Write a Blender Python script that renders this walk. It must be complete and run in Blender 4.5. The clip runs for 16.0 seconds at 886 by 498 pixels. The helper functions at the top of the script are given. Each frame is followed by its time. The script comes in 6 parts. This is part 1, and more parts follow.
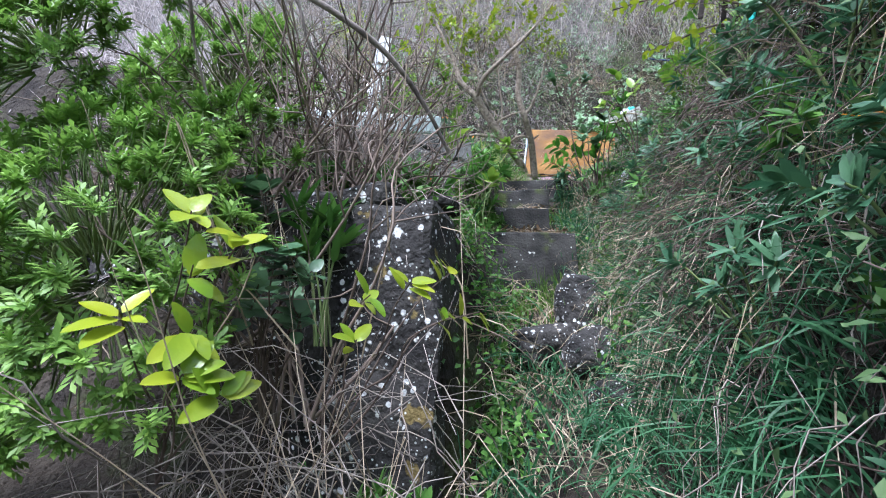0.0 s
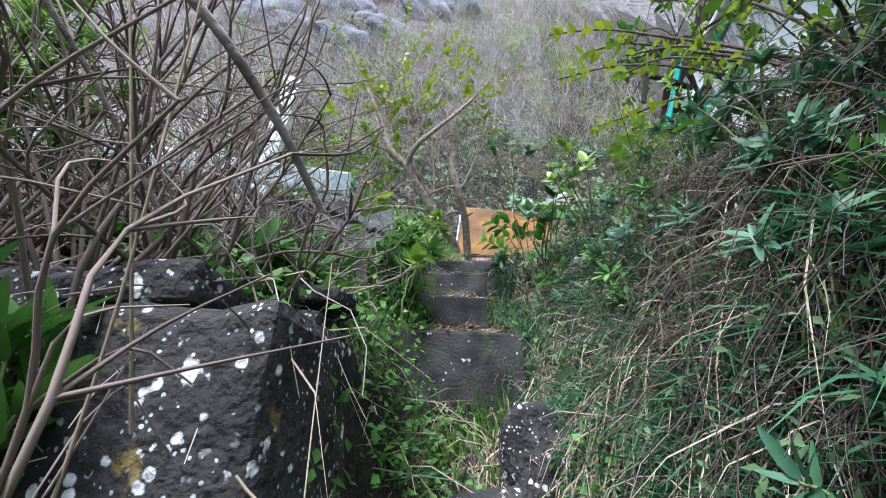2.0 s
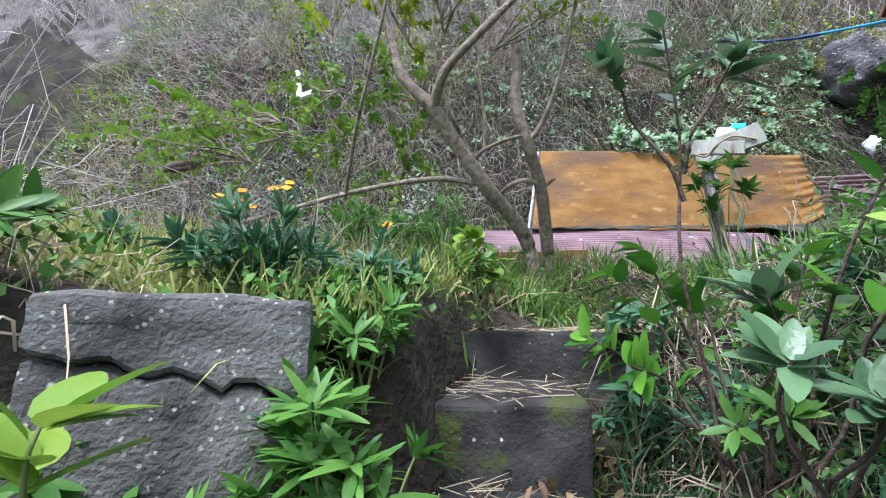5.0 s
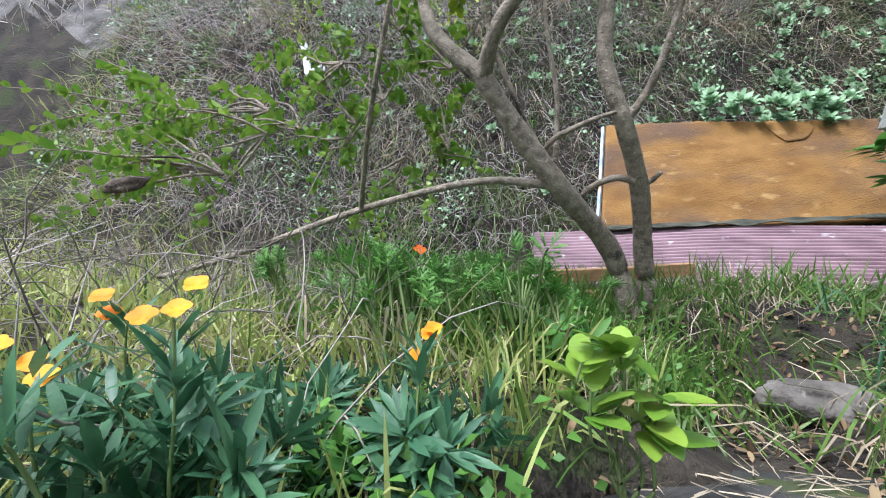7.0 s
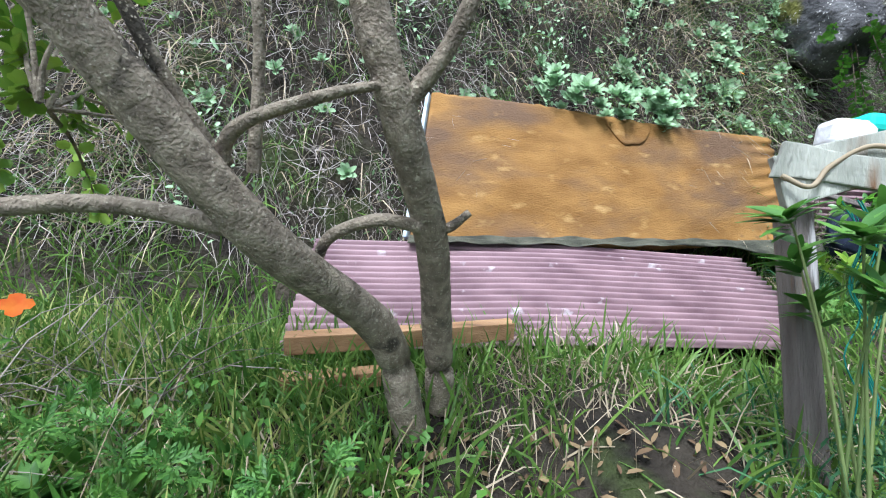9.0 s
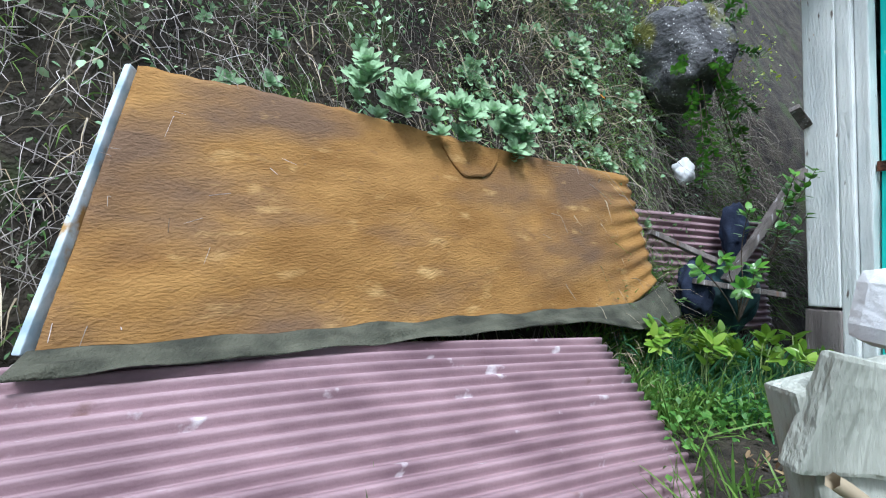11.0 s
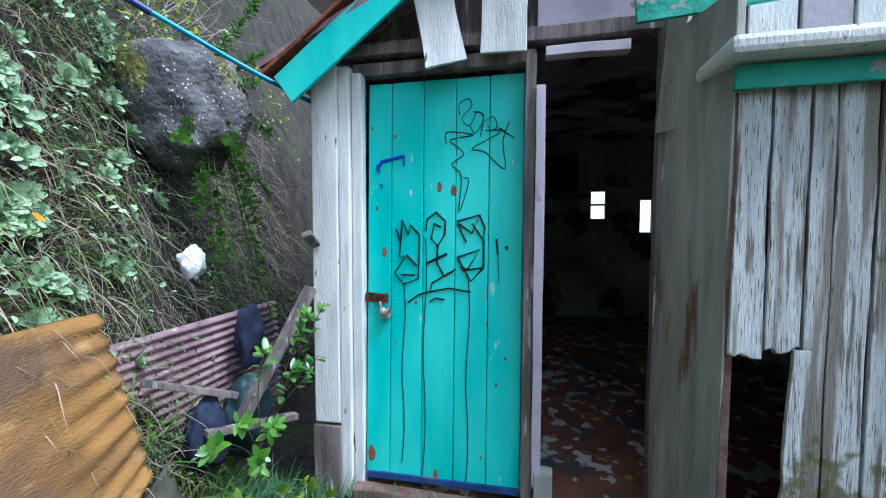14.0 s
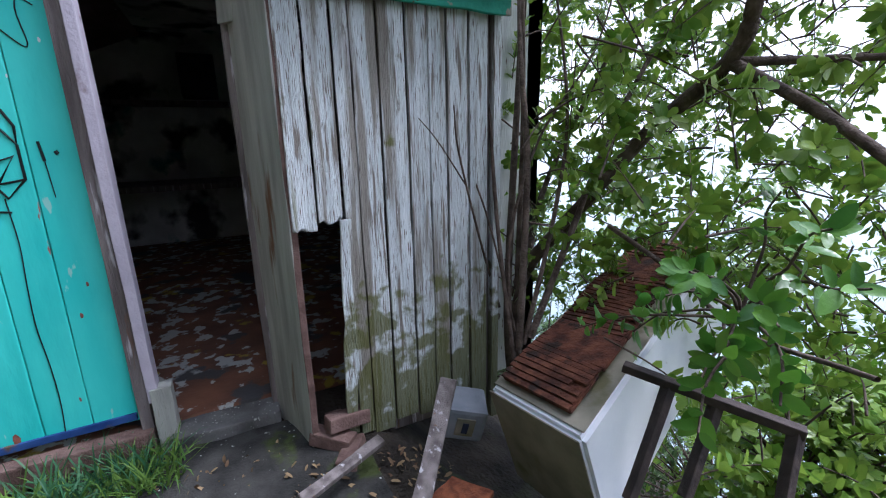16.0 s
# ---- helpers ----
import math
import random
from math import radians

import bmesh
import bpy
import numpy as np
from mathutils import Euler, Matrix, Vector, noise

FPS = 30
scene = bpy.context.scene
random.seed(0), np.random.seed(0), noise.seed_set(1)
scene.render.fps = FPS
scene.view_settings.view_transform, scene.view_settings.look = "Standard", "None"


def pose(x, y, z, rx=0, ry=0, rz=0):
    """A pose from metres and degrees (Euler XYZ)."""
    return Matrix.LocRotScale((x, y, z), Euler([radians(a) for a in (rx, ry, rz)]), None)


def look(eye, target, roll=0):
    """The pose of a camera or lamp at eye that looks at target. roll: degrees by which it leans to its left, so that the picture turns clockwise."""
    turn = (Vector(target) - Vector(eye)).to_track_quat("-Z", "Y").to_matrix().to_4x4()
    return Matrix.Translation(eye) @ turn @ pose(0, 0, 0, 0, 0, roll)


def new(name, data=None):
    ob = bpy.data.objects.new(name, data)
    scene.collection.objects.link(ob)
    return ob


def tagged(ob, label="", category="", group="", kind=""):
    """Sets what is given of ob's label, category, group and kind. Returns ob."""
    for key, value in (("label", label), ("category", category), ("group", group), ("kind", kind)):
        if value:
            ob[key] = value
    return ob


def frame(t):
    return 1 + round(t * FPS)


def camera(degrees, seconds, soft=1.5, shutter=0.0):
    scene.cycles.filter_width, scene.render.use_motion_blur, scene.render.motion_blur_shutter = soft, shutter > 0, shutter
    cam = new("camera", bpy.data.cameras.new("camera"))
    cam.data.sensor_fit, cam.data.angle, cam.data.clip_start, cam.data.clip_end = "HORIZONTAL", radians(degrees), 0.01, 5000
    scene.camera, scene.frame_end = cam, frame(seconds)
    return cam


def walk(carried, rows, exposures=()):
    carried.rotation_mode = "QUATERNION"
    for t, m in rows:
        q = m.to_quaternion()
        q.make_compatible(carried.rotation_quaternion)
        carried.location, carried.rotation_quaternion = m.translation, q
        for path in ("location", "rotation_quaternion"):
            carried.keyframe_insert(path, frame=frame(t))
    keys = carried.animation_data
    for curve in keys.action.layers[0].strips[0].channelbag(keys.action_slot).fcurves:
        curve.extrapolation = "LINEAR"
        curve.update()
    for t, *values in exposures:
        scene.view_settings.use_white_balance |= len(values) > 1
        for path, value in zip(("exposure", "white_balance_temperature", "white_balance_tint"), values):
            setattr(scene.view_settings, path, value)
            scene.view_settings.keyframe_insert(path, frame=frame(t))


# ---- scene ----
cam = camera(93.0, 16.0, soft=1.1)
PATH = [
    (0.0, (-2.88, -5.436, -2.012), (-3.367, -3.554, -1.539), 0.19),
    (0.5, (-2.858, -5.403, -1.952), (-3.258, -3.571, -1.257), 0.1),
    (1.0, (-2.84, -5.358, -1.95), (-3.146, -3.579, -1.089), -0.0),
    (1.5, (-2.89, -5.13, -1.957), (-3.107, -3.35, -1.071), -0.04),
    (2.0, (-2.924, -4.847, -1.744), (-3.07, -3.023, -0.936), -0.5),
    (2.5, (-2.867, -4.664, -1.598), (-2.969, -2.796, -0.891), -0.75),
    (3.0, (-2.777, -4.409, -1.429), (-2.903, -2.516, -0.794), -0.72),
    (3.5, (-2.773, -4.232, -1.342), (-2.968, -2.327, -0.764), -0.6),
    (4.0, (-2.868, -3.941, -1.117), (-3.171, -2.035, -0.592), -0.06),
    (4.5, (-2.888, -3.716, -0.899), (-3.322, -1.824, -0.421), 0.38),
    (4.7, (-2.889, -3.629, -0.811), (-3.373, -1.747, -0.342), 0.49),
    (6.8, (-3.148, -3.03, -0.311), (-3.839, -1.187, 0.044), -0.61),
    (7.0, (-3.178, -2.957, -0.307), (-3.861, -1.108, 0.032), -0.62),
    (7.5, (-3.169, -2.757, -0.145), (-3.77, -0.872, 0.149), -0.24),
    (8.0, (-3.1, -2.532, -0.107), (-3.539, -0.595, 0.128), -0.38),
    (8.5, (-3.058, -2.294, 0.034), (-3.274, -0.311, 0.183), 0.19),
    (9.0, (-2.971, -2.074, 0.139), (-2.98, -0.076, 0.229), 0.29),
    (9.2, (-2.938, -1.921, 0.171), (-2.867, 0.077, 0.238), 0.39),
    (11.3, (-2.466, -1.138, 0.582), (-1.776, 0.738, 0.652), 0.42),
    (11.5, (-2.444, -1.041, 0.645), (-1.667, 0.801, 0.708), 0.46),
    (12.0, (-2.326, -1.014, 0.855), (-1.294, 0.699, 0.885), 0.5),
    (12.5, (-2.134, -0.937, 1.013), (-0.79, 0.544, 1.007), 0.55),
    (13.0, (-2.047, -0.902, 1.159), (-0.421, 0.262, 1.119), 0.49),
    (13.5, (-1.982, -0.841, 1.313), (-0.154, -0.035, 1.23), 0.37),
    (14.0, (-2.025, -0.904, 1.356), (-0.084, -0.439, 1.24), 0.13),
    (14.5, (-2.033, -0.993, 1.364), (-0.045, -0.848, 1.204), -0.03),
    (15.0, (-2.049, -1.095, 1.356), (-0.073, -1.287, 1.121), -0.27),
    (15.5, (-2.104, -1.223, 1.311), (-0.216, -1.783, 0.962), -0.57),
    (16.0, (-2.176, -1.32, 1.259), (-0.445, -2.188, 0.758), -1.21),
]
walk(cam, [(t, look(e, g, r)) for t, e, g, r in PATH],
     exposures=[(0, 1.55, 5450, 18), (1.5, 1.5, 5500, 17), (3, 1.42, 5550, 17), (4.5, 1.3, 5600, 16), (7, 1.22, 5650, 13), (9, 1.35, 5600, 8), (11.5, 0.95, 5450, 6), (13.5, 1.0, 5250, 8), (14.5, 1.2, 5250, 13), (16, 1.1, 5500, 20)])

# ---- world and sun: a bright overcast day ----
world = bpy.data.worlds.new("sky")
scene.world = world
world.use_nodes = True
wn, wl = world.node_tree.nodes, world.node_tree.links
sky = wn.new("ShaderNodeTexSky")
sky.sky_type, sky.sun_disc = "NISHITA", False
sky.sun_elevation, sky.sun_rotation = radians(52), radians(200)
sky.air_density, sky.dust_density, sky.ozone_density = 1.0, 6.0, 1.0
wash = wn.new("ShaderNodeMixRGB")
wash.inputs[0].default_value = 0.75
wash.inputs[2].default_value = (9.0, 9.5, 10.0, 1)
wl.new(sky.outputs[0], wash.inputs[1])
wl.new(wash.outputs[0], wn["Background"].inputs[0])
wn["Background"].inputs[1].default_value = 0.115
sun_data = bpy.data.lights.new("sun", "SUN")
sun_data.energy, sun_data.angle, sun_data.color = 2.6, radians(18), (1.0, 0.97, 0.92)
sun = new("sun", sun_data)
sun.matrix_world = look((-4, -9, 14), (-1.5, -1, 0))


# ---- materials ----
def material(name, ca, cb, scale=6.0, detail=6.0, rough=0.8, bump=0.3, fine=60.0, metal=0.0, stain=None, stain_scale=2.0, stain_at=0.6, island=0.0, obj=0.0,
             stretch=(1, 1, 1), translucent=0.0, dist=0.01, spec=0.3, sharp=0.08):
    m = bpy.data.materials.new(name)
    m.use_nodes = True
    n, l = m.node_tree.nodes, m.node_tree.links
    b = n["Principled BSDF"]
    tc = n.new("ShaderNodeTexCoord")
    mp = n.new("ShaderNodeMapping")
    mp.inputs["Scale"].default_value = stretch
    l.new(tc.outputs["Object"], mp.inputs[0])
    big = n.new("ShaderNodeTexNoise")
    big.inputs["Scale"].default_value, big.inputs["Detail"].default_value = scale, detail
    l.new(mp.outputs[0], big.inputs[0])
    mix = n.new("ShaderNodeMixRGB")
    mix.inputs[1].default_value, mix.inputs[2].default_value = (*ca, 1), (*cb, 1)
    ramp = n.new("ShaderNodeMapRange")
    ramp.inputs[1].default_value, ramp.inputs[2].default_value = 0.35, 0.65
    l.new(big.outputs[0], ramp.inputs[0])
    fac = ramp.outputs[0]
    if island or obj:
        src = n.new("ShaderNodeNewGeometry").outputs["Random Per Island"] if island else n.new("ShaderNodeObjectInfo").outputs["Random"]
        w = n.new("ShaderNodeMixRGB")
        w.inputs[0].default_value = island or obj
        l.new(fac, w.inputs[1])
        l.new(src, w.inputs[2])
        fac = w.outputs[0]
    l.new(fac, mix.inputs[0])
    col = mix.outputs[0]
    if stain:
        for k, (c, s, at) in enumerate(stain if isinstance(stain, list) else [(stain, stain_scale, stain_at)]):
            sn = n.new("ShaderNodeTexNoise")
            sn.inputs["Scale"].default_value, sn.inputs["Detail"].default_value = s, 8
            off = n.new("ShaderNodeMapping")
            off.inputs["Location"].default_value = (3.1 * k + 1, 1.7 * k, 0.9 * k)
            off.inputs["Scale"].default_value = stretch
            l.new(tc.outputs["Object"], off.inputs[0])
            l.new(off.outputs[0], sn.inputs[0])
            sr = n.new("ShaderNodeMapRange")
            sr.inputs[1].default_value, sr.inputs[2].default_value = at, at + sharp
            l.new(sn.outputs[0], sr.inputs[0])
            sm_ = n.new("ShaderNodeMixRGB")
            l.new(sr.outputs[0], sm_.inputs[0])
            l.new(col, sm_.inputs[1])
            sm_.inputs[2].default_value = (*c, 1)
            col = sm_.outputs[0]
    l.new(col, b.inputs["Base Color"])
    b.inputs["Roughness"].default_value, b.inputs["Metallic"].default_value = rough, metal
    b.inputs["Specular IOR Level"].default_value = spec
    if bump:
        fn = n.new("ShaderNodeTexNoise")
        fn.inputs["Scale"].default_value, fn.inputs["Detail"].default_value = fine, 6
        l.new(mp.outputs[0], fn.inputs[0])
        add = n.new("ShaderNodeMath")
        l.new(fn.outputs[0], add.inputs[0])
        l.new(big.outputs[0], add.inputs[1])
        bp = n.new("ShaderNodeBump")
        bp.inputs["Strength"].default_value, bp.inputs["Distance"].default_value = bump, dist
        l.new(add.outputs[0], bp.inputs["Height"])
        l.new(bp.outputs[0], b.inputs["Normal"])
    if translucent:
        t = n.new("ShaderNodeBsdfTranslucent")
        l.new(col, t.inputs[0])
        ms = n.new("ShaderNodeMixShader")
        ms.inputs[0].default_value = translucent
        l.new(b.outputs[0], ms.inputs[1])
        l.new(t.outputs[0], ms.inputs[2])
        l.new(ms.outputs[0], n["Material Output"].inputs[0])
    return m


def leafy(name, ca, cb, rough=0.45, translucent=0.25, stain=None, spec=0.4):
    return material(name, ca, cb, scale=9, rough=rough, bump=0.15, fine=90, island=0.75, translucent=translucent, stain=stain, stain_scale=14, stain_at=0.66, spec=spec)


def lichen(m, colour, scale, size, cover):
    """Round crusts of lichen in patches over a material."""
    n, l = m.node_tree.nodes, m.node_tree.links
    b = n["Principled BSDF"]
    old = b.inputs["Base Color"].links[0].from_socket
    tc = n.new("ShaderNodeTexCoord")
    vo = n.new("ShaderNodeTexVoronoi")
    vo.inputs["Scale"].default_value, vo.inputs["Randomness"].default_value = scale, 1.0
    wob = n.new("ShaderNodeTexNoise")
    wob.inputs["Scale"].default_value, wob.inputs["Detail"].default_value = scale * 2.5, 4
    mask = n.new("ShaderNodeTexNoise")
    mask.inputs["Scale"].default_value, mask.inputs["Detail"].default_value = scale * 0.25, 3
    for q in (vo, wob, mask):
        l.new(tc.outputs["Object"], q.inputs["Vector"])
    add = n.new("ShaderNodeMath")
    add.operation = "MULTIPLY_ADD"
    add.inputs[1].default_value = 0.35
    l.new(wob.outputs[0], add.inputs[0])
    l.new(vo.outputs["Distance"], add.inputs[2])
    spot = n.new("ShaderNodeMapRange")
    spot.inputs[1].default_value, spot.inputs[2].default_value = size + 0.21, size + 0.15
    l.new(add.outputs[0], spot.inputs[0])
    where = n.new("ShaderNodeMapRange")
    where.inputs[1].default_value, where.inputs[2].default_value = cover, cover + 0.03
    l.new(mask.outputs[0], where.inputs[0])
    both = n.new("ShaderNodeMath")
    both.operation = "MULTIPLY"
    l.new(spot.outputs[0], both.inputs[0])
    l.new(where.outputs[0], both.inputs[1])
    mix = n.new("ShaderNodeMixRGB")
    mix.inputs[2].default_value = (*colour, 1)
    l.new(both.outputs[0], mix.inputs[0])
    l.new(old, mix.inputs[1])
    l.new(mix.outputs[0], b.inputs["Base Color"])
    return m


SOIL = material("soil and leaf litter", (0.014, 0.011, 0.009), (0.05, 0.041, 0.03), scale=5, bump=1.0, fine=45, dist=0.03, rough=0.95, stain=(0.035, 0.045, 0.015), stain_scale=3, stain_at=0.57)
HILL = material("dry pale earth and rubble", (0.05, 0.046, 0.042), (0.17, 0.155, 0.145), scale=4, bump=1.0, fine=30, dist=0.04, rough=0.95, stain=[((0.05, 0.05, 0.05), 3, 0.6), ((0.3, 0.29, 0.3), 6, 0.64)], sharp=0.1)
PATH_STONE = material("worn brown grey stone", (0.07, 0.063, 0.055), (0.19, 0.17, 0.15), scale=6, bump=0.8, fine=50, rough=0.9, stain=(0.3, 0.28, 0.25), stain_scale=20, stain_at=0.64)
CONCRETE = material("old dark concrete", (0.014, 0.014, 0.013), (0.05, 0.049, 0.045), scale=7, bump=0.7, fine=80, rough=0.9, stain=[((0.05, 0.065, 0.018), 5, 0.6), ((0.5, 0.52, 0.48), 26, 0.69)])
CONCRETE_PALE = material("weathered grey concrete", (0.05, 0.05, 0.047), (0.15, 0.148, 0.14), scale=6, bump=0.8, fine=90, rough=0.9, stain=[((0.06, 0.06, 0.05), 3, 0.56), ((0.42, 0.43, 0.38), 30, 0.66)])
STONE = material("dark lichened stone", (0.018, 0.018, 0.018), (0.06, 0.057, 0.053), scale=5, bump=1.0, fine=40, dist=0.02, rough=0.92, stain=[((0.62, 0.64, 0.62), 17, 0.655), ((0.17, 0.13, 0.05), 9, 0.66)], sharp=0.03)
ROCK = material("grey volcanic rock", (0.05, 0.05, 0.055), (0.17, 0.17, 0.18), scale=4, bump=1.0, fine=30, dist=0.03, rough=0.9, stain=[((0.13, 0.13, 0.03), 2.5, 0.6), ((0.5, 0.5, 0.5), 30, 0.68)])
ORANGE = material("weathered orange fibreboard", (0.18, 0.088, 0.021), (0.28, 0.15, 0.044), scale=3.5, bump=0.7, fine=70, rough=0.85, stretch=(1, 1, 2.2),
                  stain=[((0.12, 0.07, 0.04), 1.7, 0.44), ((0.42, 0.27, 0.11), 6.5, 0.61), ((0.12, 0.065, 0.03), 14, 0.62)], sharp=0.2)
BOARD_EDGE = material("blue grey board edge", (0.25, 0.33, 0.4), (0.5, 0.55, 0.6), scale=12, rough=0.8, stain=(0.3, 0.18, 0.06), stain_scale=9, stain_at=0.55)
TIN = material("faded maroon roofing iron", (0.17, 0.105, 0.125), (0.3, 0.2, 0.225), scale=3, bump=0.15, fine=90, rough=0.6, stretch=(1, 3, 1), stain=[((0.55, 0.5, 0.53), 8, 0.66), ((0.14, 0.075, 0.06), 6, 0.68)])
TARP = material("rotten olive canvas", (0.03, 0.031, 0.023), (0.085, 0.085, 0.063), scale=9, bump=0.8, fine=120, rough=0.95)
TEAL = material("chipped turquoise paint", (0.03, 0.5, 0.46), (0.085, 0.68, 0.6), scale=3, bump=0.25, fine=30, rough=0.42, stretch=(1, 1, 0.35), stain=[((0.3, 0.62, 0.55), 16, 0.68), ((0.28, 0.1, 0.08), 19, 0.735)], sharp=0.02)
TEAL_OLD = material("flaking green paint", (0.02, 0.25, 0.18), (0.05, 0.4, 0.3), scale=6, bump=0.5, fine=50, rough=0.6, stain=[((0.3, 0.29, 0.26), 13, 0.6), ((0.1, 0.06, 0.04), 17, 0.66)], sharp=0.02)
WHITE_PAINT = material("flaking white paint", (0.55, 0.58, 0.58), (0.75, 0.77, 0.76), scale=5, bump=0.5, fine=50, rough=0.6, stretch=(2, 2, 0.5), stain=[((0.16, 0.13, 0.11), 12, 0.665), ((0.42, 0.2, 0.08), 22, 0.74)], sharp=0.03)
BOARD_PAINT = material("mossy flaking weatherboard", (0.56, 0.62, 0.63), (0.8, 0.86, 0.87), scale=7, bump=1.0, fine=70, rough=0.8, stretch=(5, 5, 0.3), obj=0.3,
                       stain=[((0.3, 0.285, 0.25), 2.6, 0.56), ((0.24, 0.22, 0.19), 9, 0.58), ((0.2, 0.185, 0.16), 45, 0.57), ((0.19, 0.19, 0.07), 2.2, 0.63)], sharp=0.07)


def moss(m, top, colour):
    """Green growth creeping up boards from the wet ground, with a ragged upper edge."""
    n, l = m.node_tree.nodes, m.node_tree.links
    b = n["Principled BSDF"]
    old = b.inputs["Base Color"].links[0].from_socket
    tc, sep = n.new("ShaderNodeTexCoord"), n.new("ShaderNodeSeparateXYZ")
    l.new(tc.outputs["Object"], sep.inputs[0])
    no = n.new("ShaderNodeTexNoise")
    no.inputs["Scale"].default_value, no.inputs["Detail"].default_value = 11, 8
    l.new(tc.outputs["Object"], no.inputs["Vector"])
    high = n.new("ShaderNodeMapRange")
    high.inputs[1].default_value, high.inputs[2].default_value = top - 0.35, top + 0.4
    high.inputs[3].default_value, high.inputs[4].default_value = 0.16, -0.22
    l.new(sep.outputs[2], high.inputs[0])
    add = n.new("ShaderNodeMath")
    l.new(no.outputs[0], add.inputs[0])
    l.new(high.outputs[0], add.inputs[1])
    cut = n.new("ShaderNodeMapRange")
    cut.inputs[1].default_value, cut.inputs[2].default_value, cut.inputs[4].default_value = 0.44, 0.54, 0.85
    l.new(add.outputs[0], cut.inputs[0])
    mix = n.new("ShaderNodeMixRGB")
    mix.inputs[2].default_value = (*colour, 1)
    l.new(cut.outputs[0], mix.inputs[0])
    l.new(old, mix.inputs[1])
    l.new(mix.outputs[0], b.inputs["Base Color"])


moss(BOARD_PAINT, 0.4, (0.13, 0.14, 0.035))
GREYWOOD = material("bare weathered wood", (0.1, 0.085, 0.08), (0.24, 0.21, 0.2), scale=5, bump=0.8, fine=70, rough=0.9, stretch=(4, 4, 0.4), stain=[((0.5, 0.48, 0.5), 9, 0.62), ((0.2, 0.1, 0.05), 7, 0.67)])
GREYGREEN = material("faded grey green wood", (0.24, 0.25, 0.22), (0.42, 0.43, 0.385), scale=4, bump=0.6, fine=60, rough=0.85, stretch=(3, 3, 0.4), stain=[((0.16, 0.09, 0.05), 4, 0.6)])
LILAC = material("lilac grey board", (0.35, 0.32, 0.38), (0.5, 0.47, 0.53), scale=4, bump=0.3, rough=0.8, stain=(0.2, 0.15, 0.15), stain_scale=9, stain_at=0.66)
ROOMWALL = material("grimy room wall", (0.45, 0.45, 0.44), (0.7, 0.7, 0.67), scale=2, bump=0.2, rough=0.9, stain=[((0.04, 0.04, 0.045), 1.6, 0.52), ((0.05, 0.2, 0.2), 2.4, 0.62)])
ROOMFLOOR = material("patchy painted floor", (0.1, 0.045, 0.03), (0.2, 0.09, 0.05), scale=4, bump=0.3, rough=0.7, stain=[((0.45, 0.47, 0.45), 9, 0.56), ((0.35, 0.27, 0.04), 4, 0.62), ((0.06, 0.06, 0.06), 3, 0.58)], sharp=0.03)
BARK = material("smooth grey bark", (0.16, 0.13, 0.1), (0.34, 0.285, 0.22), scale=30, bump=1.0, fine=160, rough=0.85, stain=[((0.06, 0.05, 0.04), 9, 0.6), ((0.42, 0.37, 0.29), 95, 0.6)])
lichen(STONE, (0.6, 0.62, 0.62), 26, 0.22, 0.47)
lichen(STONE, (0.45, 0.48, 0.47), 70, 0.22, 0.5)
lichen(CONCRETE, (0.42, 0.45, 0.42), 30, 0.12, 0.56)
lichen(CONCRETE_PALE, (0.33, 0.34, 0.3), 60, 0.2, 0.5)
lichen(ROCK, (0.5, 0.5, 0.5), 45, 0.22, 0.5)
lichen(BARK, (0.4, 0.36, 0.29), 120, 0.16, 0.42)
BARK_DARK = material("brown tree bark", (0.05, 0.036, 0.028), (0.13, 0.1, 0.08), scale=16, bump=1.0, fine=60, rough=0.9)
TWIG = material("dead twigs", (0.1, 0.085, 0.075), (0.36, 0.32, 0.28), scale=8, bump=0, rough=0.9, island=0.85)
TWIG_DARK = material("dark stems", (0.03, 0.024, 0.02), (0.1, 0.075, 0.06), scale=8, bump=0, rough=0.9, island=0.8)
TWIG_GREY = material("grey brown dead branches", (0.1, 0.085, 0.075), (0.3, 0.26, 0.23), scale=10, bump=0.6, fine=90, rough=0.9)
TWIG_BROWN = material("dark brown forking stems", (0.06, 0.045, 0.036), (0.28, 0.22, 0.18), scale=8, bump=0, rough=0.9, island=0.85)
BRUSH = material("pale dead brush", (0.24, 0.2, 0.18), (0.56, 0.5, 0.46), scale=8, bump=0, rough=0.9, island=0.85)
BRUSH_LILAC = material("lilac grey dead brush", (0.3, 0.26, 0.26), (0.62, 0.56, 0.55), scale=8, bump=0, rough=0.9, island=0.85)
STRAW = material("dry grass", (0.25, 0.195, 0.125), (0.52, 0.44, 0.33), scale=8, bump=0, rough=0.8, island=0.85, translucent=0.2)
STALK = material("green stalks", (0.1, 0.16, 0.05), (0.2, 0.24, 0.09), scale=8, bump=0, rough=0.7, island=0.6)
GRASS = leafy("green grass", (0.045, 0.12, 0.02), (0.19, 0.31, 0.06), rough=0.5, translucent=0.35)
GRASS_BLUE = leafy("blue green grass", (0.025, 0.1, 0.045), (0.07, 0.19, 0.08), rough=0.5, translucent=0.3)
GRASS_YELLOW = leafy("yellowing meadow grass", (0.22, 0.3, 0.06), (0.5, 0.5, 0.19), rough=0.6, translucent=0.35)
HERB = leafy("small herb leaves", (0.035, 0.12, 0.02), (0.14, 0.3, 0.05), rough=0.5, translucent=0.3)
HERB_BLUE = leafy("soft blue green herb leaves", (0.035, 0.115, 0.022), (0.13, 0.28, 0.055), rough=0.5, translucent=0.3)
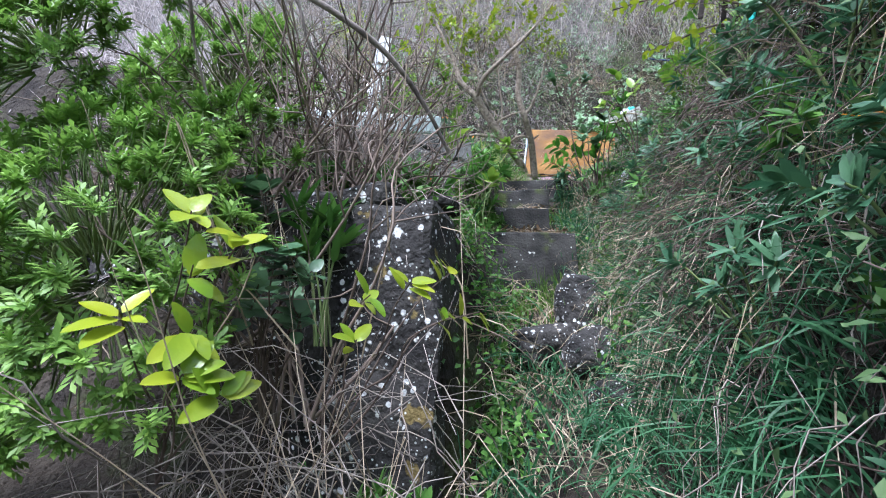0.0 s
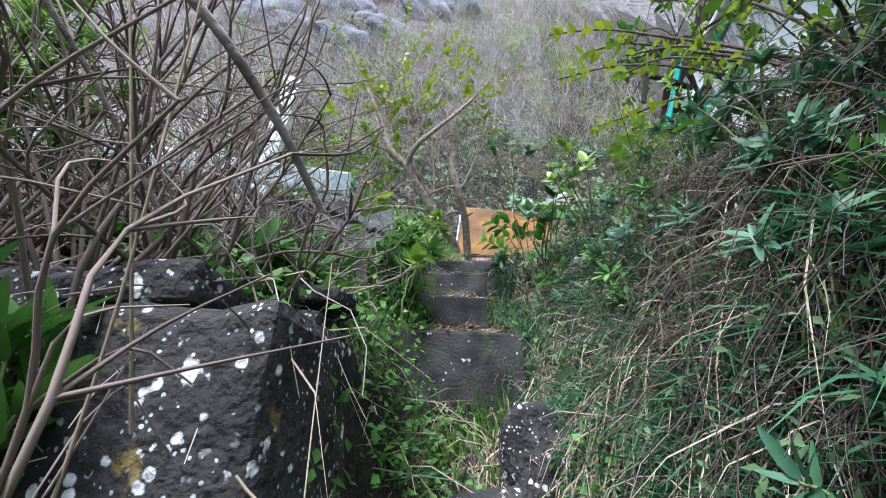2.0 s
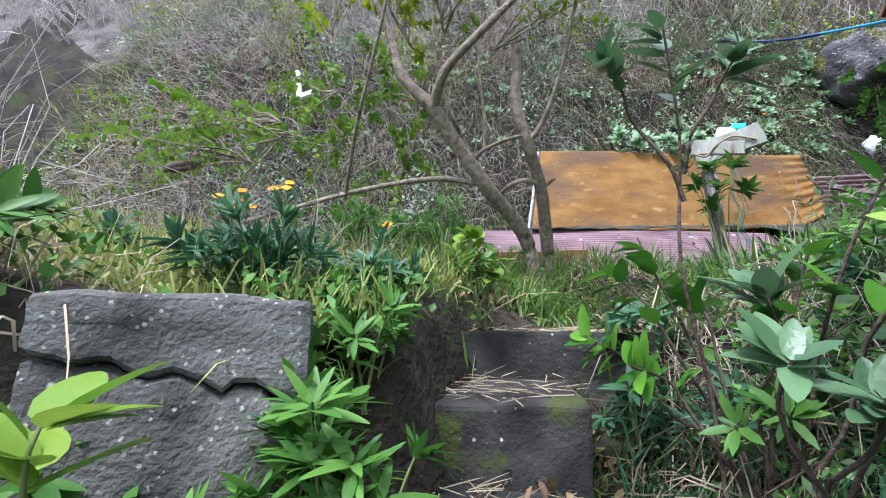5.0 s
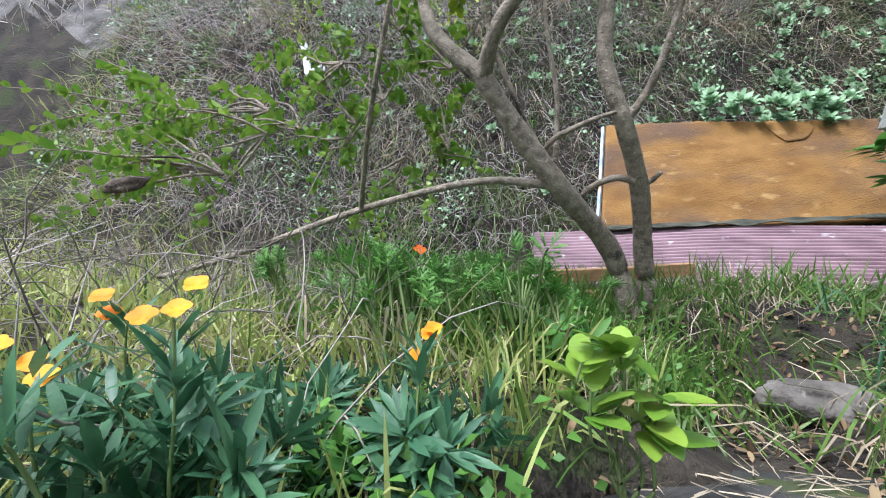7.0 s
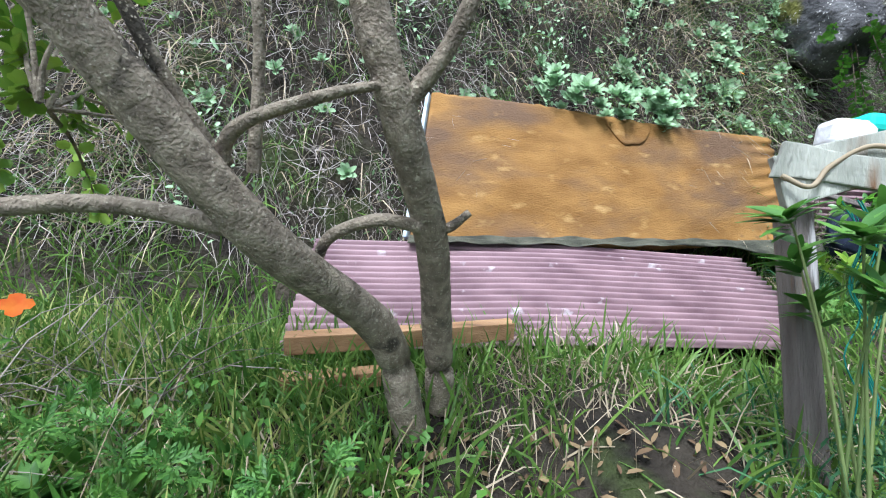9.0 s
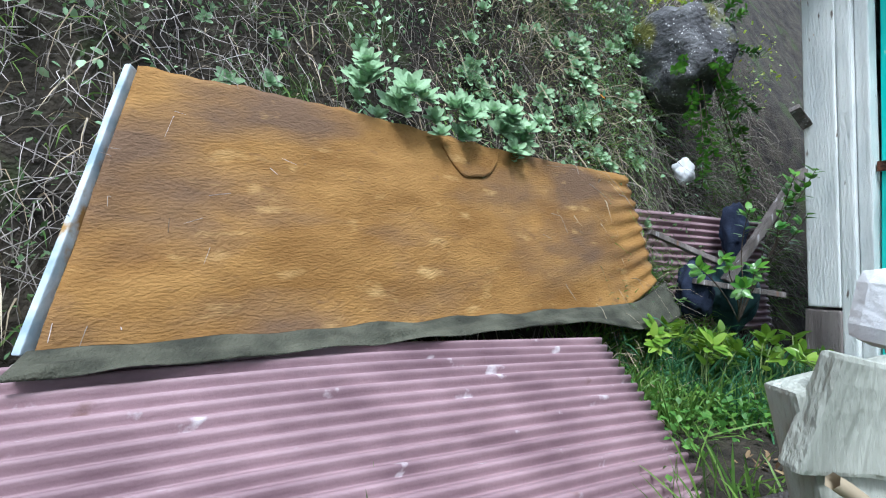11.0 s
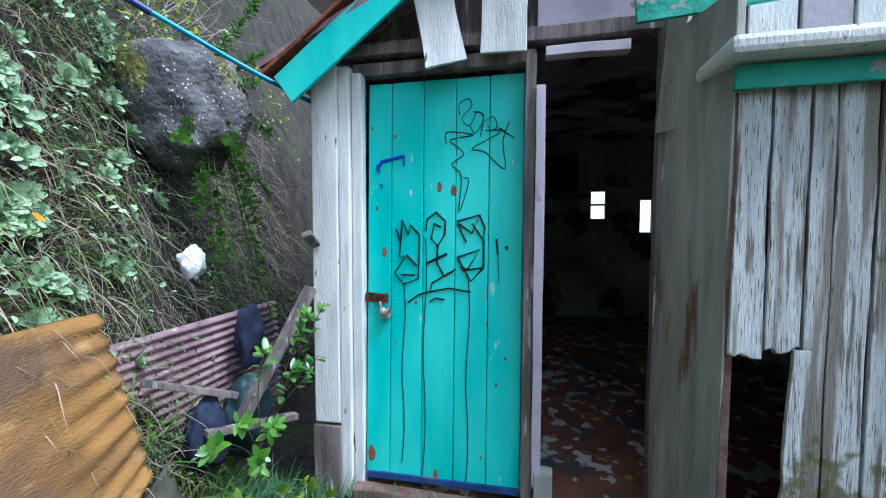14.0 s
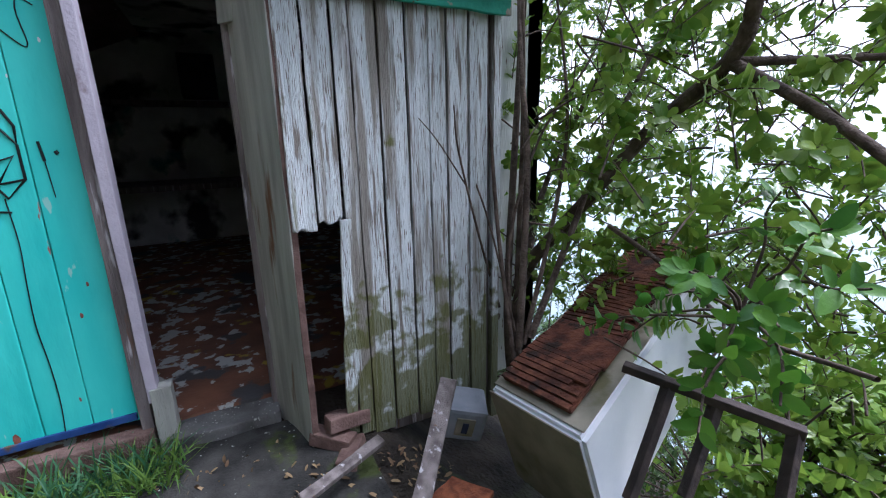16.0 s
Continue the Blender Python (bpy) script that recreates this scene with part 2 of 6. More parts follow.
HERB_DULL = leafy("dull bank leaves", (0.035, 0.085, 0.025), (0.12, 0.2, 0.075), rough=0.6, translucent=0.25)
GLOSSY = leafy("glossy broad leaves", (0.03, 0.13, 0.015), (0.13, 0.3, 0.03), rough=0.33, translucent=0.25, spec=0.6)
GLOSSY_YELLOW = leafy("yellow green broad leaves", (0.12, 0.25, 0.015), (0.36, 0.4, 0.02), rough=0.28, translucent=0.35, stain=(0.1, 0.22, 0.02))
GLOSSY_MID = leafy("mid green broad leaves", (0.08, 0.2, 0.02), (0.26, 0.38, 0.05), rough=0.3, translucent=0.3)
GLOSSY_DARK = leafy("dark grey green leaves", (0.04, 0.1, 0.045), (0.12, 0.22, 0.1), rough=0.35, translucent=0.2)
FEATHER = leafy("cut feathery leaves", (0.08, 0.19, 0.025), (0.24, 0.4, 0.07), rough=0.5, translucent=0.3)
LANCE = leafy("blue green lance leaves", (0.025, 0.09, 0.045), (0.09, 0.2, 0.095), rough=0.45, translucent=0.25)
SUCCULENT = leafy("pale green succulent leaves", (0.14, 0.27, 0.14), (0.38, 0.54, 0.32), rough=0.5, translucent=0.1)
PETAL = material("orange petals", (0.78, 0.22, 0.003), (0.85, 0.36, 0.005), scale=30, bump=0, rough=0.6, translucent=0.25)
POPPY = material("red orange petals", (0.8, 0.13, 0.01), (0.85, 0.22, 0.02), scale=30, bump=0, rough=0.6, translucent=0.25)
BARE_RED = material("old red undercoat", (0.16, 0.05, 0.035), (0.3, 0.11, 0.08), scale=30, bump=0.3, rough=0.8)
INK = material("black marker ink", (0.006, 0.008, 0.008), (0.012, 0.014, 0.014), bump=0, rough=0.4)
BLUE_INK = material("blue spray paint", (0.01, 0.05, 0.5), (0.02, 0.09, 0.6), bump=0, rough=0.5)
RUST = material("rust", (0.1, 0.03, 0.015), (0.24, 0.08, 0.035), scale=20, bump=0.8, fine=90, rough=0.9, stain=(0.04, 0.02, 0.015), stain_scale=12)
RUST_DARK = material("dark flaking rust", (0.05, 0.018, 0.012), (0.15, 0.055, 0.03), scale=14, bump=1.0, fine=60, rough=0.95, stain=(0.025, 0.015, 0.012), stain_scale=9, stain_at=0.55)
DARK_IRON = material("dark painted angle iron", (0.02, 0.016, 0.015), (0.06, 0.045, 0.04), scale=12, bump=0.4, rough=0.7)
STEEL = material("worn steel", (0.35, 0.34, 0.33), (0.55, 0.54, 0.52), scale=30, bump=0.2, metal=0.9, rough=0.4, stain=(0.2, 0.09, 0.04), stain_scale=40)
CORD = material("turquoise cord", (0.01, 0.16, 0.14), (0.03, 0.26, 0.22), bump=0, rough=0.6)
HOSE = material("blue pipe", (0.01, 0.22, 0.5), (0.02, 0.28, 0.58), bump=0, rough=0.35)
HOSE_DARK = material("navy pipe", (0.01, 0.03, 0.12), (0.02, 0.05, 0.18), bump=0, rough=0.4)
ENAMEL = material("white enamel", (0.66, 0.7, 0.74), (0.78, 0.8, 0.82), scale=3, bump=0.05, rough=0.25, stain=[((0.3, 0.26, 0.18), 7, 0.68)], spec=0.5)
GRIME = material("grimy cream metal", (0.13, 0.125, 0.09), (0.28, 0.26, 0.2), scale=4, bump=0.2, rough=0.6, stain=[((0.13, 0.12, 0.06), 4, 0.55)])
PLASTIC_GREY = material("grey plastic", (0.16, 0.18, 0.21), (0.24, 0.26, 0.29), scale=9, bump=0.1, rough=0.5)
FILM = material("dirty plastic film", (0.3, 0.31, 0.36), (0.55, 0.56, 0.6), scale=18, bump=1.0, fine=40, rough=0.3, stain=((0.1, 0.1, 0.1)), stain_scale=14, stain_at=0.58, translucent=0.2)
WHITE_BAG = material("white plastic", (0.7, 0.71, 0.75), (0.8, 0.81, 0.84), scale=9, bump=0.3, rough=0.5)
NAVY = material("navy cloth", (0.008, 0.012, 0.03), (0.02, 0.03, 0.06), scale=9, bump=0.5, rough=0.9)
DARKGREEN = material("dark green plastic", (0.01, 0.03, 0.035), (0.025, 0.055, 0.06), scale=9, bump=0.3, rough=0.5)
BRICK = material("brown brick", (0.1, 0.06, 0.05), (0.2, 0.13, 0.11), scale=12, bump=0.6, fine=90, rough=0.9)
WATER = material("water", (0.2, 0.26, 0.28), (0.24, 0.3, 0.32), scale=0.3, bump=0.1, fine=3, rough=0.25)
GLASS = material("pale glass", (0.8, 0.85, 0.85), (0.85, 0.9, 0.9), bump=0, rough=0.1)
GLASS.node_tree.nodes["Principled BSDF"].inputs["Transmission Weight"].default_value = 1.0


# ---- mesh helpers ----
def tri_mesh(name, v, t, mat, parent=None, smooth=True, label=""):
    """One mesh object from arrays of vertices and triangles."""
    v, t = np.asarray(v, dtype=np.float32).reshape(-1, 3), np.asarray(t, dtype=np.int32).reshape(-1, 3)
    me = bpy.data.meshes.new(name)
    me.vertices.add(len(v))
    me.vertices.foreach_set("co", v.ravel())
    me.loops.add(len(t) * 3)
    me.loops.foreach_set("vertex_index", t.ravel())
    me.polygons.add(len(t))
    me.polygons.foreach_set("loop_start", np.arange(0, len(t) * 3, 3, dtype=np.int32))
    me.polygons.foreach_set("loop_total", np.full(len(t), 3, dtype=np.int32))
    me.polygons.foreach_set("use_smooth", np.full(len(t), smooth))
    me.update(calc_edges=True)
    me.validate()
    me.materials.append(mat)
    ob = new(name, me)
    ob.parent = parent
    if label:
        ob["label"] = label
    return ob


def part(name, bm, mat, parent=None, label="", smooth=False):
    me = bpy.data.meshes.new(name)
    bm.normal_update()
    bm.to_mesh(me)
    bm.free()
    me.materials.append(mat)
    for p in me.polygons:
        p.use_smooth = smooth
    ob = new(name, me)
    ob.parent = parent
    if label:
        ob["label"] = label
    return ob


def thing(name, label, category, group="", kind="", at=None):
    e = new(name)
    e.empty_display_size = 0.1
    if at is not None:
        e.matrix_world = at
    return tagged(e, label, category, group, kind)


rng = np.random.default_rng(7)


def box(x0, x1, y0, y1, z0, z1, bevel=0.006, cuts=0, rough=0.0, m=None, seed=0):
    """A box with rounded edges, if wished cut up and roughened."""
    bm = bmesh.new()
    bmesh.ops.create_cube(bm, size=1, matrix=Matrix.Translation(((x0 + x1) / 2, (y0 + y1) / 2, (z0 + z1) / 2)) @ Matrix.Diagonal((abs(x1 - x0), abs(y1 - y0), abs(z1 - z0), 1)))
    if bevel:
        bmesh.ops.bevel(bm, geom=bm.edges[:], offset=bevel, segments=2, affect="EDGES", profile=0.6)
    if cuts:
        bmesh.ops.subdivide_edges(bm, edges=[e for e in bm.edges if e.calc_length() > 0.05], cuts=cuts, use_grid_fill=True)
    if rough:
        for v in bm.verts:
            p = v.co * 7 + Vector((seed, seed * 2, 0))
            v.co += Vector((noise.noise(p), noise.noise(p + Vector((9, 0, 0))), noise.noise(p + Vector((0, 9, 0))))) * rough
    if m is not None:
        bm.transform(m)
    return bm


def plank(a, b, width, thick, face=(0, 0, 1), bevel=0.004, rough=0.004, seed=0, cuts=4):
    """A board from a to b; its broad side looks along face."""
    a, b = Vector(a), Vector(b)
    x = (b - a).normalized()
    z = (Vector(face) - x * x.dot(Vector(face))).normalized()
    m = Matrix((x, z.cross(x), z)).transposed().to_4x4()
    m.translation = (a + b) / 2
    n = (b - a).length
    return box(-n / 2, n / 2, -width / 2, width / 2, -thick / 2, thick / 2, bevel, cuts, rough, m, seed)


def tubes(lines, radii, sides=4):
    """Tubes along lines (N, S, 3) with radii (N, S)."""
    p, r = np.asarray(lines, float), np.asarray(radii, float)
    n, s, _ = p.shape
    d = np.gradient(p, axis=1)
    d /= np.linalg.norm(d, axis=2, keepdims=True) + 1e-9
    ref = np.where(np.abs(d[..., 2:3]) > 0.9, np.array([1.0, 0, 0]), np.array([0, 0, 1.0]))
    u = np.cross(d, ref)
    u /= np.linalg.norm(u, axis=2, keepdims=True) + 1e-9
    w = np.cross(d, u)
    a = np.arange(sides) * 2 * np.pi / sides
    v = p[:, :, None] + r[:, :, None, None] * (np.cos(a)[:, None] * u[:, :, None] + np.sin(a)[:, None] * w[:, :, None])
    i = np.arange(n * s * sides).reshape(n, s, sides)
    q0, q1 = i[:, :-1], i[:, 1:]
    q2, q3 = np.roll(q1, -1, 2), np.roll(q0, -1, 2)
    t = np.concatenate([np.stack([q0, q1, q2], -1).reshape(-1, 3), np.stack([q0, q2, q3], -1).reshape(-1, 3)])
    return v.reshape(-1, 3), t


def leaves(p, d, up, length, width, fold=0.12, curl=0.1, wide=0.55, span=0.22, detail=1):
    """Leaf blades with a folded midrib: base p, direction d, upper side up; detail 0 is a plain small leaf, 2 a rounded broad one."""
    p, d, up = (np.asarray(a, float) for a in (p, d, up))
    n = len(p)
    d = d / (np.linalg.norm(d, axis=1, keepdims=True) + 1e-9)
    s = np.cross(d, up)
    s /= np.linalg.norm(s, axis=1, keepdims=True) + 1e-9
    w = np.cross(s, d)
    length, width = np.broadcast_to(length, n)[:, None], np.broadcast_to(width, n)[:, None]
    lift = w * width * fold
    tip = p + d * length - w * length * curl
    if detail == 0:
        m = p + d * length * wide - w * length * curl * 0.3
        v = np.stack([p, tip, m, m + s * width * 0.5 + lift, m - s * width * 0.5 + lift], 1)
        f = np.array([[0, 4, 2], [0, 2, 3], [2, 4, 1], [2, 1, 3]])
        return v.reshape(-1, 3), (f[None] + 5 * np.arange(n)[:, None, None]).reshape(-1, 3)
    if detail == 2:
        rows, f = [p, tip], []
        for u in (0.12, 0.32, 0.55, 0.76, 0.92):
            x = u ** (0.7 * wide / 0.55)
            half = 0.5 * math.sin(math.pi * min(1, x)) ** 0.62
            m = p + d * length * u - w * length * curl * u * u
            rows += [m, m + s * width * half + lift * half * 2, m - s * width * half + lift * half * 2]
        f += [[0, 4, 2], [0, 2, 3]]
        for k in range(4):
            a, b = 2 + 3 * k, 5 + 3 * k
            f += [[a, a + 2, b + 2], [a, b + 2, b], [a, b, b + 1], [a, b + 1, a + 1]]
        f += [[14, 16, 1], [14, 1, 15]]
        return np.stack(rows, 1).reshape(-1, 3), (np.array(f)[None] + 17 * np.arange(n)[:, None, None]).reshape(-1, 3)
    m1, m2 = p + d * length * (wide - span), p + d * length * (wide + span) - w * length * curl * 0.5
    v = np.stack([p, tip, m1, m2, m1 + s * width * 0.46 + lift, m1 - s * width * 0.46 + lift, m2 + s * width * 0.42 + lift, m2 - s * width * 0.42 + lift], 1)
    f = np.array([[0, 5, 2], [0, 2, 4], [2, 5, 7], [2, 7, 3], [2, 3, 6], [2, 6, 4], [3, 7, 1], [3, 1, 6]])
    return v.reshape(-1, 3), (f[None] + 8 * np.arange(n)[:, None, None]).reshape(-1, 3)


def cut_leaves(p, d, up, length, lobes=3, slim=0.13):
    """Deeply cut leaves: a midrib blade with pairs of narrow lobes."""
    p, d, up = (np.asarray(a, float) for a in (p, d, up))
    n = len(p)
    d = d / (np.linalg.norm(d, axis=1, keepdims=True) + 1e-9)
    side = np.cross(d, up)
    side /= np.linalg.norm(side, axis=1, keepdims=True) + 1e-9
    length = np.broadcast_to(length, n)
    out = [leaves(p, d, up, length, length * slim, 0.1, 0.15, 0.6, detail=0)]
    for k in range(lobes):
        u = 0.3 + 0.5 * k / max(1, lobes - 1)
        for sg in (1, -1):
            q = p + d * (length * u)[:, None]
            out.append(leaves(q, d * 0.9 + side * sg * 0.8, up, length * (0.5 - 0.2 * abs(u - 0.45)), length * slim * 1.15, 0.1, 0.15, 0.6, detail=0))
    return join(*out)


def blades(p, d, length, width, droop):
    """Grass blades from p along d that bend over."""
    p, d = np.asarray(p, float), np.asarray(d, float)
    n = len(p)
    length, width, droop = (np.broadcast_to(a, n)[:, None] for a in (length, width, droop))
    d = d / np.linalg.norm(d, axis=1, keepdims=True)
    s = np.cross(d, rng.normal(size=(n, 3)))
    s /= np.linalg.norm(s, axis=1, keepdims=True) + 1e-9
    g = np.array([0, 0, -1.0])
    rows = []
    for k, wd in ((0, 0.8), (0.35, 1.0), (0.72, 0.7)):
        c = p + d * length * k + g * droop * length * k * k
        rows += [c - s * width * wd / 2, c + s * width * wd / 2]
    rows.append(p + d * length * 0.97 + g * droop * length)
    f = np.array([[0, 1, 3], [0, 3, 2], [2, 3, 5], [2, 5, 4], [4, 5, 6]])
    return np.stack(rows, 1).reshape(-1, 3), (f[None] + 7 * np.arange(n)[:, None, None]).reshape(-1, 3)


def join(*vt):
    vs, ts, k = [], [], 0
    for v, t in vt:
        vs.append(v)
        ts.append(np.asarray(t) + k)
        k += len(v)
    return np.concatenate(vs), np.concatenate(ts)


def stuff(name, vt, mat, label, category):
    return tagged(tri_mesh(name, vt[0], vt[1], mat), label, category, kind="stuff")


# ---- the ground ----
def ss(a, b, t):
    t = np.clip((np.asarray(t, float) - a) / (b - a), 0, 1)
    return t * t * (3 - 2 * t)


def bank_foot(x):
    return 0.42 + 0.235 * (x + 2) + 0.06 * np.sin(2.1 * x)


def lumps(x, y):
    return np.sin(2.3 * x + 1.1 * y) * np.cos(1.9 * y - 0.7 * x) * 0.5 + np.sin(5.1 * x - 3.7 * y) * 0.25 + np.sin(9.3 * x + 8.1 * y) * 0.12


def height(x, y):
    x, y = np.asarray(x, float), np.asarray(y, float)
    terrace = -0.40 + 0.26 * ss(-2.0, -1.2, x) + 0.35 * ss(-3.9, -7, x) - 0.1 * ss(-0.3, 0.1, x)
    terrace = terrace + 0.2 * ss(-1.3, -0.6, y) * ss(-1.6, -2.6, x)
    terrace = terrace - 0.2 * np.exp(-(((x + 2.65) / 0.45) ** 2)) * ss(-0.9, -1.3, y)
    terrace = terrace - 0.1 * np.exp(-(((x + 2.95) / 0.28) ** 2)) * ss(-1.2, -1.6, y)
    s = y - bank_foot(x)
    steep = np.logaddexp(0, s * 9) / 9
    rise = np.where(steep < 0.5, 4.6 * steep, 2.3 + 2.6 * (steep - 0.5))
    rise = np.where(rise > 18, 18 + (rise - 18) * 0.15, rise)
    top = terrace + rise + lumps(x, y) * (0.02 + 0.16 * ss(0.3, 1.2, s))
    gully = np.interp(y, [-60, -12, -5.4, -3.7, -3.15, -2.95, -2.65, -2.4, -2.15, -1.85], [-12, -6.6, -3.15, -2.25, -1.85, -1.75, -1.42, -1.15, -0.95, -0.68])
    crest = -0.42 - 0.3 * np.maximum(0, -2.1 - y)
    right = gully + (np.maximum(crest, gully) - gully) * ss(-2.72, -1.85, x)
    behind = -0.616 * (x + 3.35) + 0.788 * (y + 2.825)
    shelf = -1.52 + 0.25 * ss(-3.6, -3.0, y) + 0.62 * ss(0.03, 0.16, behind) + 0.2 * ss(-2.7, -1.9, y)
    left = gully + (np.maximum(shelf, gully) - gully) * ss(-4.25, -4.1, y)
    hill = left + np.maximum(0, -3.6 - x) * 0.25
    low = np.where(x > -2.9, right, left + (hill - left))
    low = np.where(x > -2.9, low, gully + (hill - gully) * ss(-3.14, -3.3, x))
    k = ss(-2.25, -1.8, y)
    z = low + (top - low) * k
    drop = ss(-2.45, -3.6, y) * ss(-1.5, 0.0, x)
    z = z - drop * (0.25 + 0.5 * np.clip(-2.45 - y, 0, 14))
    return z + lumps(x * 3, y * 3) * 0.015


def axis(a, b, fine, step, far):
    inner = np.arange(a, b + 1e-6, fine)
    out = [b]
    while out[-1] < far:
        out.append(out[-1] + step)
        step *= 1.35
    low = [2 * 0 + a - (o - b) for o in out[1:]]
    return np.array(low[::-1] + list(inner) + out[1:])


gx, gy = axis(-7.5, 2.0, 0.055, 0.1, 900), axis(-6.5, 3.5, 0.055, 0.1, 900)
GX, GY = np.meshgrid(gx, gy)
GZ = height(GX, GY)
GZ = np.maximum(GZ, -30)
gi = np.arange(GX.size).reshape(GX.shape)
gt = np.concatenate([np.stack([gi[:-1, :-1], gi[:-1, 1:], gi[1:, 1:]], -1).reshape(-1, 3), np.stack([gi[:-1, :-1], gi[1:, 1:], gi[1:, :-1]], -1).reshape(-1, 3)])
ground = tri_mesh("ground", np.stack([GX, GY, GZ], -1), gt, SOIL)
ground.data.materials.append(HILL)
cx, cy = GX.ravel()[gt].mean(1), GY.ravel()[gt].mean(1)
high = cy - bank_foot(cx) + 0.5 * lumps(cx * 1.7, cy * 1.7) + 0.25 * ss(-3, -6, cx) - 3 * ss(-1.4, -0.6, cx) > 1.0
ground.data.polygons.foreach_set("material_index", high.astype(np.int32))
tagged(ground, "dark earth and leaf litter on a steep hillside", "ground", kind="structure")
bm = bmesh.new()
bmesh.ops.create_grid(bm, x_segments=2, y_segments=2, size=1500, matrix=Matrix.Translation((0, 0, -9)))
tagged(part("water", bm, WATER), "pale sea water below the hillside", "water", kind="structure")

# ---- concrete steps ----
def step_block(fl, fr, rise, depth, slope, seed):
    """A worn concrete step with its top front edge from fl to fr; the tread climbs a little towards the back."""
    fl, fr = Vector(fl), Vector(fr)
    x = (fr - fl).normalized()
    back = Vector((0, 0, 1)).cross(x)
    n = (fr - fl).length
    bm = box(0, n, 0, depth, -rise, 0, 0.012, 5, 0.012, None, seed)
    for v in bm.verts:
        t = v.co.copy()
        v.co = fl + x * t.x + back * (t.y - 0.0 * t.z) + Vector((0, 0, t.z + (t.y * slope if t.z > -rise * 0.5 else 0)))
    return bm


stairs = thing("garden_stairs", "dark mossy concrete steps overgrown with grass, climbing the bank", "stairs", kind="structure")
STEPS = [((-3.28, -3.07, -1.325), (-2.72, -2.91, -1.325), 0.55, 0.42, 0.22), ((-3.32, -2.75, -1.055), (-2.86, -2.60, -1.055), 0.32, 0.36, 0.18),
         ((-3.36, -2.46, -0.825), (-2.86, -2.38, -0.825), 0.32, 0.34, 0.15), ((-3.42, -2.18, -0.635), (-2.62, -2.06, -0.635), 0.30, 0.3, 0.0)]
for k, (fl, fr, rise, depth, slope) in enumerate(STEPS):
    part("step", step_block(fl, fr, rise, depth, slope, k * 5), CONCRETE, stairs)


def on_treads(n):
    out = []
    for fl, fr, rise, depth, slope in STEPS:
        fl, fr = np.array(fl), np.array(fr)
        u, w = rng.uniform(0, 1, n), rng.uniform(0, 0.75, n) ** 0.7 * depth
        x = (fr - fl) / np.linalg.norm(fr - fl)
        back = np.array([-x[1], x[0], 0])
        out.append(fl + (fr - fl) * u[:, None] + back * w[:, None] + np.array([0, 0, 1.0]) * (w * slope + 0.012)[:, None])
    return np.concatenate(out)


def boulder(name, at, size, mat, label, seed, category="rock"):
    bm = bmesh.new()
    bmesh.ops.create_icosphere(bm, subdivisions=4, radius=1)
    for v in bm.verts:
        p = v.co * 1.3 + Vector((seed, 0, seed * 2))
        f = 1 + 0.28 * noise.noise(p) + 0.1 * noise.noise(p * 3.1) + 0.04 * noise.noise(p * 8)
        c = Vector([math.copysign(abs(q) ** 0.75, q) for q in v.co])
        v.co = Vector((c.x * size[0], c.y * size[1], c.z * size[2])) * f
    ob = part(name, bm, mat, smooth=True)
    ob.matrix_world = pose(*at, rng.uniform(-8, 8), rng.uniform(-8, 8), rng.uniform(0, 40))
    return tagged(ob, label, category)


for k, (at, size) in enumerate([((-2.62, -3.68, -2.24), (0.15, 0.12, 0.13)), ((-2.72, -3.52, -2.02), (0.14, 0.1, 0.1)), ((-2.74, -3.3, -1.82), (0.13, 0.09, 0.17)), ((-2.44, -3.82, -2.32), (0.1, 0.09, 0.12)),
                                ((-2.92, -3.42, -1.98), (0.15, 0.1, 0.09))]):
    tagged(boulder("step_stone", at, size, STONE, "rough dark stone step set in the grassy path", 3 + k * 7, "stone"), group="stone steps of the path")
boulder("path_stone", (-2.55, -1.28, -0.57), (0.17, 0.12, 0.07), PATH_STONE, "flat worn grey stone in the earth path", 77, "stone")
boulder("bank_stone", (-2.36, -2.6, -1.06), (0.1, 0.08, 0.1), ROCK, "pale lichened stone half buried in the bank", 91, "stone")
boulder("bank_rock", (0.0, 1.12, 2.02), (0.3, 0.3, 0.34), ROCK, "rounded dark boulder with lichen jutting from the bank", 5)
PALE_ROCK = material("pale blue grey rock", (0.07, 0.07, 0.08), (0.25, 0.25, 0.28), scale=3, bump=1.0, fine=25, dist=0.05, rough=0.9, stain=[((0.07, 0.06, 0.06), 3, 0.57)])
for k, (x, y, q) in enumerate([(-6.6, 1.5, 0.55), (-5.7, 1.75, 0.5), (-7.5, 1.5, 0.7), (-6.1, 2.3, 0.75), (-4.9, 2.4, 0.6), (-7.0, 2.6, 0.9), (-5.5, 3.2, 0.9), (-4.0, 3.1, 0.7), (-8.6, 1.9, 0.9), (-3.2, 3.6, 0.7)]):
    boulder("cliff_rock", (x, y, float(height(x, y)) - 0.45), (q * 1.25, q * 0.7, q * 0.85), PALE_ROCK, "grey weathered rock outcrop high on the hillside", 20 + k * 3)

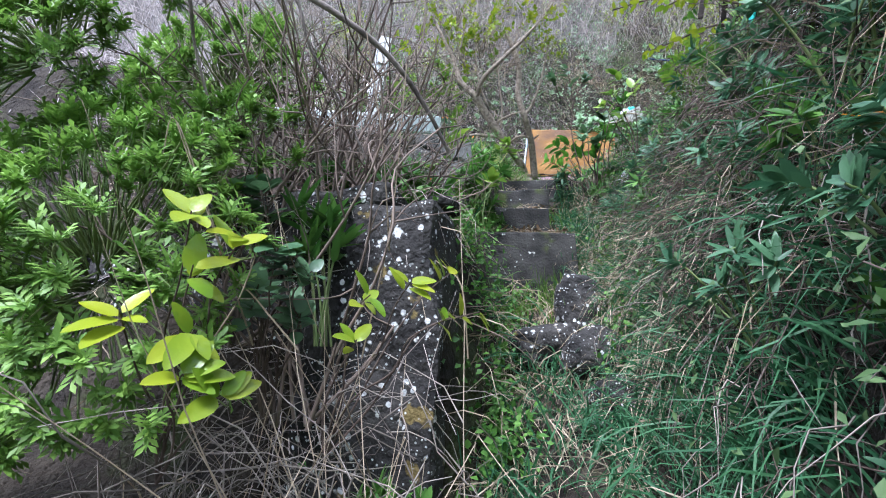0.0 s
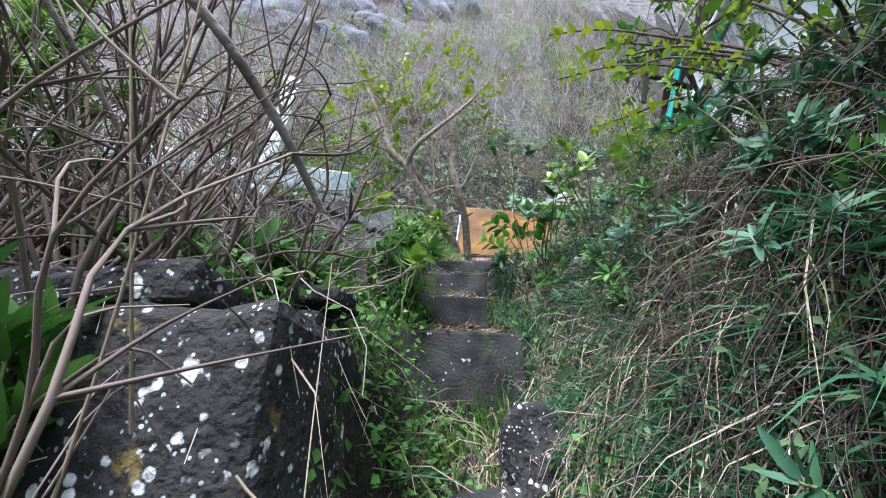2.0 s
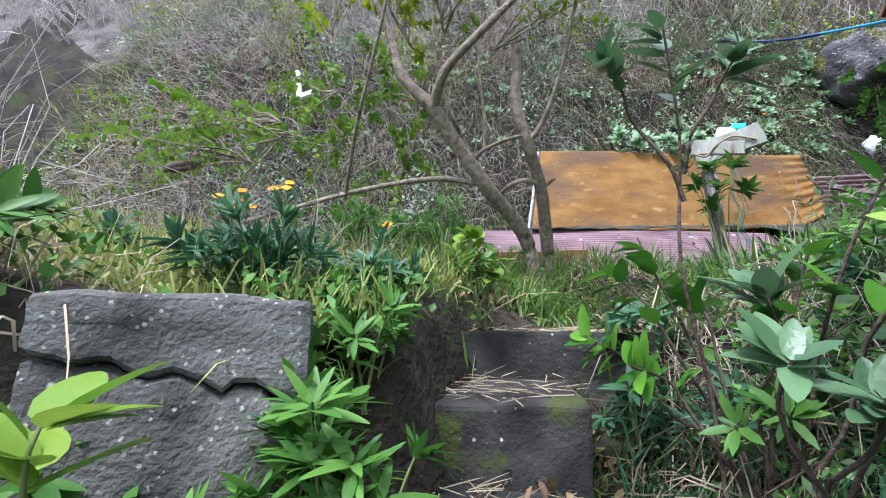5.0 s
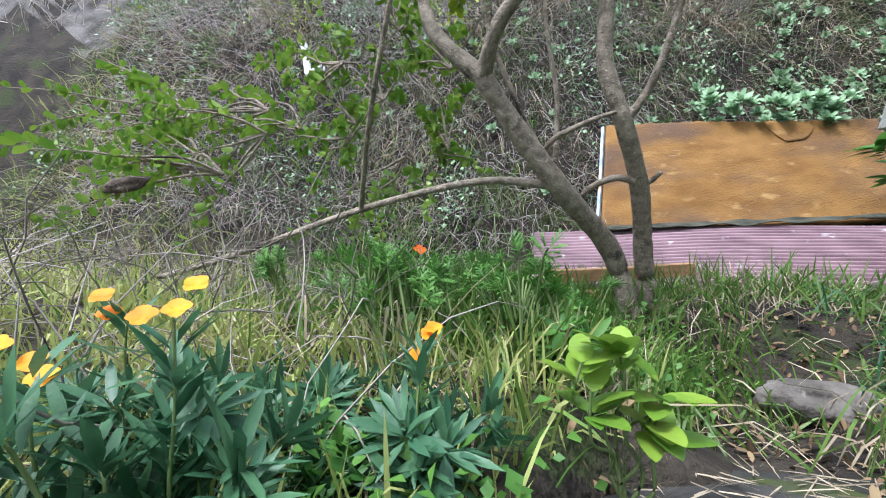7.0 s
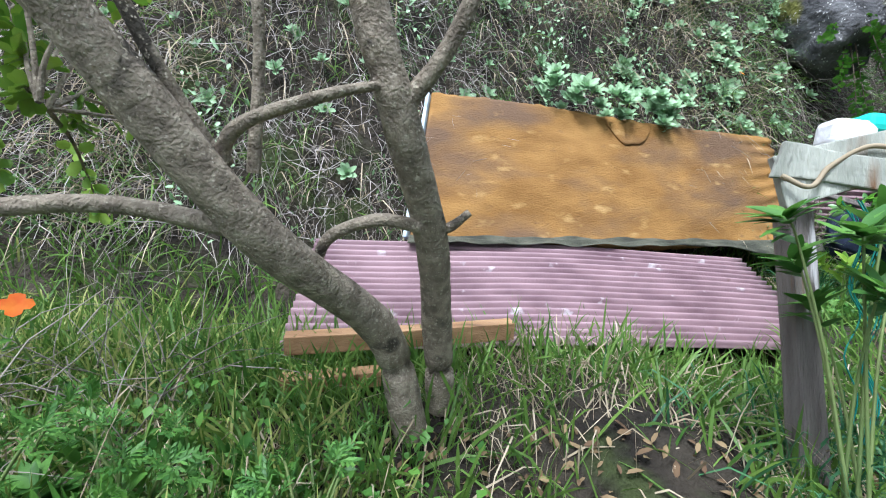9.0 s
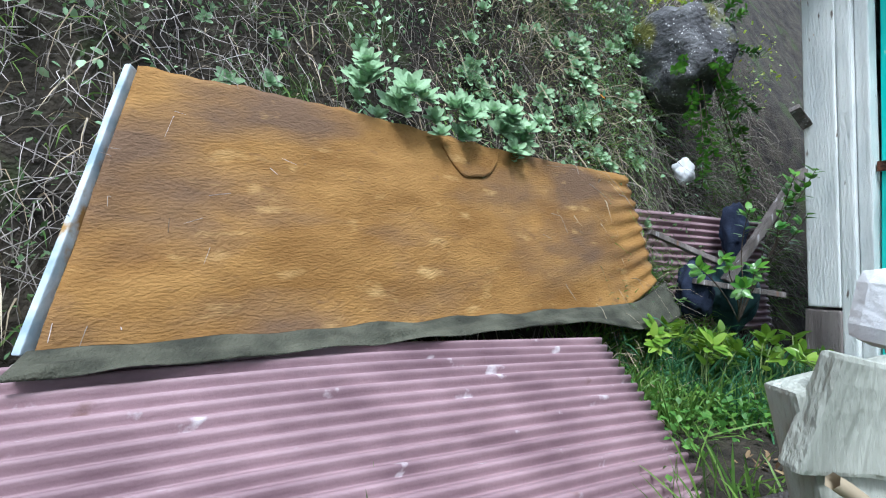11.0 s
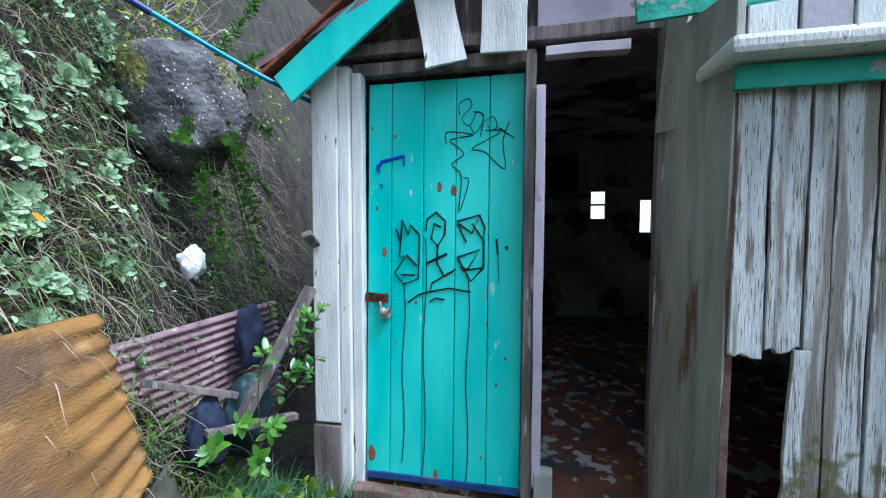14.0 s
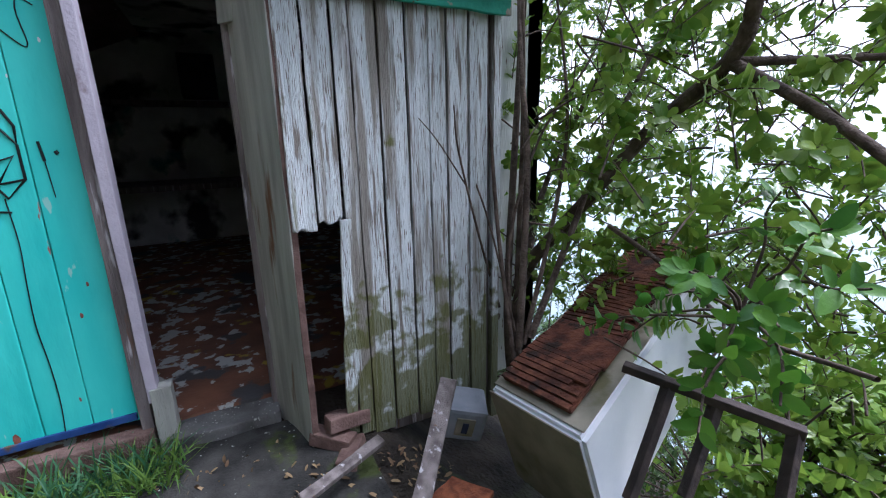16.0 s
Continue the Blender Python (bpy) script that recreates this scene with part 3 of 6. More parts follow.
# dry stone retaining wall: one great slab at the path, courses beyond it, thin capstones on top
wall_left = thing("stone_wall", "dark lichened dry stone retaining wall beside the path", "wall", kind="structure")
slab = box(-3.66, -3.215, -4.28, -3.82, -2.6, -1.555, 0.03, 7, 0.03, None, 3)
for v in slab.verts:
    v.co.x += 0.06 * (v.co.y + 4.0) * -0.6 + 0.02 * noise.noise(v.co * 5)
    v.co.z += 0.02 * noise.noise(v.co * 3)
part("stone", slab, STONE, wall_left, "great dark slab spotted with white lichen")
for k, (x0, x1, y0, y1, z0, z1) in enumerate([(-3.64, -3.36, -4.26, -4.0, -1.55, -1.485), (-3.47, -3.25, -4.03, -3.8, -1.552, -1.49), (-3.95, -3.62, -4.24, -3.92, -1.56, -1.47), (-3.72, -3.46, -4.0, -3.75, -1.55, -1.46), (-4.3, -3.98, -4.24, -3.9, -1.56, -1.48), (-3.33, -3.22, -4.0, -3.84, -1.485, -1.44)]):
    part("capstone", box(x0, x1, y0, y1, z0, z1, 0.014, 3, 0.022, None, k * 17), STONE, wall_left)
for c, (z0, z1) in enumerate([(-2.75, -2.35), (-2.33, -2.04), (-2.02, -1.76), (-1.74, -1.56)]):
    x = -3.67
    k = 0
    while x > -5.2:
        w = rng.uniform(0.26, 0.55) if c < 3 else rng.uniform(0.2, 0.4)
        part("stone", box(x - w, x - 0.012, -4.19 + rng.uniform(-0.03, 0.03), -3.86, z0, z1 - rng.uniform(0, 0.03), 0.03, 3, 0.035, None, c * 13 + k), STONE, wall_left)
        x -= w
        k += 1

# cracked concrete pier beside the stairs
pier = thing("concrete_pier", "cracked grey concrete retaining block with lichen at the stairs", "wall", kind="structure", at=Matrix.Translation((-3.35, -2.825, -0.60)) @ pose(0, 0, 0, 0, 0, 38))
PIER_W = 0.42


def crack(x):
    return -0.1 - 0.08 * (x + PIER_W) / PIER_W + 0.02 * noise.noise(Vector((x * 17, 3, 0))) + 0.014 * noise.noise(Vector((x * 55, 8, 0)))


for nm, z0, z1, seed in (("upper_block", -0.3, 0.0, 4), ("lower_block", -0.85, -0.3, 9)):
    bm = box(-PIER_W, 0.0, 0.0, 0.5, z0, z1, 0.022, 22, 0.008, None, seed)
    for v in bm.verts:
        edge = min(1, max(0, (v.co.z + 0.55) / 0.25)) if nm == "lower_block" else min(1, max(0, (-v.co.z) / 0.3))
        v.co.z += edge * (crack(v.co.x) + 0.3 - (0.004 if nm == "lower_block" else 0))
        v.co.y += 0.004 if nm == "lower_block" else 0
        v.co += Vector((0, 0.01, 0.008)) * noise.noise(v.co * 9)
        v.co.z += 0.07 * min(0, v.co.x + 0.25) if nm == "upper_block" and v.co.z > -0.05 else 0
    part(nm, bm, CONCRETE_PALE, pier)

# fallen white beam and leaning white post
beam = thing("fallen_beam", "flaking pale green and white timber beam lying on the wall", "beam")
PALE = material("flaking pale green paint", (0.45, 0.54, 0.52), (0.68, 0.74, 0.72), scale=9, bump=0.6, fine=50, rough=0.7, stain=[((0.32, 0.27, 0.22), 15, 0.63), ((0.2, 0.08, 0.04), 5, 0.7)], sharp=0.03)
part("timber", plank((-3.44, -3.35, -0.765), (-4.75, -3.78, -0.73), 0.1, 0.09, (0.1, -0.4, 0.9), 0.008, 0.008), PALE, beam)
post = thing("white_post", "leaning white painted square timber post on the grassy shelf", "post")
part("timber", plank((-4.03, -3.08, -0.75), (-3.86, -3.2, 0.02), 0.085, 0.085, (0.4, -1, 0), 0.006, 0.005), WHITE_PAINT, post)
part("wire", box(-0.05, 0.05, -0.05, 0.05, -0.004, 0.004, 0.002, 0, 0, look((-3.9, -3.17, -0.16), (-3.86, -3.2, 0.02)) @ Matrix.Identity(4)), STEEL, post)

# ---- orange board and roofing iron ----
OB_L, OB_R = Vector((-3.14, -0.075, 0.25)), Vector((-0.80, 0.505, 0.27))


def sheet(name, mat, parent, corner, nx=60, nz=26, thick=0.03, fringe=0.015, label=""):
    """A thick wavy board between four corners; corner(u, w) gives the front face, and the edges are torn."""
    v, t = [], []
    idx = {}
    for side in (0, 1):
        for i in range(nx + 1):
            for j in range(nz + 1):
                p = corner(i / nx, j / nz)
                idx[side, i, j] = len(v)
                v.append((p[0] + 0.25 * thick * side * -1, p[1] + thick * side, p[2]))
    for side in (0, 1):
        for i in range(nx):
            for j in range(nz):
                a, b, c, d = (idx[side, i, j], idx[side, i + 1, j], idx[side, i + 1, j + 1], idx[side, i, j + 1])
                t += [(a, b, c), (a, c, d)] if side == 0 else [(a, c, b), (a, d, c)]
    rim = [(i, 0) for i in range(nx)] + [(nx, j) for j in range(nz)] + [(i, nz) for i in range(nx, 0, -1)] + [(0, j) for j in range(nz, 0, -1)]
    for (i, j), (i2, j2) in zip(rim, rim[1:] + rim[:1]):
        a, b, c, d = idx[0, i, j], idx[0, i2, j2], idx[1, i2, j2], idx[1, i, j]
        t += [(a, c, b), (a, d, c)]
    return tri_mesh(name, np.array(v), np.array(t), mat, parent, label=label)


def board_face(u, w):
    top_l, top_r = Vector((-3.045, 0.205, 1.105)), Vector((-0.815, 0.70, 1.015))
    bottom = OB_L.lerp(OB_R, u)
    bottom.z += 0.02 * math.sin(u * 9) + 0.13 * max(0, (u - 0.86) / 0.14) ** 2 + 0.012 * noise.noise(Vector((u * 40, 0, 0)))
    top = top_l.lerp(top_r, u)
    top.z += 0.012 * math.sin(u * 7) + 0.012 * noise.noise(Vector((u * 34, 5, 0)))
    p = bottom.lerp(top, w)
    crease = max(0, (u - 0.85) / 0.15) * 0.012 * math.sin(w * 55 + 3 * u)
    low = (1 - w) ** 4 * 0.006 * math.sin(w * 140)
    p.y += crease + low + 0.01 * noise.noise(Vector((u * 5, w * 4, 2))) + 0.003 * noise.noise(Vector((u * 50, w * 20, 2)))
    return p


board = thing("orange_board", "large weathered orange fibreboard sheet leaning against the bank", "board")
sheet("panel", ORANGE, board, board_face, 110, 44, 0.025)
part("edge_strip", plank((-3.16, -0.062, 0.28), (-3.065, 0.215, 1.1), 0.035, 0.02, (-1, 0.3, 0)), BOARD_EDGE, board, "blue grey edge strip")


def torn(u, w):
    p = board_face(0.47 + 0.13 * u, 0.985 - 0.2 * (1 - w) * math.sin(math.pi * min(1, max(0.02, u))) ** 0.5)
    return p + Vector((0, -0.008, 0))


sheet("torn_flap", ORANGE, board, torn, 24, 8, 0.008)


def canvas(u, w):
    b = OB_L.lerp(OB_R, 1.03 * u)
    n1 = noise.noise(Vector((u * 16, w * 3, 4)))
    right = max(0, (u - 0.72) / 0.28)
    return Vector((b.x + 0.01 * n1, b.y - 0.012 - (1 - w) * (0.1 + 0.02 * n1), b.z + 0.045 + 0.014 * n1 - (1 - w) * (0.045 + 0.12 * right) + 0.1 * max(0, (u - 0.85) / 0.15) ** 2))


tagged(sheet("canvas_sheet", TARP, None, canvas, 110, 12, 0.01), "rotten olive canvas bunched under the orange board", "canvas")


def iron(name, a, b, down, waves, label, amp=0.012, group="roofing iron sheets", bulge=0.0):
    """Corrugated iron: ridges run from a to b, the sheet goes down along 'down'."""
    a, b, down = Vector(a), Vector(b), Vector(down)
    nrm = (b - a).cross(down).normalized()
    nx, nz = 30, waves * 8
    v, t = [], []
    for i in range(nx + 1):
        for j in range(nz + 1):
            u, w = i / nx, j / nz
            p = a.lerp(b, u) + down * w + Vector((0, 0, bulge * math.sin(math.pi * u))) + nrm * (amp * math.cos(2 * math.pi * waves * w) + 0.015 * noise.noise(Vector((u * 3, w * 2, waves))))
            v.append(p[:])
    k = np.arange((nx + 1) * (nz + 1)).reshape(nx + 1, nz + 1)
    t = np.concatenate([np.stack([k[:-1, :-1], k[1:, :-1], k[1:, 1:]], -1).reshape(-1, 3), np.stack([k[:-1, :-1], k[1:, 1:], k[:-1, 1:]], -1).reshape(-1, 3)])
    ob = tri_mesh(name, np.array(v), t, TIN)
    m = ob.modifiers.new("thickness", "SOLIDIFY")
    m.thickness = 0.002
    return tagged(ob, label, "roofing iron", group)


iron("roofing_iron", (-3.56, -0.15, 0.27), (-1.36, 0.24, 0.2), (0.04, -0.52, -0.4), 17, "faded maroon corrugated iron sheet sloping below the orange board", bulge=0.02)
iron("roofing_iron", (-0.95, 0.80, 0.86), (0.55, 0.93, 0.82), (0.0, -0.05, -0.75), 17, "maroon corrugated iron sheet standing against the bank beside the shack")
planter = thing("timber_edging", "sun-bleached pine plank edging behind the tree", "plank")
FRESH_WOOD = material("sun-bleached pine", (0.22, 0.12, 0.06), (0.42, 0.26, 0.14), scale=5, bump=0.5, fine=70, rough=0.85, stretch=(0.5, 4, 4), stain=((0.1, 0.06, 0.04)), stain_scale=6, stain_at=0.62)
part("board", plank((-3.45, -0.80, -0.09), (-2.74, -0.62, -0.07), 0.05, 0.06, (0, -0.3, 1)), FRESH_WOOD, planter)
part("board", plank((-3.45, -0.84, -0.2), (-3.16, -0.77, -0.19), 0.05, 0.05, (0, -0.3, 1)), FRESH_WOOD, planter)

# ---- the tree ----
def limb(points, r0, r1, sides=10, per=8):
    """A smooth tapered limb through points."""
    pts = [Vector(p) for p in points]
    out = []
    ext = [pts[0] * 2 - pts[1]] + pts + [pts[-1] * 2 - pts[-2]]
    for k in range(1, len(ext) - 2):
        for s in range(per):
            t = s / per
            a, b, c, d = ext[k - 1:k + 3]
            out.append(0.5 * ((2 * b) + (c - a) * t + (2 * a - 5 * b + 4 * c - d) * t * t + (3 * b - a - 3 * c + d) * t ** 3))
    out.append(pts[-1])
    n = len(out)
    r = np.array([[r0 + (r1 - r0) * i / (n - 1) for i in range(n)]])
    r *= 1 + 0.03 * np.sin(np.arange(n) * 0.9)[None] + 0.02 * np.sin(np.arange(n) * 2.3)[None]
    return tubes(np.array([[p[:] for p in out]]), r, sides)


tree = thing("tree", "small grey-barked tree with two leaning trunks and bare lower limbs", "tree")
T1 = [(-3.06, -0.93, -0.3), (-3.12, -1.05, -0.02), (-3.29, -1.34, 0.19), (-3.44, -1.5, 0.42), (-3.52, -1.6, 0.56)]
T2 = [(-2.98, -0.87, -0.25), (-2.99, -0.98, -0.03), (-3.0, -1.18, 0.2), (-3.05, -1.37, 0.4), (-3.1, -1.44, 0.62), (-3.08, -1.5, 0.95), (-3.2, -1.55, 1.35)]
v, t = join(limb(T1, 0.046, 0.036, 14), limb(T2, 0.041, 0.025, 14))
tri_mesh("trunk", v, t, BARK, tree)
BOUGHS = [([(-3.52, -1.6, 0.56), (-3.68, -1.66, 0.74), (-3.75, -1.7, 1.0), (-3.95, -1.75, 1.5)], 0.036, 0.014), ([(-3.52, -1.6, 0.56), (-3.42, -1.72, 0.68), (-3.2, -1.78, 0.84), (-2.95, -1.8, 1.05), (-2.7, -1.8, 1.35)], 0.03, 0.01),
         ([(-3.02, -1.24, 0.22), (-3.1, -1.27, 0.23), (-3.2, -1.24, 0.2), (-3.24, -1.2, 0.14)], 0.014, 0.012), ([(-3.0, -1.19, 0.215), (-2.96, -1.2, 0.225), (-2.92, -1.2, 0.255)], 0.014, 0.008),
         ([(-3.3, -1.36, 0.2), (-3.34, -1.38, 0.3), (-3.3, -1.42, 0.36), (-3.15, -1.45, 0.4), (-3.06, -1.4, 0.44)], 0.017, 0.007), ([(-3.34, -1.38, 0.3), (-3.42, -1.5, 0.5), (-3.5, -1.62, 0.8), (-3.5, -1.7, 1.2)], 0.013, 0.006),
         ([(-3.3, -1.35, 0.2), (-3.6, -1.4, 0.24), (-4.0, -1.6, 0.12), (-4.4, -1.9, -0.1), (-4.7, -2.2, -0.25)], 0.018, 0.008), ([(-3.05, -1.37, 0.4), (-2.95, -1.42, 0.52), (-2.85, -1.5, 0.75), (-2.75, -1.6, 1.1)], 0.018, 0.008),
         ([(-3.3, -1.36, 0.3), (-3.28, -1.4, 0.55), (-3.3, -1.45, 0.9), (-3.25, -1.5, 1.4)], 0.012, 0.005), ([(-4.0, -1.62, 0.12), (-3.8, -1.9, 0.35), (-3.6, -2.1, 0.7), (-3.5, -2.2, 0.95)], 0.01, 0.006)]
for pts, r0, r1 in BOUGHS:
    v, t = limb(pts, r0, r1, 7)
    tri_mesh("limb", v, t, BARK, tree)

# ---- the shack ----
shack = thing("shack", "derelict timber shack with a turquoise door and peeling white boards", "shed")


def door_point(px, py, out=0.0):
    """A place on the leaning door, from shares of its width and height."""
    return Vector((0.077 * py - out, -0.807 * px, 2.1 * py))


door = thing("door", "chipped turquoise plank door with black graffiti, padlocked shut", "door")
door.parent = shack
y = 0.0
for k, w in enumerate((0.13, 0.172, 0.168, 0.168, 0.169)):
    a, b = Vector((0.0175, -y - w / 2, 0.02)), Vector((0.092, -y - w / 2, 2.085))
    part("door_plank", plank(a, b, w - 0.003, 0.035, (-1, 0, 0), 0.006, 0.0015, k * 3, 8), TEAL, door)
    y += w
part("bottom_strip", plank((0.0, -0.01, 0.03), (0.0, -0.80, 0.045), 0.035, 0.02, (-1, 0, 0)), material("faded blue paint", (0.01, 0.04, 0.16), (0.03, 0.08, 0.24), scale=9, rough=0.6, stain=(0.1, 0.07, 0.05), stain_scale=12), door)


def stroke(name, pts, r, mat, label=""):
    p = [door_point(u, v, 0.0045) for u, v in pts]
    v, t = limb(p, r, r, 5, 1 if r >= 0.004 else 5)
    v = np.asarray(v)
    return tri_mesh(name, v, t, mat, door, label=label)


def d(px, py):
    return ((px - 14) / 414, 1 - (py - 52) / 1105)


TAGS = [([(95, 455), (108, 495), (112, 430), (130, 470), (135, 445), (160, 470)], 5), ([(108, 495), (105, 530), (122, 530), (92, 575), (118, 605), (158, 590), (160, 470)], 4), ([(125, 525), (155, 555)], 6), ([(110, 580), (148, 580)], 4),
        ([(178, 460), (180, 430), (205, 410), (230, 435), (228, 470), (210, 500), (192, 480), (200, 440), (218, 450)], 5), ([(180, 548), (235, 520)], 6), ([(210, 500), (208, 545), (228, 580)], 5), ([(190, 625), (195, 600), (258, 562)], 4),
        ([(260, 435), (318, 418), (300, 465), (278, 450), (262, 440), (285, 490)], 5), ([(318, 418), (332, 450), (330, 485), (300, 440)], 5), ([(262, 530), (320, 508), (290, 560), (270, 555)], 5), ([(330, 485), (330, 555), (298, 592), (262, 530)], 5), ([(275, 565), (330, 555)], 4),
        ([(130, 655), (160, 632), (185, 625), (240, 612), (298, 620)], 4), ([(190, 650), (205, 640), (230, 643)], 4),
        ([(265, 160), (262, 130), (285, 115), (295, 135), (270, 165), (290, 185), (310, 150), (325, 170), (305, 205), (290, 185)], 2), ([(300, 150), (325, 160), (318, 215)], 3), ([(330, 175), (350, 165), (360, 190), (345, 200), (335, 185)], 2),
        ([(230, 230), (232, 200), (300, 210), (240, 220), (260, 240), (275, 260), (245, 285), (270, 315), (265, 410), (290, 330), (275, 320)], 2.5), ([(330, 200), (370, 205), (297, 245), (330, 255), (380, 300), (375, 230), (390, 180)], 2.5), ([(365, 195), (402, 222)], 3),
        ([(362, 480), (366, 520)], 5), ([(366, 520), (370, 595)], 2), ([(386, 500), (390, 506)], 7)]
for pts, r in TAGS:
    stroke("graffiti", [d(*p) for p in pts], r * 0.001, INK)
for x0, z0, z1 in ((119, 605, 1100), (177, 480, 1125), (292, 592, 1150)):
    stroke("paint_drip", [d(x0 + 4 * math.sin(k * 1.7), z0 + (z1 - z0) * k / 6) for k in range(7)], 0.0022, INK)
for pts, r in (([(40, 295), (52, 272), (85, 265), (115, 258)], 0.009), ([(115, 255), (115, 285)], 0.006), ([(40, 280), (46, 300)], 0.007), ([(52, 333), (54, 345)], 0.006)):
    stroke("paint_mark", [d(*p) for p in pts], r, BLUE_INK, "blue paint mark")
part("hasp", plank(door_point(0.0, 0.465, 0.02), door_point(0.15, 0.462, 0.02), 0.05, 0.016, (-1, 0, 0), 0.003), RUST_DARK, door, "rusty hasp")
v, t = limb([door_point(0.1, 0.455, 0.03), door_point(0.12, 0.438, 0.035), door_point(0.15, 0.432, 0.035), door_point(0.17, 0.445, 0.03)], 0.007, 0.007, 8)
tri_mesh("padlock", *join((v, t), limb([door_point(0.11, 0.43, 0.03), door_point(0.165, 0.428, 0.03)], 0.03, 0.03, 12)), STEEL, door, label="steel padlock")
for px, py, s in ((213, 345, 0.03), (250, 355, 0.034), (135, 358, 0.016), (62, 520, 0.03), (40, 400, 0.016), (235, 575, 0.012), (152, 655, 0.014), (400, 285, 0.011), (30, 1085, 0.05), (25, 180, 0.012), (90, 205, 0.014), (70, 640, 0.02), (388, 790, 0.012), (366, 860, 0.014), (210, 1120, 0.03), (95, 770, 0.01), (300, 62, 0.012), (340, 355, 0.008)):
    u, w = d(px, py)
    bm = bmesh.new()
    bmesh.ops.create_circle(bm, cap_ends=True, radius=1, segments=9)
    for q in bm.verts:
        q.co = door_point(u, w, 0.003) + Vector((0, q.co.x * s * 0.45 * (1 + 0.4 * noise.noise(q.co * 3)), q.co.y * s * (1 + 0.5 * noise.noise(q.co * 4))))
    part("bare_patch", bm, WHITE_PAINT if px in (135, 400, 340) else BARE_RED, door)

# posts and lintel round the door
part("corner_post", box(-0.04, 0.12, 0.13, 0.275, 0.30, 2.16, 0.008, 6, 0.004), WHITE_PAINT, shack)
part("post_base", box(-0.045, 0.12, 0.125, 0.285, -0.25, 0.285, 0.008, 4, 0.006), GREYWOOD, shack)
part("door_moulding", box(-0.035, 0.03, 0.065, 0.128, -0.1, 2.15, 0.01, 6, 0.003), WHITE_PAINT, shack)
part("door_moulding", box(-0.015, 0.05, 0.008, 0.062, -0.1, 2.12, 0.008, 6, 0.003), WHITE_PAINT, shack)
part("door_jamb", box(-0.035, 0.06, -0.86, -0.812, -0.15, 2.13, 0.004, 6, 0.004), GREYWOOD, shack)
part("door_jamb", box(-0.06, 0.02, -0.905, -0.863, 0.12, 1.98, 0.004, 6, 0.005), LILAC, shack)
part("stub_board", box(-0.07, 0.0, -0.96, -0.875, -0.25, 0.19, 0.004, 4, 0.006), GREYGREEN, shack)
part("lintel", box(-0.01, 0.1, -1.42, 0.10, 2.2, 2.26, 0.005, 6, 0.006), GREYWOOD, shack)
part("lintel", box(0.02, 0.1, -0.86, 0.07, 2.115, 2.175, 0.005, 6, 0.006), GREYWOOD, shack)
part("lintel", box(-0.02, 0.05, -1.26, -0.9, 2.12, 2.165, 0.004, 4, 0.004), LILAC, shack)
part("hanging_board", plank((-0.06, -0.34, 2.62), (-0.07, -0.45, 2.1), 0.19, 0.02, (-1, -0.1, 0.1), 0.003, 0.01), WHITE_PAINT, shack)
part("hanging_board", plank((-0.06, -0.72, 2.6), (-0.04, -0.71, 2.14), 0.21, 0.022, (-1, 0, 0), 0.003, 0.008), WHITE_PAINT, shack)
part("gable_board", box(0.03, 0.06, -1.42, -0.86, 2.265, 2.75, 0.004, 3, 0.004), LILAC, shack)
part("gable_board", box(0.1, 0.12, -0.86, 0.1, 2.265, 2.75, 0.004, 3, 0.004), GREYWOOD, shack)
part("gable_rail", plank((0.05, 0.1, 2.26), (0.05, -0.55, 2.7), 0.06, 0.04, (-1, 0, 0)), GREYWOOD, shack)
part("bargeboard", plank((-0.14, 0.36, 2.02), (-0.14, -0.6, 2.72), 0.16, 0.022, (-1, 0, 0), 0.004, 0.006), TEAL, shack, "turquoise bargeboard")
part("eaves_board", plank((-0.02, 0.46, 2.1), (-0.02, -0.55, 2.82), 0.3, 0.02, (0, 0.6, 1), 0.003, 0.01), RUST, shack, "rusty roof edge")
part("threshold", box(-0.12, 0.1, -1.40, -0.93, -0.14, -0.06, 0.012, 6, 0.01), CONCRETE_PALE, shack)
part("bottom_rail", box(-0.08, 0.0, -0.86, 0.05, -0.13, -0.015, 0.008, 5, 0.01), BRICK, shack)

# jamb and side of the projecting bay
part("bay_jamb", box(-0.03, 0.04, -1.43, -1.375, -0.15, 2.2, 0.004, 6, 0.006), GREYWOOD, shack)
part("bay_side", plank((-0.195, -1.468, -0.15), (-0.195, -1.468, 2.15), 0.42, 0.03, (-0.29, 0.957, 0), 0.005, 0.006, 3, 6), GREYGREEN, shack)
part("bay_trim", plank((-0.06, -1.40, 1.75), (-0.1, -1.43, 2.25), 0.1, 0.02, (-0.6, 0.8, 0), 0.003, 0.012, 8, 4), GREYGREEN, shack)
part("bay_corner", box(-0.40, -0.36, -1.545, -1.515, -0.15, 1.8, 0.004, 6, 0.006), BRICK, shack)

# weatherboards of the bay
y = -1.525
for k, w in enumerate((0.1, 0.115, 0.07, 0.11, 0.13, 0.1, 0.085, 0.12, 0.1)):
    z0 = (0.915, 0.94, -0.12, -0.14, -0.1, -0.12, -0.13, -0.12, -0.2)[k]
    bm = plank((-0.41, y - w / 2, z0), (-0.395, y - w / 2 - 0.005, 1.83), w - (0.006 + 0.01 * (k % 3 == 1)), 0.02, (-1, 0, 0.01 * k), 0.003, 0.004, k * 7, 10)
    if k < 2:
        for q in bm.verts:
            if q.co.z < z0 + 0.02:
                q.co.z += 0.03 * noise.noise(q.co * 40)
    else:
        for q in bm.verts:
            q.co.y += 0.005 * noise.noise(Vector((k, q.co.z * 3, 0)))
    part("weatherboard", bm, BOARD_PAINT, shack)
    y -= w
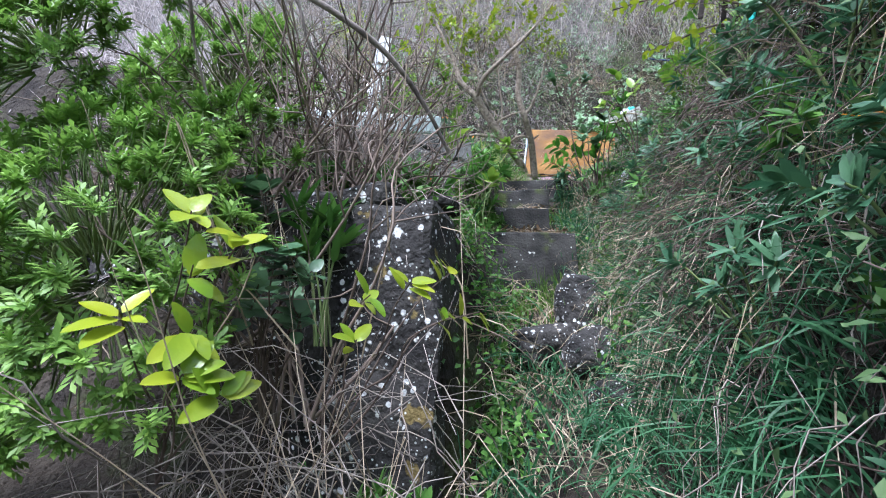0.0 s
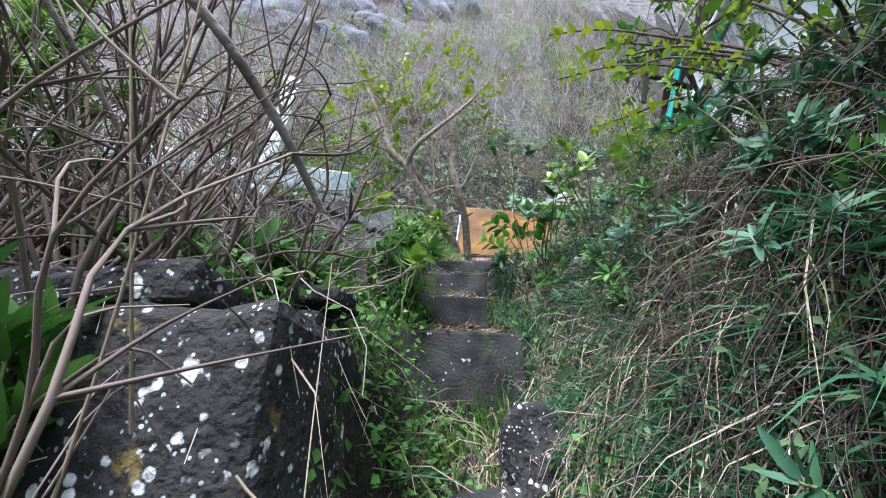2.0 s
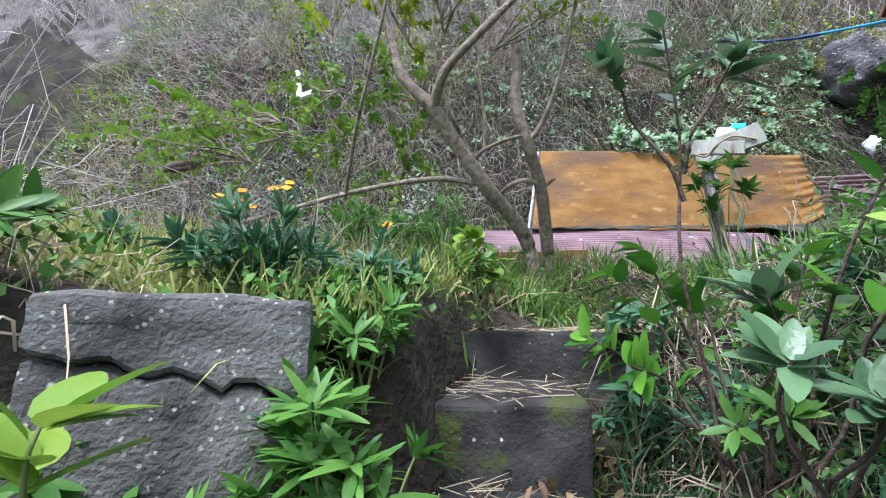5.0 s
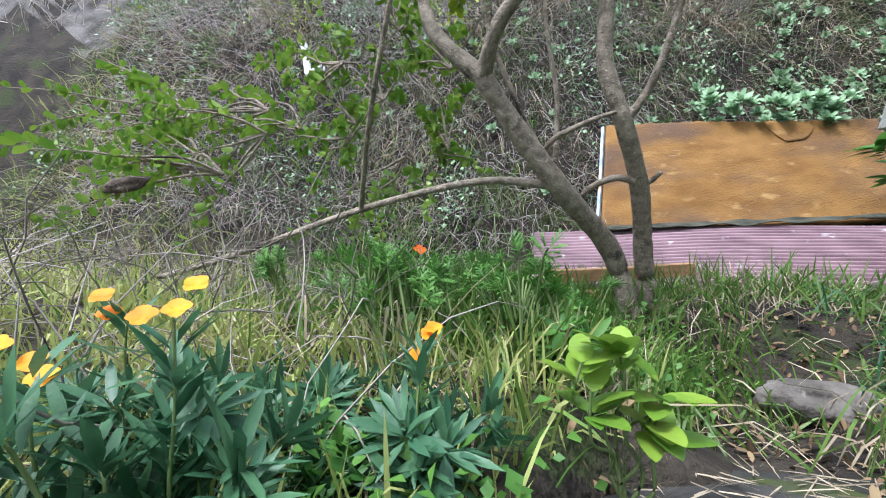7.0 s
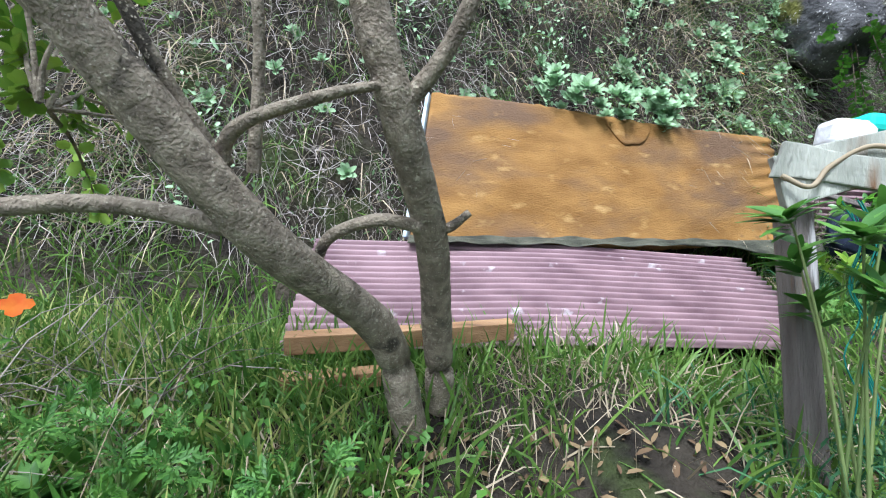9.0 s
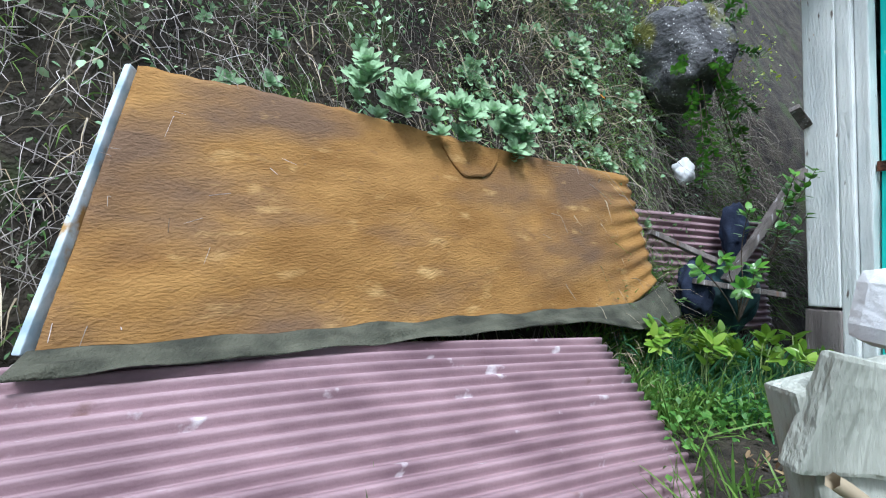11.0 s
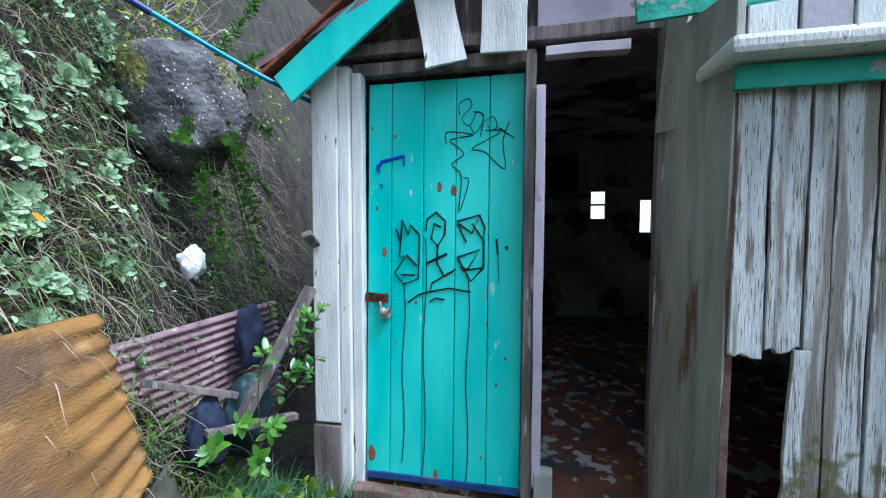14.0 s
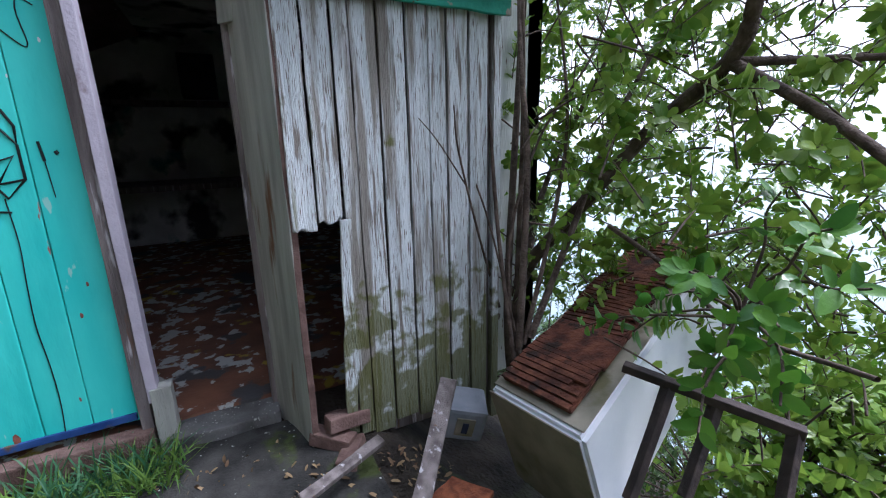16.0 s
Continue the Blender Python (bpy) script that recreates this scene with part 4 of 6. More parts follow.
part("split_board", plank((-0.41, -1.70, -0.1), (-0.41, -1.745, 0.94), 0.055, 0.02, (-1, 0, 0), 0.002, 0.012, 5, 10), BOARD_PAINT, shack)
part("bay_backing", box(-0.36, -0.34, -2.52, -1.76, -0.2, 1.86, 0.0), GREYWOOD, shack)
part("fascia", box(-0.445, -0.42, -2.56, -1.5, 1.80, 1.875, 0.004, 8, 0.008), TEAL_OLD, shack, "flaking green fascia")
part("ledge", box(-0.53, 0.1, -2.58, -1.46, 1.885, 1.945, 0.02, 6, 0.006), WHITE_PAINT, shack, "white ledge capping")
part("upper_trim", plank((-0.2, -1.24, 2.2), (-0.25, -2.45, 2.26), 0.11, 0.02, (-1, 0, 0), 0.003, 0.008), TEAL_OLD, shack)
for k in range(6):
    part("upper_board", box(-0.08, -0.06, -1.5 - 0.18 * k - 0.165, -1.5 - 0.18 * k, 1.95, 2.75 - 0.05 * k, 0.004, 3, 0.005), WHITE_PAINT if k % 2 else LILAC, shack)
part("upper_backing", box(-0.055, -0.04, -2.6, -1.42, 1.95, 2.8, 0.0), GREYWOOD, shack)

# the room behind
room = [("room_floor", (0.03, 4.6, -3.0, 0.25, -0.1, -0.04), ROOMFLOOR), ("back_wall", (4.6, 4.7, -3.0, -2.42, -0.1, 2.6), ROOMWALL), ("back_wall", (4.6, 4.7, -2.26, -1.78, -0.1, 2.6), ROOMWALL), ("back_wall", (4.6, 4.7, -2.42, -2.26, -0.1, 1.25), ROOMWALL), ("back_wall", (4.6, 4.7, -2.42, -2.26, 1.72, 2.6), ROOMWALL), ("back_wall", (4.6, 4.7, -1.58, 0.25, -0.1, 2.6), ROOMWALL), ("back_wall", (4.6, 4.7, -1.78, -1.58, -0.1, 1.45), ROOMWALL),
        ("back_wall", (4.6, 4.7, -1.78, -1.58, 1.85, 2.6), ROOMWALL), ("side_wall", (0.0, 4.7, -3.1, -3.0, -0.3, 2.6), ROOMWALL), ("side_wall", (0.1, 4.7, 0.18, 0.26, -0.3, 2.3), ROOMWALL), ("room_ceiling", (0.0, 4.8, -3.1, 0.4, 2.6, 2.66), ROOMWALL),
        ("bay_floor", (-0.34, 0.03, -2.5, -1.5, -0.16, -0.1), SOIL), ("front_wall", (0.0, 0.06, -3.1, -2.5, -0.3, 2.8), WHITE_PAINT), ("bay_end", (-0.4, 0.0, -2.54, -2.5, -0.3, 1.9), BOARD_PAINT)]
for name, b, mat in room:
    part(name, box(*b, 0.0, 2), mat, shack)
part("window_bar", box(4.62, 4.66, -1.78, -1.58, 1.64, 1.67, 0.003), ROOMWALL, shack)
part("roof", plank((2.3, -1.35, 2.95), (2.3, 0.5, 2.15), 4.9, 0.03, (0, 0.4, 1), 0.0, 0.0), TIN, shack)
part("roof", plank((2.3, -1.35, 2.95), (2.3, -3.3, 2.3), 4.9, 0.03, (0, -0.3, 1), 0.0, 0.0), TIN, shack)
for nm, b, mat in (("shelf", (4.2, 4.58, -1.5, 0.1, 1.75, 1.8), GREYWOOD), ("cupboard", (4.15, 4.58, -1.35, -0.95, 1.85, 2.35), NAVY), ("bench", (3.6, 4.58, -1.5, 0.1, 0.75, 0.82), GREYWOOD)):
    tagged(part(nm, box(*b, 0.005), mat), "dark %s against the back wall of the shack" % nm, nm)

# ---- discarded fridge and clutter beside the shack ----
def frame_box(o, x, y, z, bevel=0.012):
    """A box from corner o along three edges."""
    bm = box(0, 1, 0, 1, 0, 1, 0)
    o, x, y, z = Vector(o), Vector(x), Vector(y), Vector(z)
    for v in bm.verts:
        v.co = o + x * v.co.x + y * v.co.y + z * v.co.z
    bmesh.ops.recalc_face_normals(bm, faces=bm.faces[:])
    bmesh.ops.bevel(bm, geom=bm.edges[:], offset=bevel, segments=2, affect="EDGES")
    return bm


fridge = thing("fridge", "discarded white fridge lying on its face, rusty coil uppermost", "fridge")
FO, FX, FY = Vector((-0.80, -2.22, 0.20)), Vector((-0.50, -0.05, 0.06)), Vector((0.5, -1.5, 0.38))
FZ = FX.cross(FY).normalized() * 0.5
if FZ.z > 0:
    FZ = -FZ
part("cabinet", frame_box(FO, FX, FY, FZ, 0.02), ENAMEL, fridge)
N_ = -FZ.normalized()
part("back_plate", frame_box(FO + N_ * 0.004 + FX * 0.02 + FY * 0.02, FX * 0.96, FY * 0.96, N_ * 0.006, 0.002), GRIME, fridge)
part("end_panel", frame_box(FO - FY.normalized() * 0.008 + FX * 0.02, FX * 0.96, FY.normalized() * 0.006, FZ * 0.98, 0.002), GRIME, fridge)
for k in range(6):
    o = FO + N_ * 0.02 + FX * 0.1 + FY * (0.04 + 0.155 * k)
    part("coil_panel", frame_box(o + N_ * 0.012 * math.sin(k * 2.3) + FX * 0.02 * math.sin(k * 1.7), FX * 0.74, FY * 0.14, N_ * 0.02 + FX * 0.02 * math.sin(3 * k), 0.004), RUST_DARK, fridge, "rusty condenser panel")
for k in range(44):
    a = FO + N_ * 0.046 + FX * 0.1 + FY * (0.045 + 0.021 * k)
    part("coil_rib", plank(a + N_ * 0.012 * math.sin(k * 0.33), a + FX * (0.74 - 0.12 * (k % 7 == 3)) + N_ * 0.01 * math.sin(k * 0.5), 0.026, 0.007, N_, 0.0, 0.006, k, 4), RUST_DARK, fridge)
frame_ob = thing("metal_frame", "dark angle iron frame leaning on the fridge", "frame")
part("bar", plank((-1.32, -2.41, 0.52), (-1.74, -2.64, 0.46), 0.035, 0.03, (0.3, 0.2, 1)), DARK_IRON, frame_ob)
part("bar", plank((-1.44, -2.48, 0.49), (-1.48, -2.29, 0.17), 0.035, 0.03, (0.3, 0.2, 1)), DARK_IRON, frame_ob)
part("bar", plank((-1.55, -2.55, 0.48), (-1.58, -2.40, 0.22), 0.035, 0.03, (0.3, 0.2, 1)), DARK_IRON, frame_ob)
part("bar", plank((-1.72, -2.63, 0.46), (-1.75, -2.56, 0.28), 0.035, 0.03, (0.3, 0.2, 1)), DARK_IRON, frame_ob)
unit = thing("grey_case", "battered grey plastic casing beside the boards", "plastic case", at=Matrix.Translation((-0.6, -2.2, -0.05)) @ pose(0, 0, 0, 12, -8, -25))
part("body", box(-0.09, 0.09, -0.1, 0.1, -0.08, 0.1, 0.02), PLASTIC_GREY, unit)
part("front_panel", box(-0.1, -0.092, -0.045, 0.045, -0.04, 0.06, 0.003), GRIME, unit)
part("slot", box(-0.106, -0.101, -0.015, 0.015, -0.02, 0.04, 0.002), NAVY, unit)
for a, b, w, mat, lab in [((-0.71, -2.07, 0.24), (-1.04, -1.78, -0.00), 0.07, GREYWOOD, "mossy grey plank leaning on the boards"), ((-0.63, -1.77, -0.01), (-0.84, -1.40, 0.02), 0.045, GREYWOOD, "splintered grey board lying on the ground"),
                          ((-0.3, 0.55, 0.52), (-0.66, 0.7, 0.70), 0.05, GREYWOOD, "grey batten leaning by the roofing iron"), ((-0.02, 0.3, 1.02), (-0.32, 0.5, 0.42), 0.09, GREYWOOD, "broad weathered plank leaning on the post"),
                          ((-0.04, 0.26, 1.25), (-0.19, 0.22, 1.31), 0.05, GREYWOOD, "sawn timber stub jutting from the shack"), ((-0.1, 0.35, 0.35), (-0.5, 0.55, 0.42), 0.05, GREYWOOD, "grey batten leaning by the roofing iron")]:
    tagged(part("loose_plank", plank(a, b, w, 0.03, (-0.4, 0.2, 0.9), 0.004, 0.005), mat), lab, "plank")
for k, (x, y, z) in enumerate([(-0.36, -1.64, -0.09), (-0.42, -1.60, -0.09), (-0.4, -1.68, -0.02), (-0.52, -1.66, -0.12)]):
    tagged(part("brick", box(-0.1, 0.1, -0.045, 0.045, -0.035, 0.035, 0.008, 2, 0.006, pose(x, y, z, 4 * k, -6, 50 * k)), BRICK), "loose brown brick in the hole of the wall", "brick", "loose bricks")
tagged(part("slab", box(-1.05, -0.1, -1.75, -0.35, -0.24, -0.12, 0.02, 8, 0.02), CONCRETE), "mossy broken concrete slab before the doorway", "slab", kind="structure")
tagged(part("rust_tin", box(-0.1, 0.1, -0.12, 0.12, -0.01, 0.01, 0.004, 4, 0.012, pose(-1.0, -1.95, -0.1, 8, 5, 30)), RUST), "flat rusty tin plate on the ground", "tin plate")


def lump(name, at, size, mat, label, category, seed):
    bm = bmesh.new()
    bmesh.ops.create_icosphere(bm, subdivisions=4, radius=1)
    for v in bm.verts:
        f = 1 + 0.3 * noise.noise(v.co * 1.7 + Vector((seed, 0, 0))) + 0.12 * noise.noise(v.co * 5 + Vector((seed, 0, 0)))
        v.co = Vector((v.co.x * size[0], v.co.y * size[1], v.co.z * size[2])) * f + Vector(at)
    return tagged(part(name, bm, mat, smooth=True), label, category)


lump("plastic_bag", (-0.12, 0.96, 1.15), (0.08, 0.05, 0.085), WHITE_BAG, "crumpled white plastic caught on the bank", "bag", 3)
lump("bin_bag", (-0.15, 0.6, 0.35), (0.13, 0.12, 0.2), DARKGREEN, "dark green plastic sack behind the shrub", "sack", 8)
lump("bin_bag", (-0.42, 0.62, 0.36), (0.1, 0.09, 0.18), NAVY, "slate blue plastic sack behind the grass", "sack", 11)
lump("dark_coat", (0.02, 0.72, 0.72), (0.09, 0.06, 0.18), NAVY, "dark navy cloth hanging before the iron", "cloth", 14)
lump("plastic_bag", (-2.36, -2.67, -0.95), (0.05, 0.04, 0.085), FILM, "crumpled pale plastic sheet caught on the bank", "bag", 21)
lump("dark_pod", (-4.66, -2.05, 0.16), (0.11, 0.022, 0.025), BARK_DARK, "dark fuzzy sleeve hanging on a branch", "sleeve", 30)

pipe = thing("water_pipe", "blue plastic pipe running from the bank to the shack", "pipe")
tri_mesh("pipe", *limb([(-0.40, 0.99, 2.40), (-0.05, 0.62, 2.17), (0.14, 0.3, 2.0)], 0.012, 0.012, 10), HOSE, pipe)
tri_mesh("joint", *limb([(-0.45, 1.04, 2.43), (-0.34, 0.93, 2.36)], 0.019, 0.017, 10), HOSE_DARK, pipe, label="navy pipe joint")
tri_mesh("dark_pipe", *limb([(-0.44, 1.03, 2.42), (-0.75, 1.1, 2.5), (-1.1, 1.3, 2.75)], 0.012, 0.012, 10), HOSE_DARK, pipe)

# gate post by the path
gate = thing("gate_post", "weathered grey gate post with a broken white rail", "post")
part("post", plank((-2.08, -1.03, -0.55), (-2.1, -1.02, 0.29), 0.06, 0.06, (0, -1, 0), 0.006, 0.006), GREYWOOD, gate)
part("rail", plank((-2.17, -1.06, 0.35), (-1.86, -1.14, 0.42), 0.13, 0.03, (0.1, -1, 0.1), 0.004, 0.012), GREYGREEN, gate)
tub = part("tub", box(-0.045, 0.045, -0.04, 0.04, -0.035, 0.035, 0.016, 0, 0, pose(-2.01, -1.07, 0.46, 5, 10, -8)), WHITE_BAG, gate, "small white plastic tub")
part("tub_lid", box(-0.03, 0.04, -0.043, 0.043, 0.0, 0.04, 0.012, 0, 0, pose(-1.96, -1.075, 0.465, 5, 10, -8)), TEAL, tub, "turquoise lid")
part("splintered_board", plank((-2.18, -1.075, 0.40), (-1.95, -1.13, 0.35), 0.08, 0.02, (0.1, -1, -0.1), 0.004, 0.014, 5), GREYGREEN, gate)
for k in range(5):
    q = [(-2.04 + 0.012 * math.sin(3.1 * k + j) + 0.03 * (j % 2) + 0.009 * k, -1.09 - 0.01 * (k % 3), 0.3 - 0.09 * j - 0.02 * (k % 2)) for j in range(7)]
    tri_mesh("net_cord", *limb(q, 0.0018, 0.0018, 5, 4), CORD, gate, label="turquoise net cord")
tri_mesh("rope", *limb([(-2.18, -1.09, 0.36), (-2.13, -1.11, 0.33), (-2.08, -1.11, 0.38), (-2.0, -1.13, 0.42), (-1.9, -1.15, 0.38)], 0.006, 0.006, 6), STRAW, gate)
chair = thing("white_bracket", "white plastic frame caught high on the bank", "plastic frame")
part("bar", plank((-5.42, -0.22, 1.82), (-5.25, -0.24, 1.83), 0.05, 0.04, (0, -1, 0)), WHITE_BAG, chair)
part("bar", plank((-5.5, -0.2, 2.15), (-5.42, -0.22, 1.82), 0.05, 0.04, (0, -1, 0)), WHITE_BAG, chair)

# ---- plants ----
# the clear line of the walk, kept free of stems
CLEAR = np.array([(-2.88, -5.44, -2.0), (-2.9, -4.8, -1.75), (-2.8, -4.35, -1.4), (-2.87, -3.75, -0.9), (-3.14, -3.0, -0.3), (-3.1, -2.5, -0.1), (-2.94, -1.92, 0.17), (-2.48, -1.15, 0.57), (-2.3, -1.0, 0.88), (-2.0, -0.87, 1.25), (-2.05, -1.05, 1.36), (-2.18, -1.32, 1.25)])
CLEAR = np.concatenate([CLEAR[k] + (CLEAR[k + 1] - CLEAR[k]) * np.linspace(0, 1, 8)[:, None] for k in range(len(CLEAR) - 1)])


def free(p, gap=0.25):
    """Which of the places p keep clear of the walk."""
    p = np.asarray(p)
    best = np.full(len(p), 9.0)
    for c in CLEAR:
        best = np.minimum(best, np.linalg.norm(p - c, axis=1))
        below = (np.linalg.norm(p[:, :2] - c[:2], axis=1) < 0.17) & (p[:, 2] > c[2] - 0.88)
        best = np.where(below, 0.0, best)
    return best > gap


def ground_at(x, y):
    z = height(x, y)
    e = 0.04
    n = np.stack([-(height(x + e, y) - height(x - e, y)) / (2 * e), -(height(x, y + e) - height(x, y - e)) / (2 * e), np.ones_like(z)], -1)
    return np.stack([x, y, z], -1), n / np.linalg.norm(n, axis=1, keepdims=True)


def spread(n, x0, x1, y0, y1, clumps=0, size=0.2):
    """n places on the ground in a rectangle, even or in clumps."""
    if clumps:
        cx, cy = rng.uniform(x0, x1, clumps), rng.uniform(y0, y1, clumps)
        k = rng.integers(0, clumps, n)
        x, y = cx[k] + rng.normal(0, size, n), cy[k] + rng.normal(0, size, n)
    else:
        x, y = rng.uniform(x0, x1, n), rng.uniform(y0, y1, n)
    return x, y


def on_bank(n, x0, x1, s0, s1):
    x = rng.uniform(x0, x1, n)
    return ground_at(x, bank_foot(x) + rng.uniform(s0, s1, n))


def bank_clumps(n, x0, x1, s0, s1, clumps, size):
    cx, cs = rng.uniform(x0, x1, clumps), rng.uniform(s0, s1, clumps)
    k = rng.integers(0, clumps, n)
    x = cx[k] + rng.normal(0, size, n)
    return ground_at(x, bank_foot(x) + np.maximum(0.0, cs[k] + rng.normal(0, size * 0.5, n)))


def outside(p):
    """Not inside the shack."""
    return ~((p[:, 0] > -0.5) & (p[:, 1] < 0.3) & (p[:, 1] > -3.1) & ((p[:, 0] > -0.1) | (p[:, 1] < -1.4)))


def grass(name, regions, mat, label, size, width, droop, lean=0.45, gap=0.26):
    out = []
    for n, reg, clumps, cs in regions:
        p, nr = ground_at(*spread(n, *reg, clumps, cs))
        d_ = nr * 0.5 + np.array([0, 0, 0.8]) + rng.normal(0, lean, (n, 3))
        d_[:, 2] = np.abs(d_[:, 2])
        length = rng.uniform(*size, n)
        ok = outside(p) & free(p, gap) & free(p + d_ * length[:, None] * 0.7, gap * 0.8)
        out.append(blades(p[ok] - nr[ok] * 0.01, d_[ok], length[ok], rng.uniform(*width, ok.sum()), rng.uniform(*droop, ok.sum())))
    return stuff(name, join(*out), mat, label, "grass")


grass("green_grass", [(6500, (-3.6, -1.4, -1.9, -0.25), 130, 0.13), (3500, (-4.6, -3.0, -1.9, -0.5), 60, 0.15), (3200, (-5.2, -3.1, -0.95, -0.05), 60, 0.12), (2600, (-1.3, -0.35, -0.05, 0.75), 45, 0.1), (900, (-0.35, -0.06, -1.0, 0.3), 16, 0.04), (1200, (-3.35, -2.55, -3.3, -2.1), 40, 0.07)], GRASS, "lush green grass on the terrace", (0.12, 0.34), (0.004, 0.011), (0.1, 0.6))
grass("blue_green_grass", [(8500, (-2.75, -2.1, -4.6, -2.1), 70, 0.06), (1500, (-3.25, -2.6, -4.9, -3.3), 40, 0.07), (1200, (-2.5, -1.5, -1.9, -0.9), 25, 0.1)], GRASS_BLUE, "long blue green grass hanging over the bank", (0.2, 0.42), (0.004, 0.009), (0.3, 0.9))
grass("meadow_grass", [(12000, (-8.5, -3.9, -2.9, -0.5), 220, 0.18), (2200, (-4.6, -3.3, -2.75, -1.9), 50, 0.1), (3200, (-4.6, -3.2, -1.6, -0.4), 60, 0.12)], GRASS_YELLOW, "yellowing meadow grass on the upper terrace", (0.1, 0.3), (0.004, 0.01), (0.1, 0.7))
grass("dry_grass", [(5500, (-2.7, -2.25, -4.3, -2.0), 60, 0.06), (1500, (-2.3, -1.9, -5.0, -2.6), 30, 0.06), (2200, (-3.35, -2.6, -5.1, -2.9), 70, 0.07), (2500, (-6.5, -3.5, -2.8, -0.6), 60, 0.15), (1800, (-3.0, -1.6, -1.7, -0.5), 40, 0.12), (1500, (-4.1, -3.1, -2.3, -1.1), 22, 0.09), (700, (-1.2, -0.3, 0.1, 0.7), 20, 0.1), (2200, (-5.0, -3.3, -4.2, -2.9), 60, 0.12)], STRAW, "dry straw coloured grass hanging down the banks", (0.15, 0.5), (0.0025, 0.006), (0.4, 1.3), 0.6)


def bank_blades(n, x0, x1, s0, s1, clumps, size):
    p, nr = bank_clumps(n, x0, x1, s0, s1, clumps, 0.12)
    return blades(p, nr * 0.7 + rng.normal(0, 0.4, (n, 3)) + np.array([0, -0.2, 0.3]), rng.uniform(*size, n), rng.uniform(0.003, 0.007, n), rng.uniform(0.4, 1.3, n))


stuff("bank_straw", join(bank_blades(4500, -8, -0.6, 0.05, 0.7, 150, (0.12, 0.35)), bank_blades(9000, -9, 1, 0.6, 3.8, 220, (0.2, 0.5))), STRAW, "dry grass hanging down the steep bank", "grass")
stuff("bank_green_grass", join(bank_blades(3500, -8, 1.4, 0.0, 0.5, 90, (0.12, 0.3)), bank_blades(3000, -8, 1, 0.6, 2.6, 70, (0.15, 0.35))), GRASS, "green grass tufts on the steep bank", "grass")
grass("long_grass", [(2600, (-1.05, -0.22, 0.08, 0.6), 40, 0.07), (500, (-0.4, -0.1, -0.9, 0.1), 14, 0.04)], GRASS_BLUE, "long dark green grass beside the door", (0.25, 0.5), (0.005, 0.01), (0.3, 0.8))


def twigs(name, sets, mat, label, sides=3, gap=0.28, seg=6):
    out = []
    for p, d0, length, r, sag, wild in sets:
        n = len(p)
        pts = np.zeros((n, seg, 3))
        pts[:, 0] = p
        d_ = d0 / np.linalg.norm(d0, axis=1, keepdims=True)
        for k in range(1, seg):
            d_ = d_ + rng.normal(0, wild, (n, 3)) + np.array([0, 0, -sag])
            d_ /= np.linalg.norm(d_, axis=1, keepdims=True)
            pts[:, k] = pts[:, k - 1] + d_ * (length / (seg - 1))[:, None]
        ok = np.ones(n, bool)
        for k in range(seg):
            ok &= free(pts[:, k], gap) & outside(pts[:, k])
        rad = r[:, None] * np.linspace(1, 0.35, seg)[None]
        out.append(tubes(pts[ok], rad[ok], sides))
    return stuff(name, join(*out), mat, label, "twigs")


def bank_set(n, x0, x1, s0, s1, up, size, r, sag, wild):
    p, nr = on_bank(n, x0, x1, s0, s1)
    return p, nr * 0.6 + up + rng.normal(0, 0.5, (n, 3)), rng.uniform(*size, n), rng.uniform(*r, n), sag, wild


def patch_set(n, reg, lift, up, size, r, sag, wild):
    p, nr = ground_at(*spread(n, *reg))
    p[:, 2] += rng.uniform(0, lift, n)
    return p, up + rng.normal(0, 0.5, (n, 3)), rng.uniform(*size, n), rng.uniform(*r, n), sag, wild


UP, DOWN = np.array([0, 0, 1.0]), np.array([0, 0, -0.6])
twigs("dead_vines", [bank_set(6000, -6.5, 1.6, 0.02, 0.55, DOWN, (0.12, 0.45), (0.0012, 0.003), 0.35, 0.32), bank_set(4200, -8, 0.3, 0.5, 2.2, UP * 0.3, (0.25, 0.7), (0.002, 0.004), 0.15, 0.3),
                     patch_set(900, (-2.6, -1.7, -5.0, -2.0), 0.3, np.array([-0.5, -0.2, 0.1]), (0.12, 0.4), (0.0012, 0.0028), 0.5, 0.3),
                     patch_set(500, (-4.5, -3.3, -4.2, -3.5), 0.4, UP * 0.5, (0.3, 0.8), (0.0012, 0.0026), 0.1, 0.3), patch_set(350, (-3.9, -3.05, -4.75, -4.25), 0.5, UP * 0.3, (0.2, 0.6), (0.0012, 0.0025), 0.2, 0.3), patch_set(700, (-5.5, -3.6, -2.6, -0.8), 0.2, UP * 0.6, (0.2, 0.6), (0.0015, 0.003), 0.15, 0.25)], TWIG, "dead grey vines and stems tangled over the bank")
twigs("dead_brush", [bank_set(5200, -11, 1.0, 0.7, 4.2, UP, (0.35, 0.9), (0.003, 0.006), 0.02, 0.3), patch_set(130, (-4.8, -3.4, -4.05, -3.4), 0.1, UP * 0.8, (0.4, 0.9), (0.0012, 0.0025), 0.1, 0.3), patch_set(260, (-4.4, -3.3, -4.25, -3.9), 0.08, np.array([0.1, -0.5, 0.1]), (0.2, 0.5), (0.0012, 0.0022), 0.35, 0.2)], BRUSH, "bare brushwood of dead grey stems")
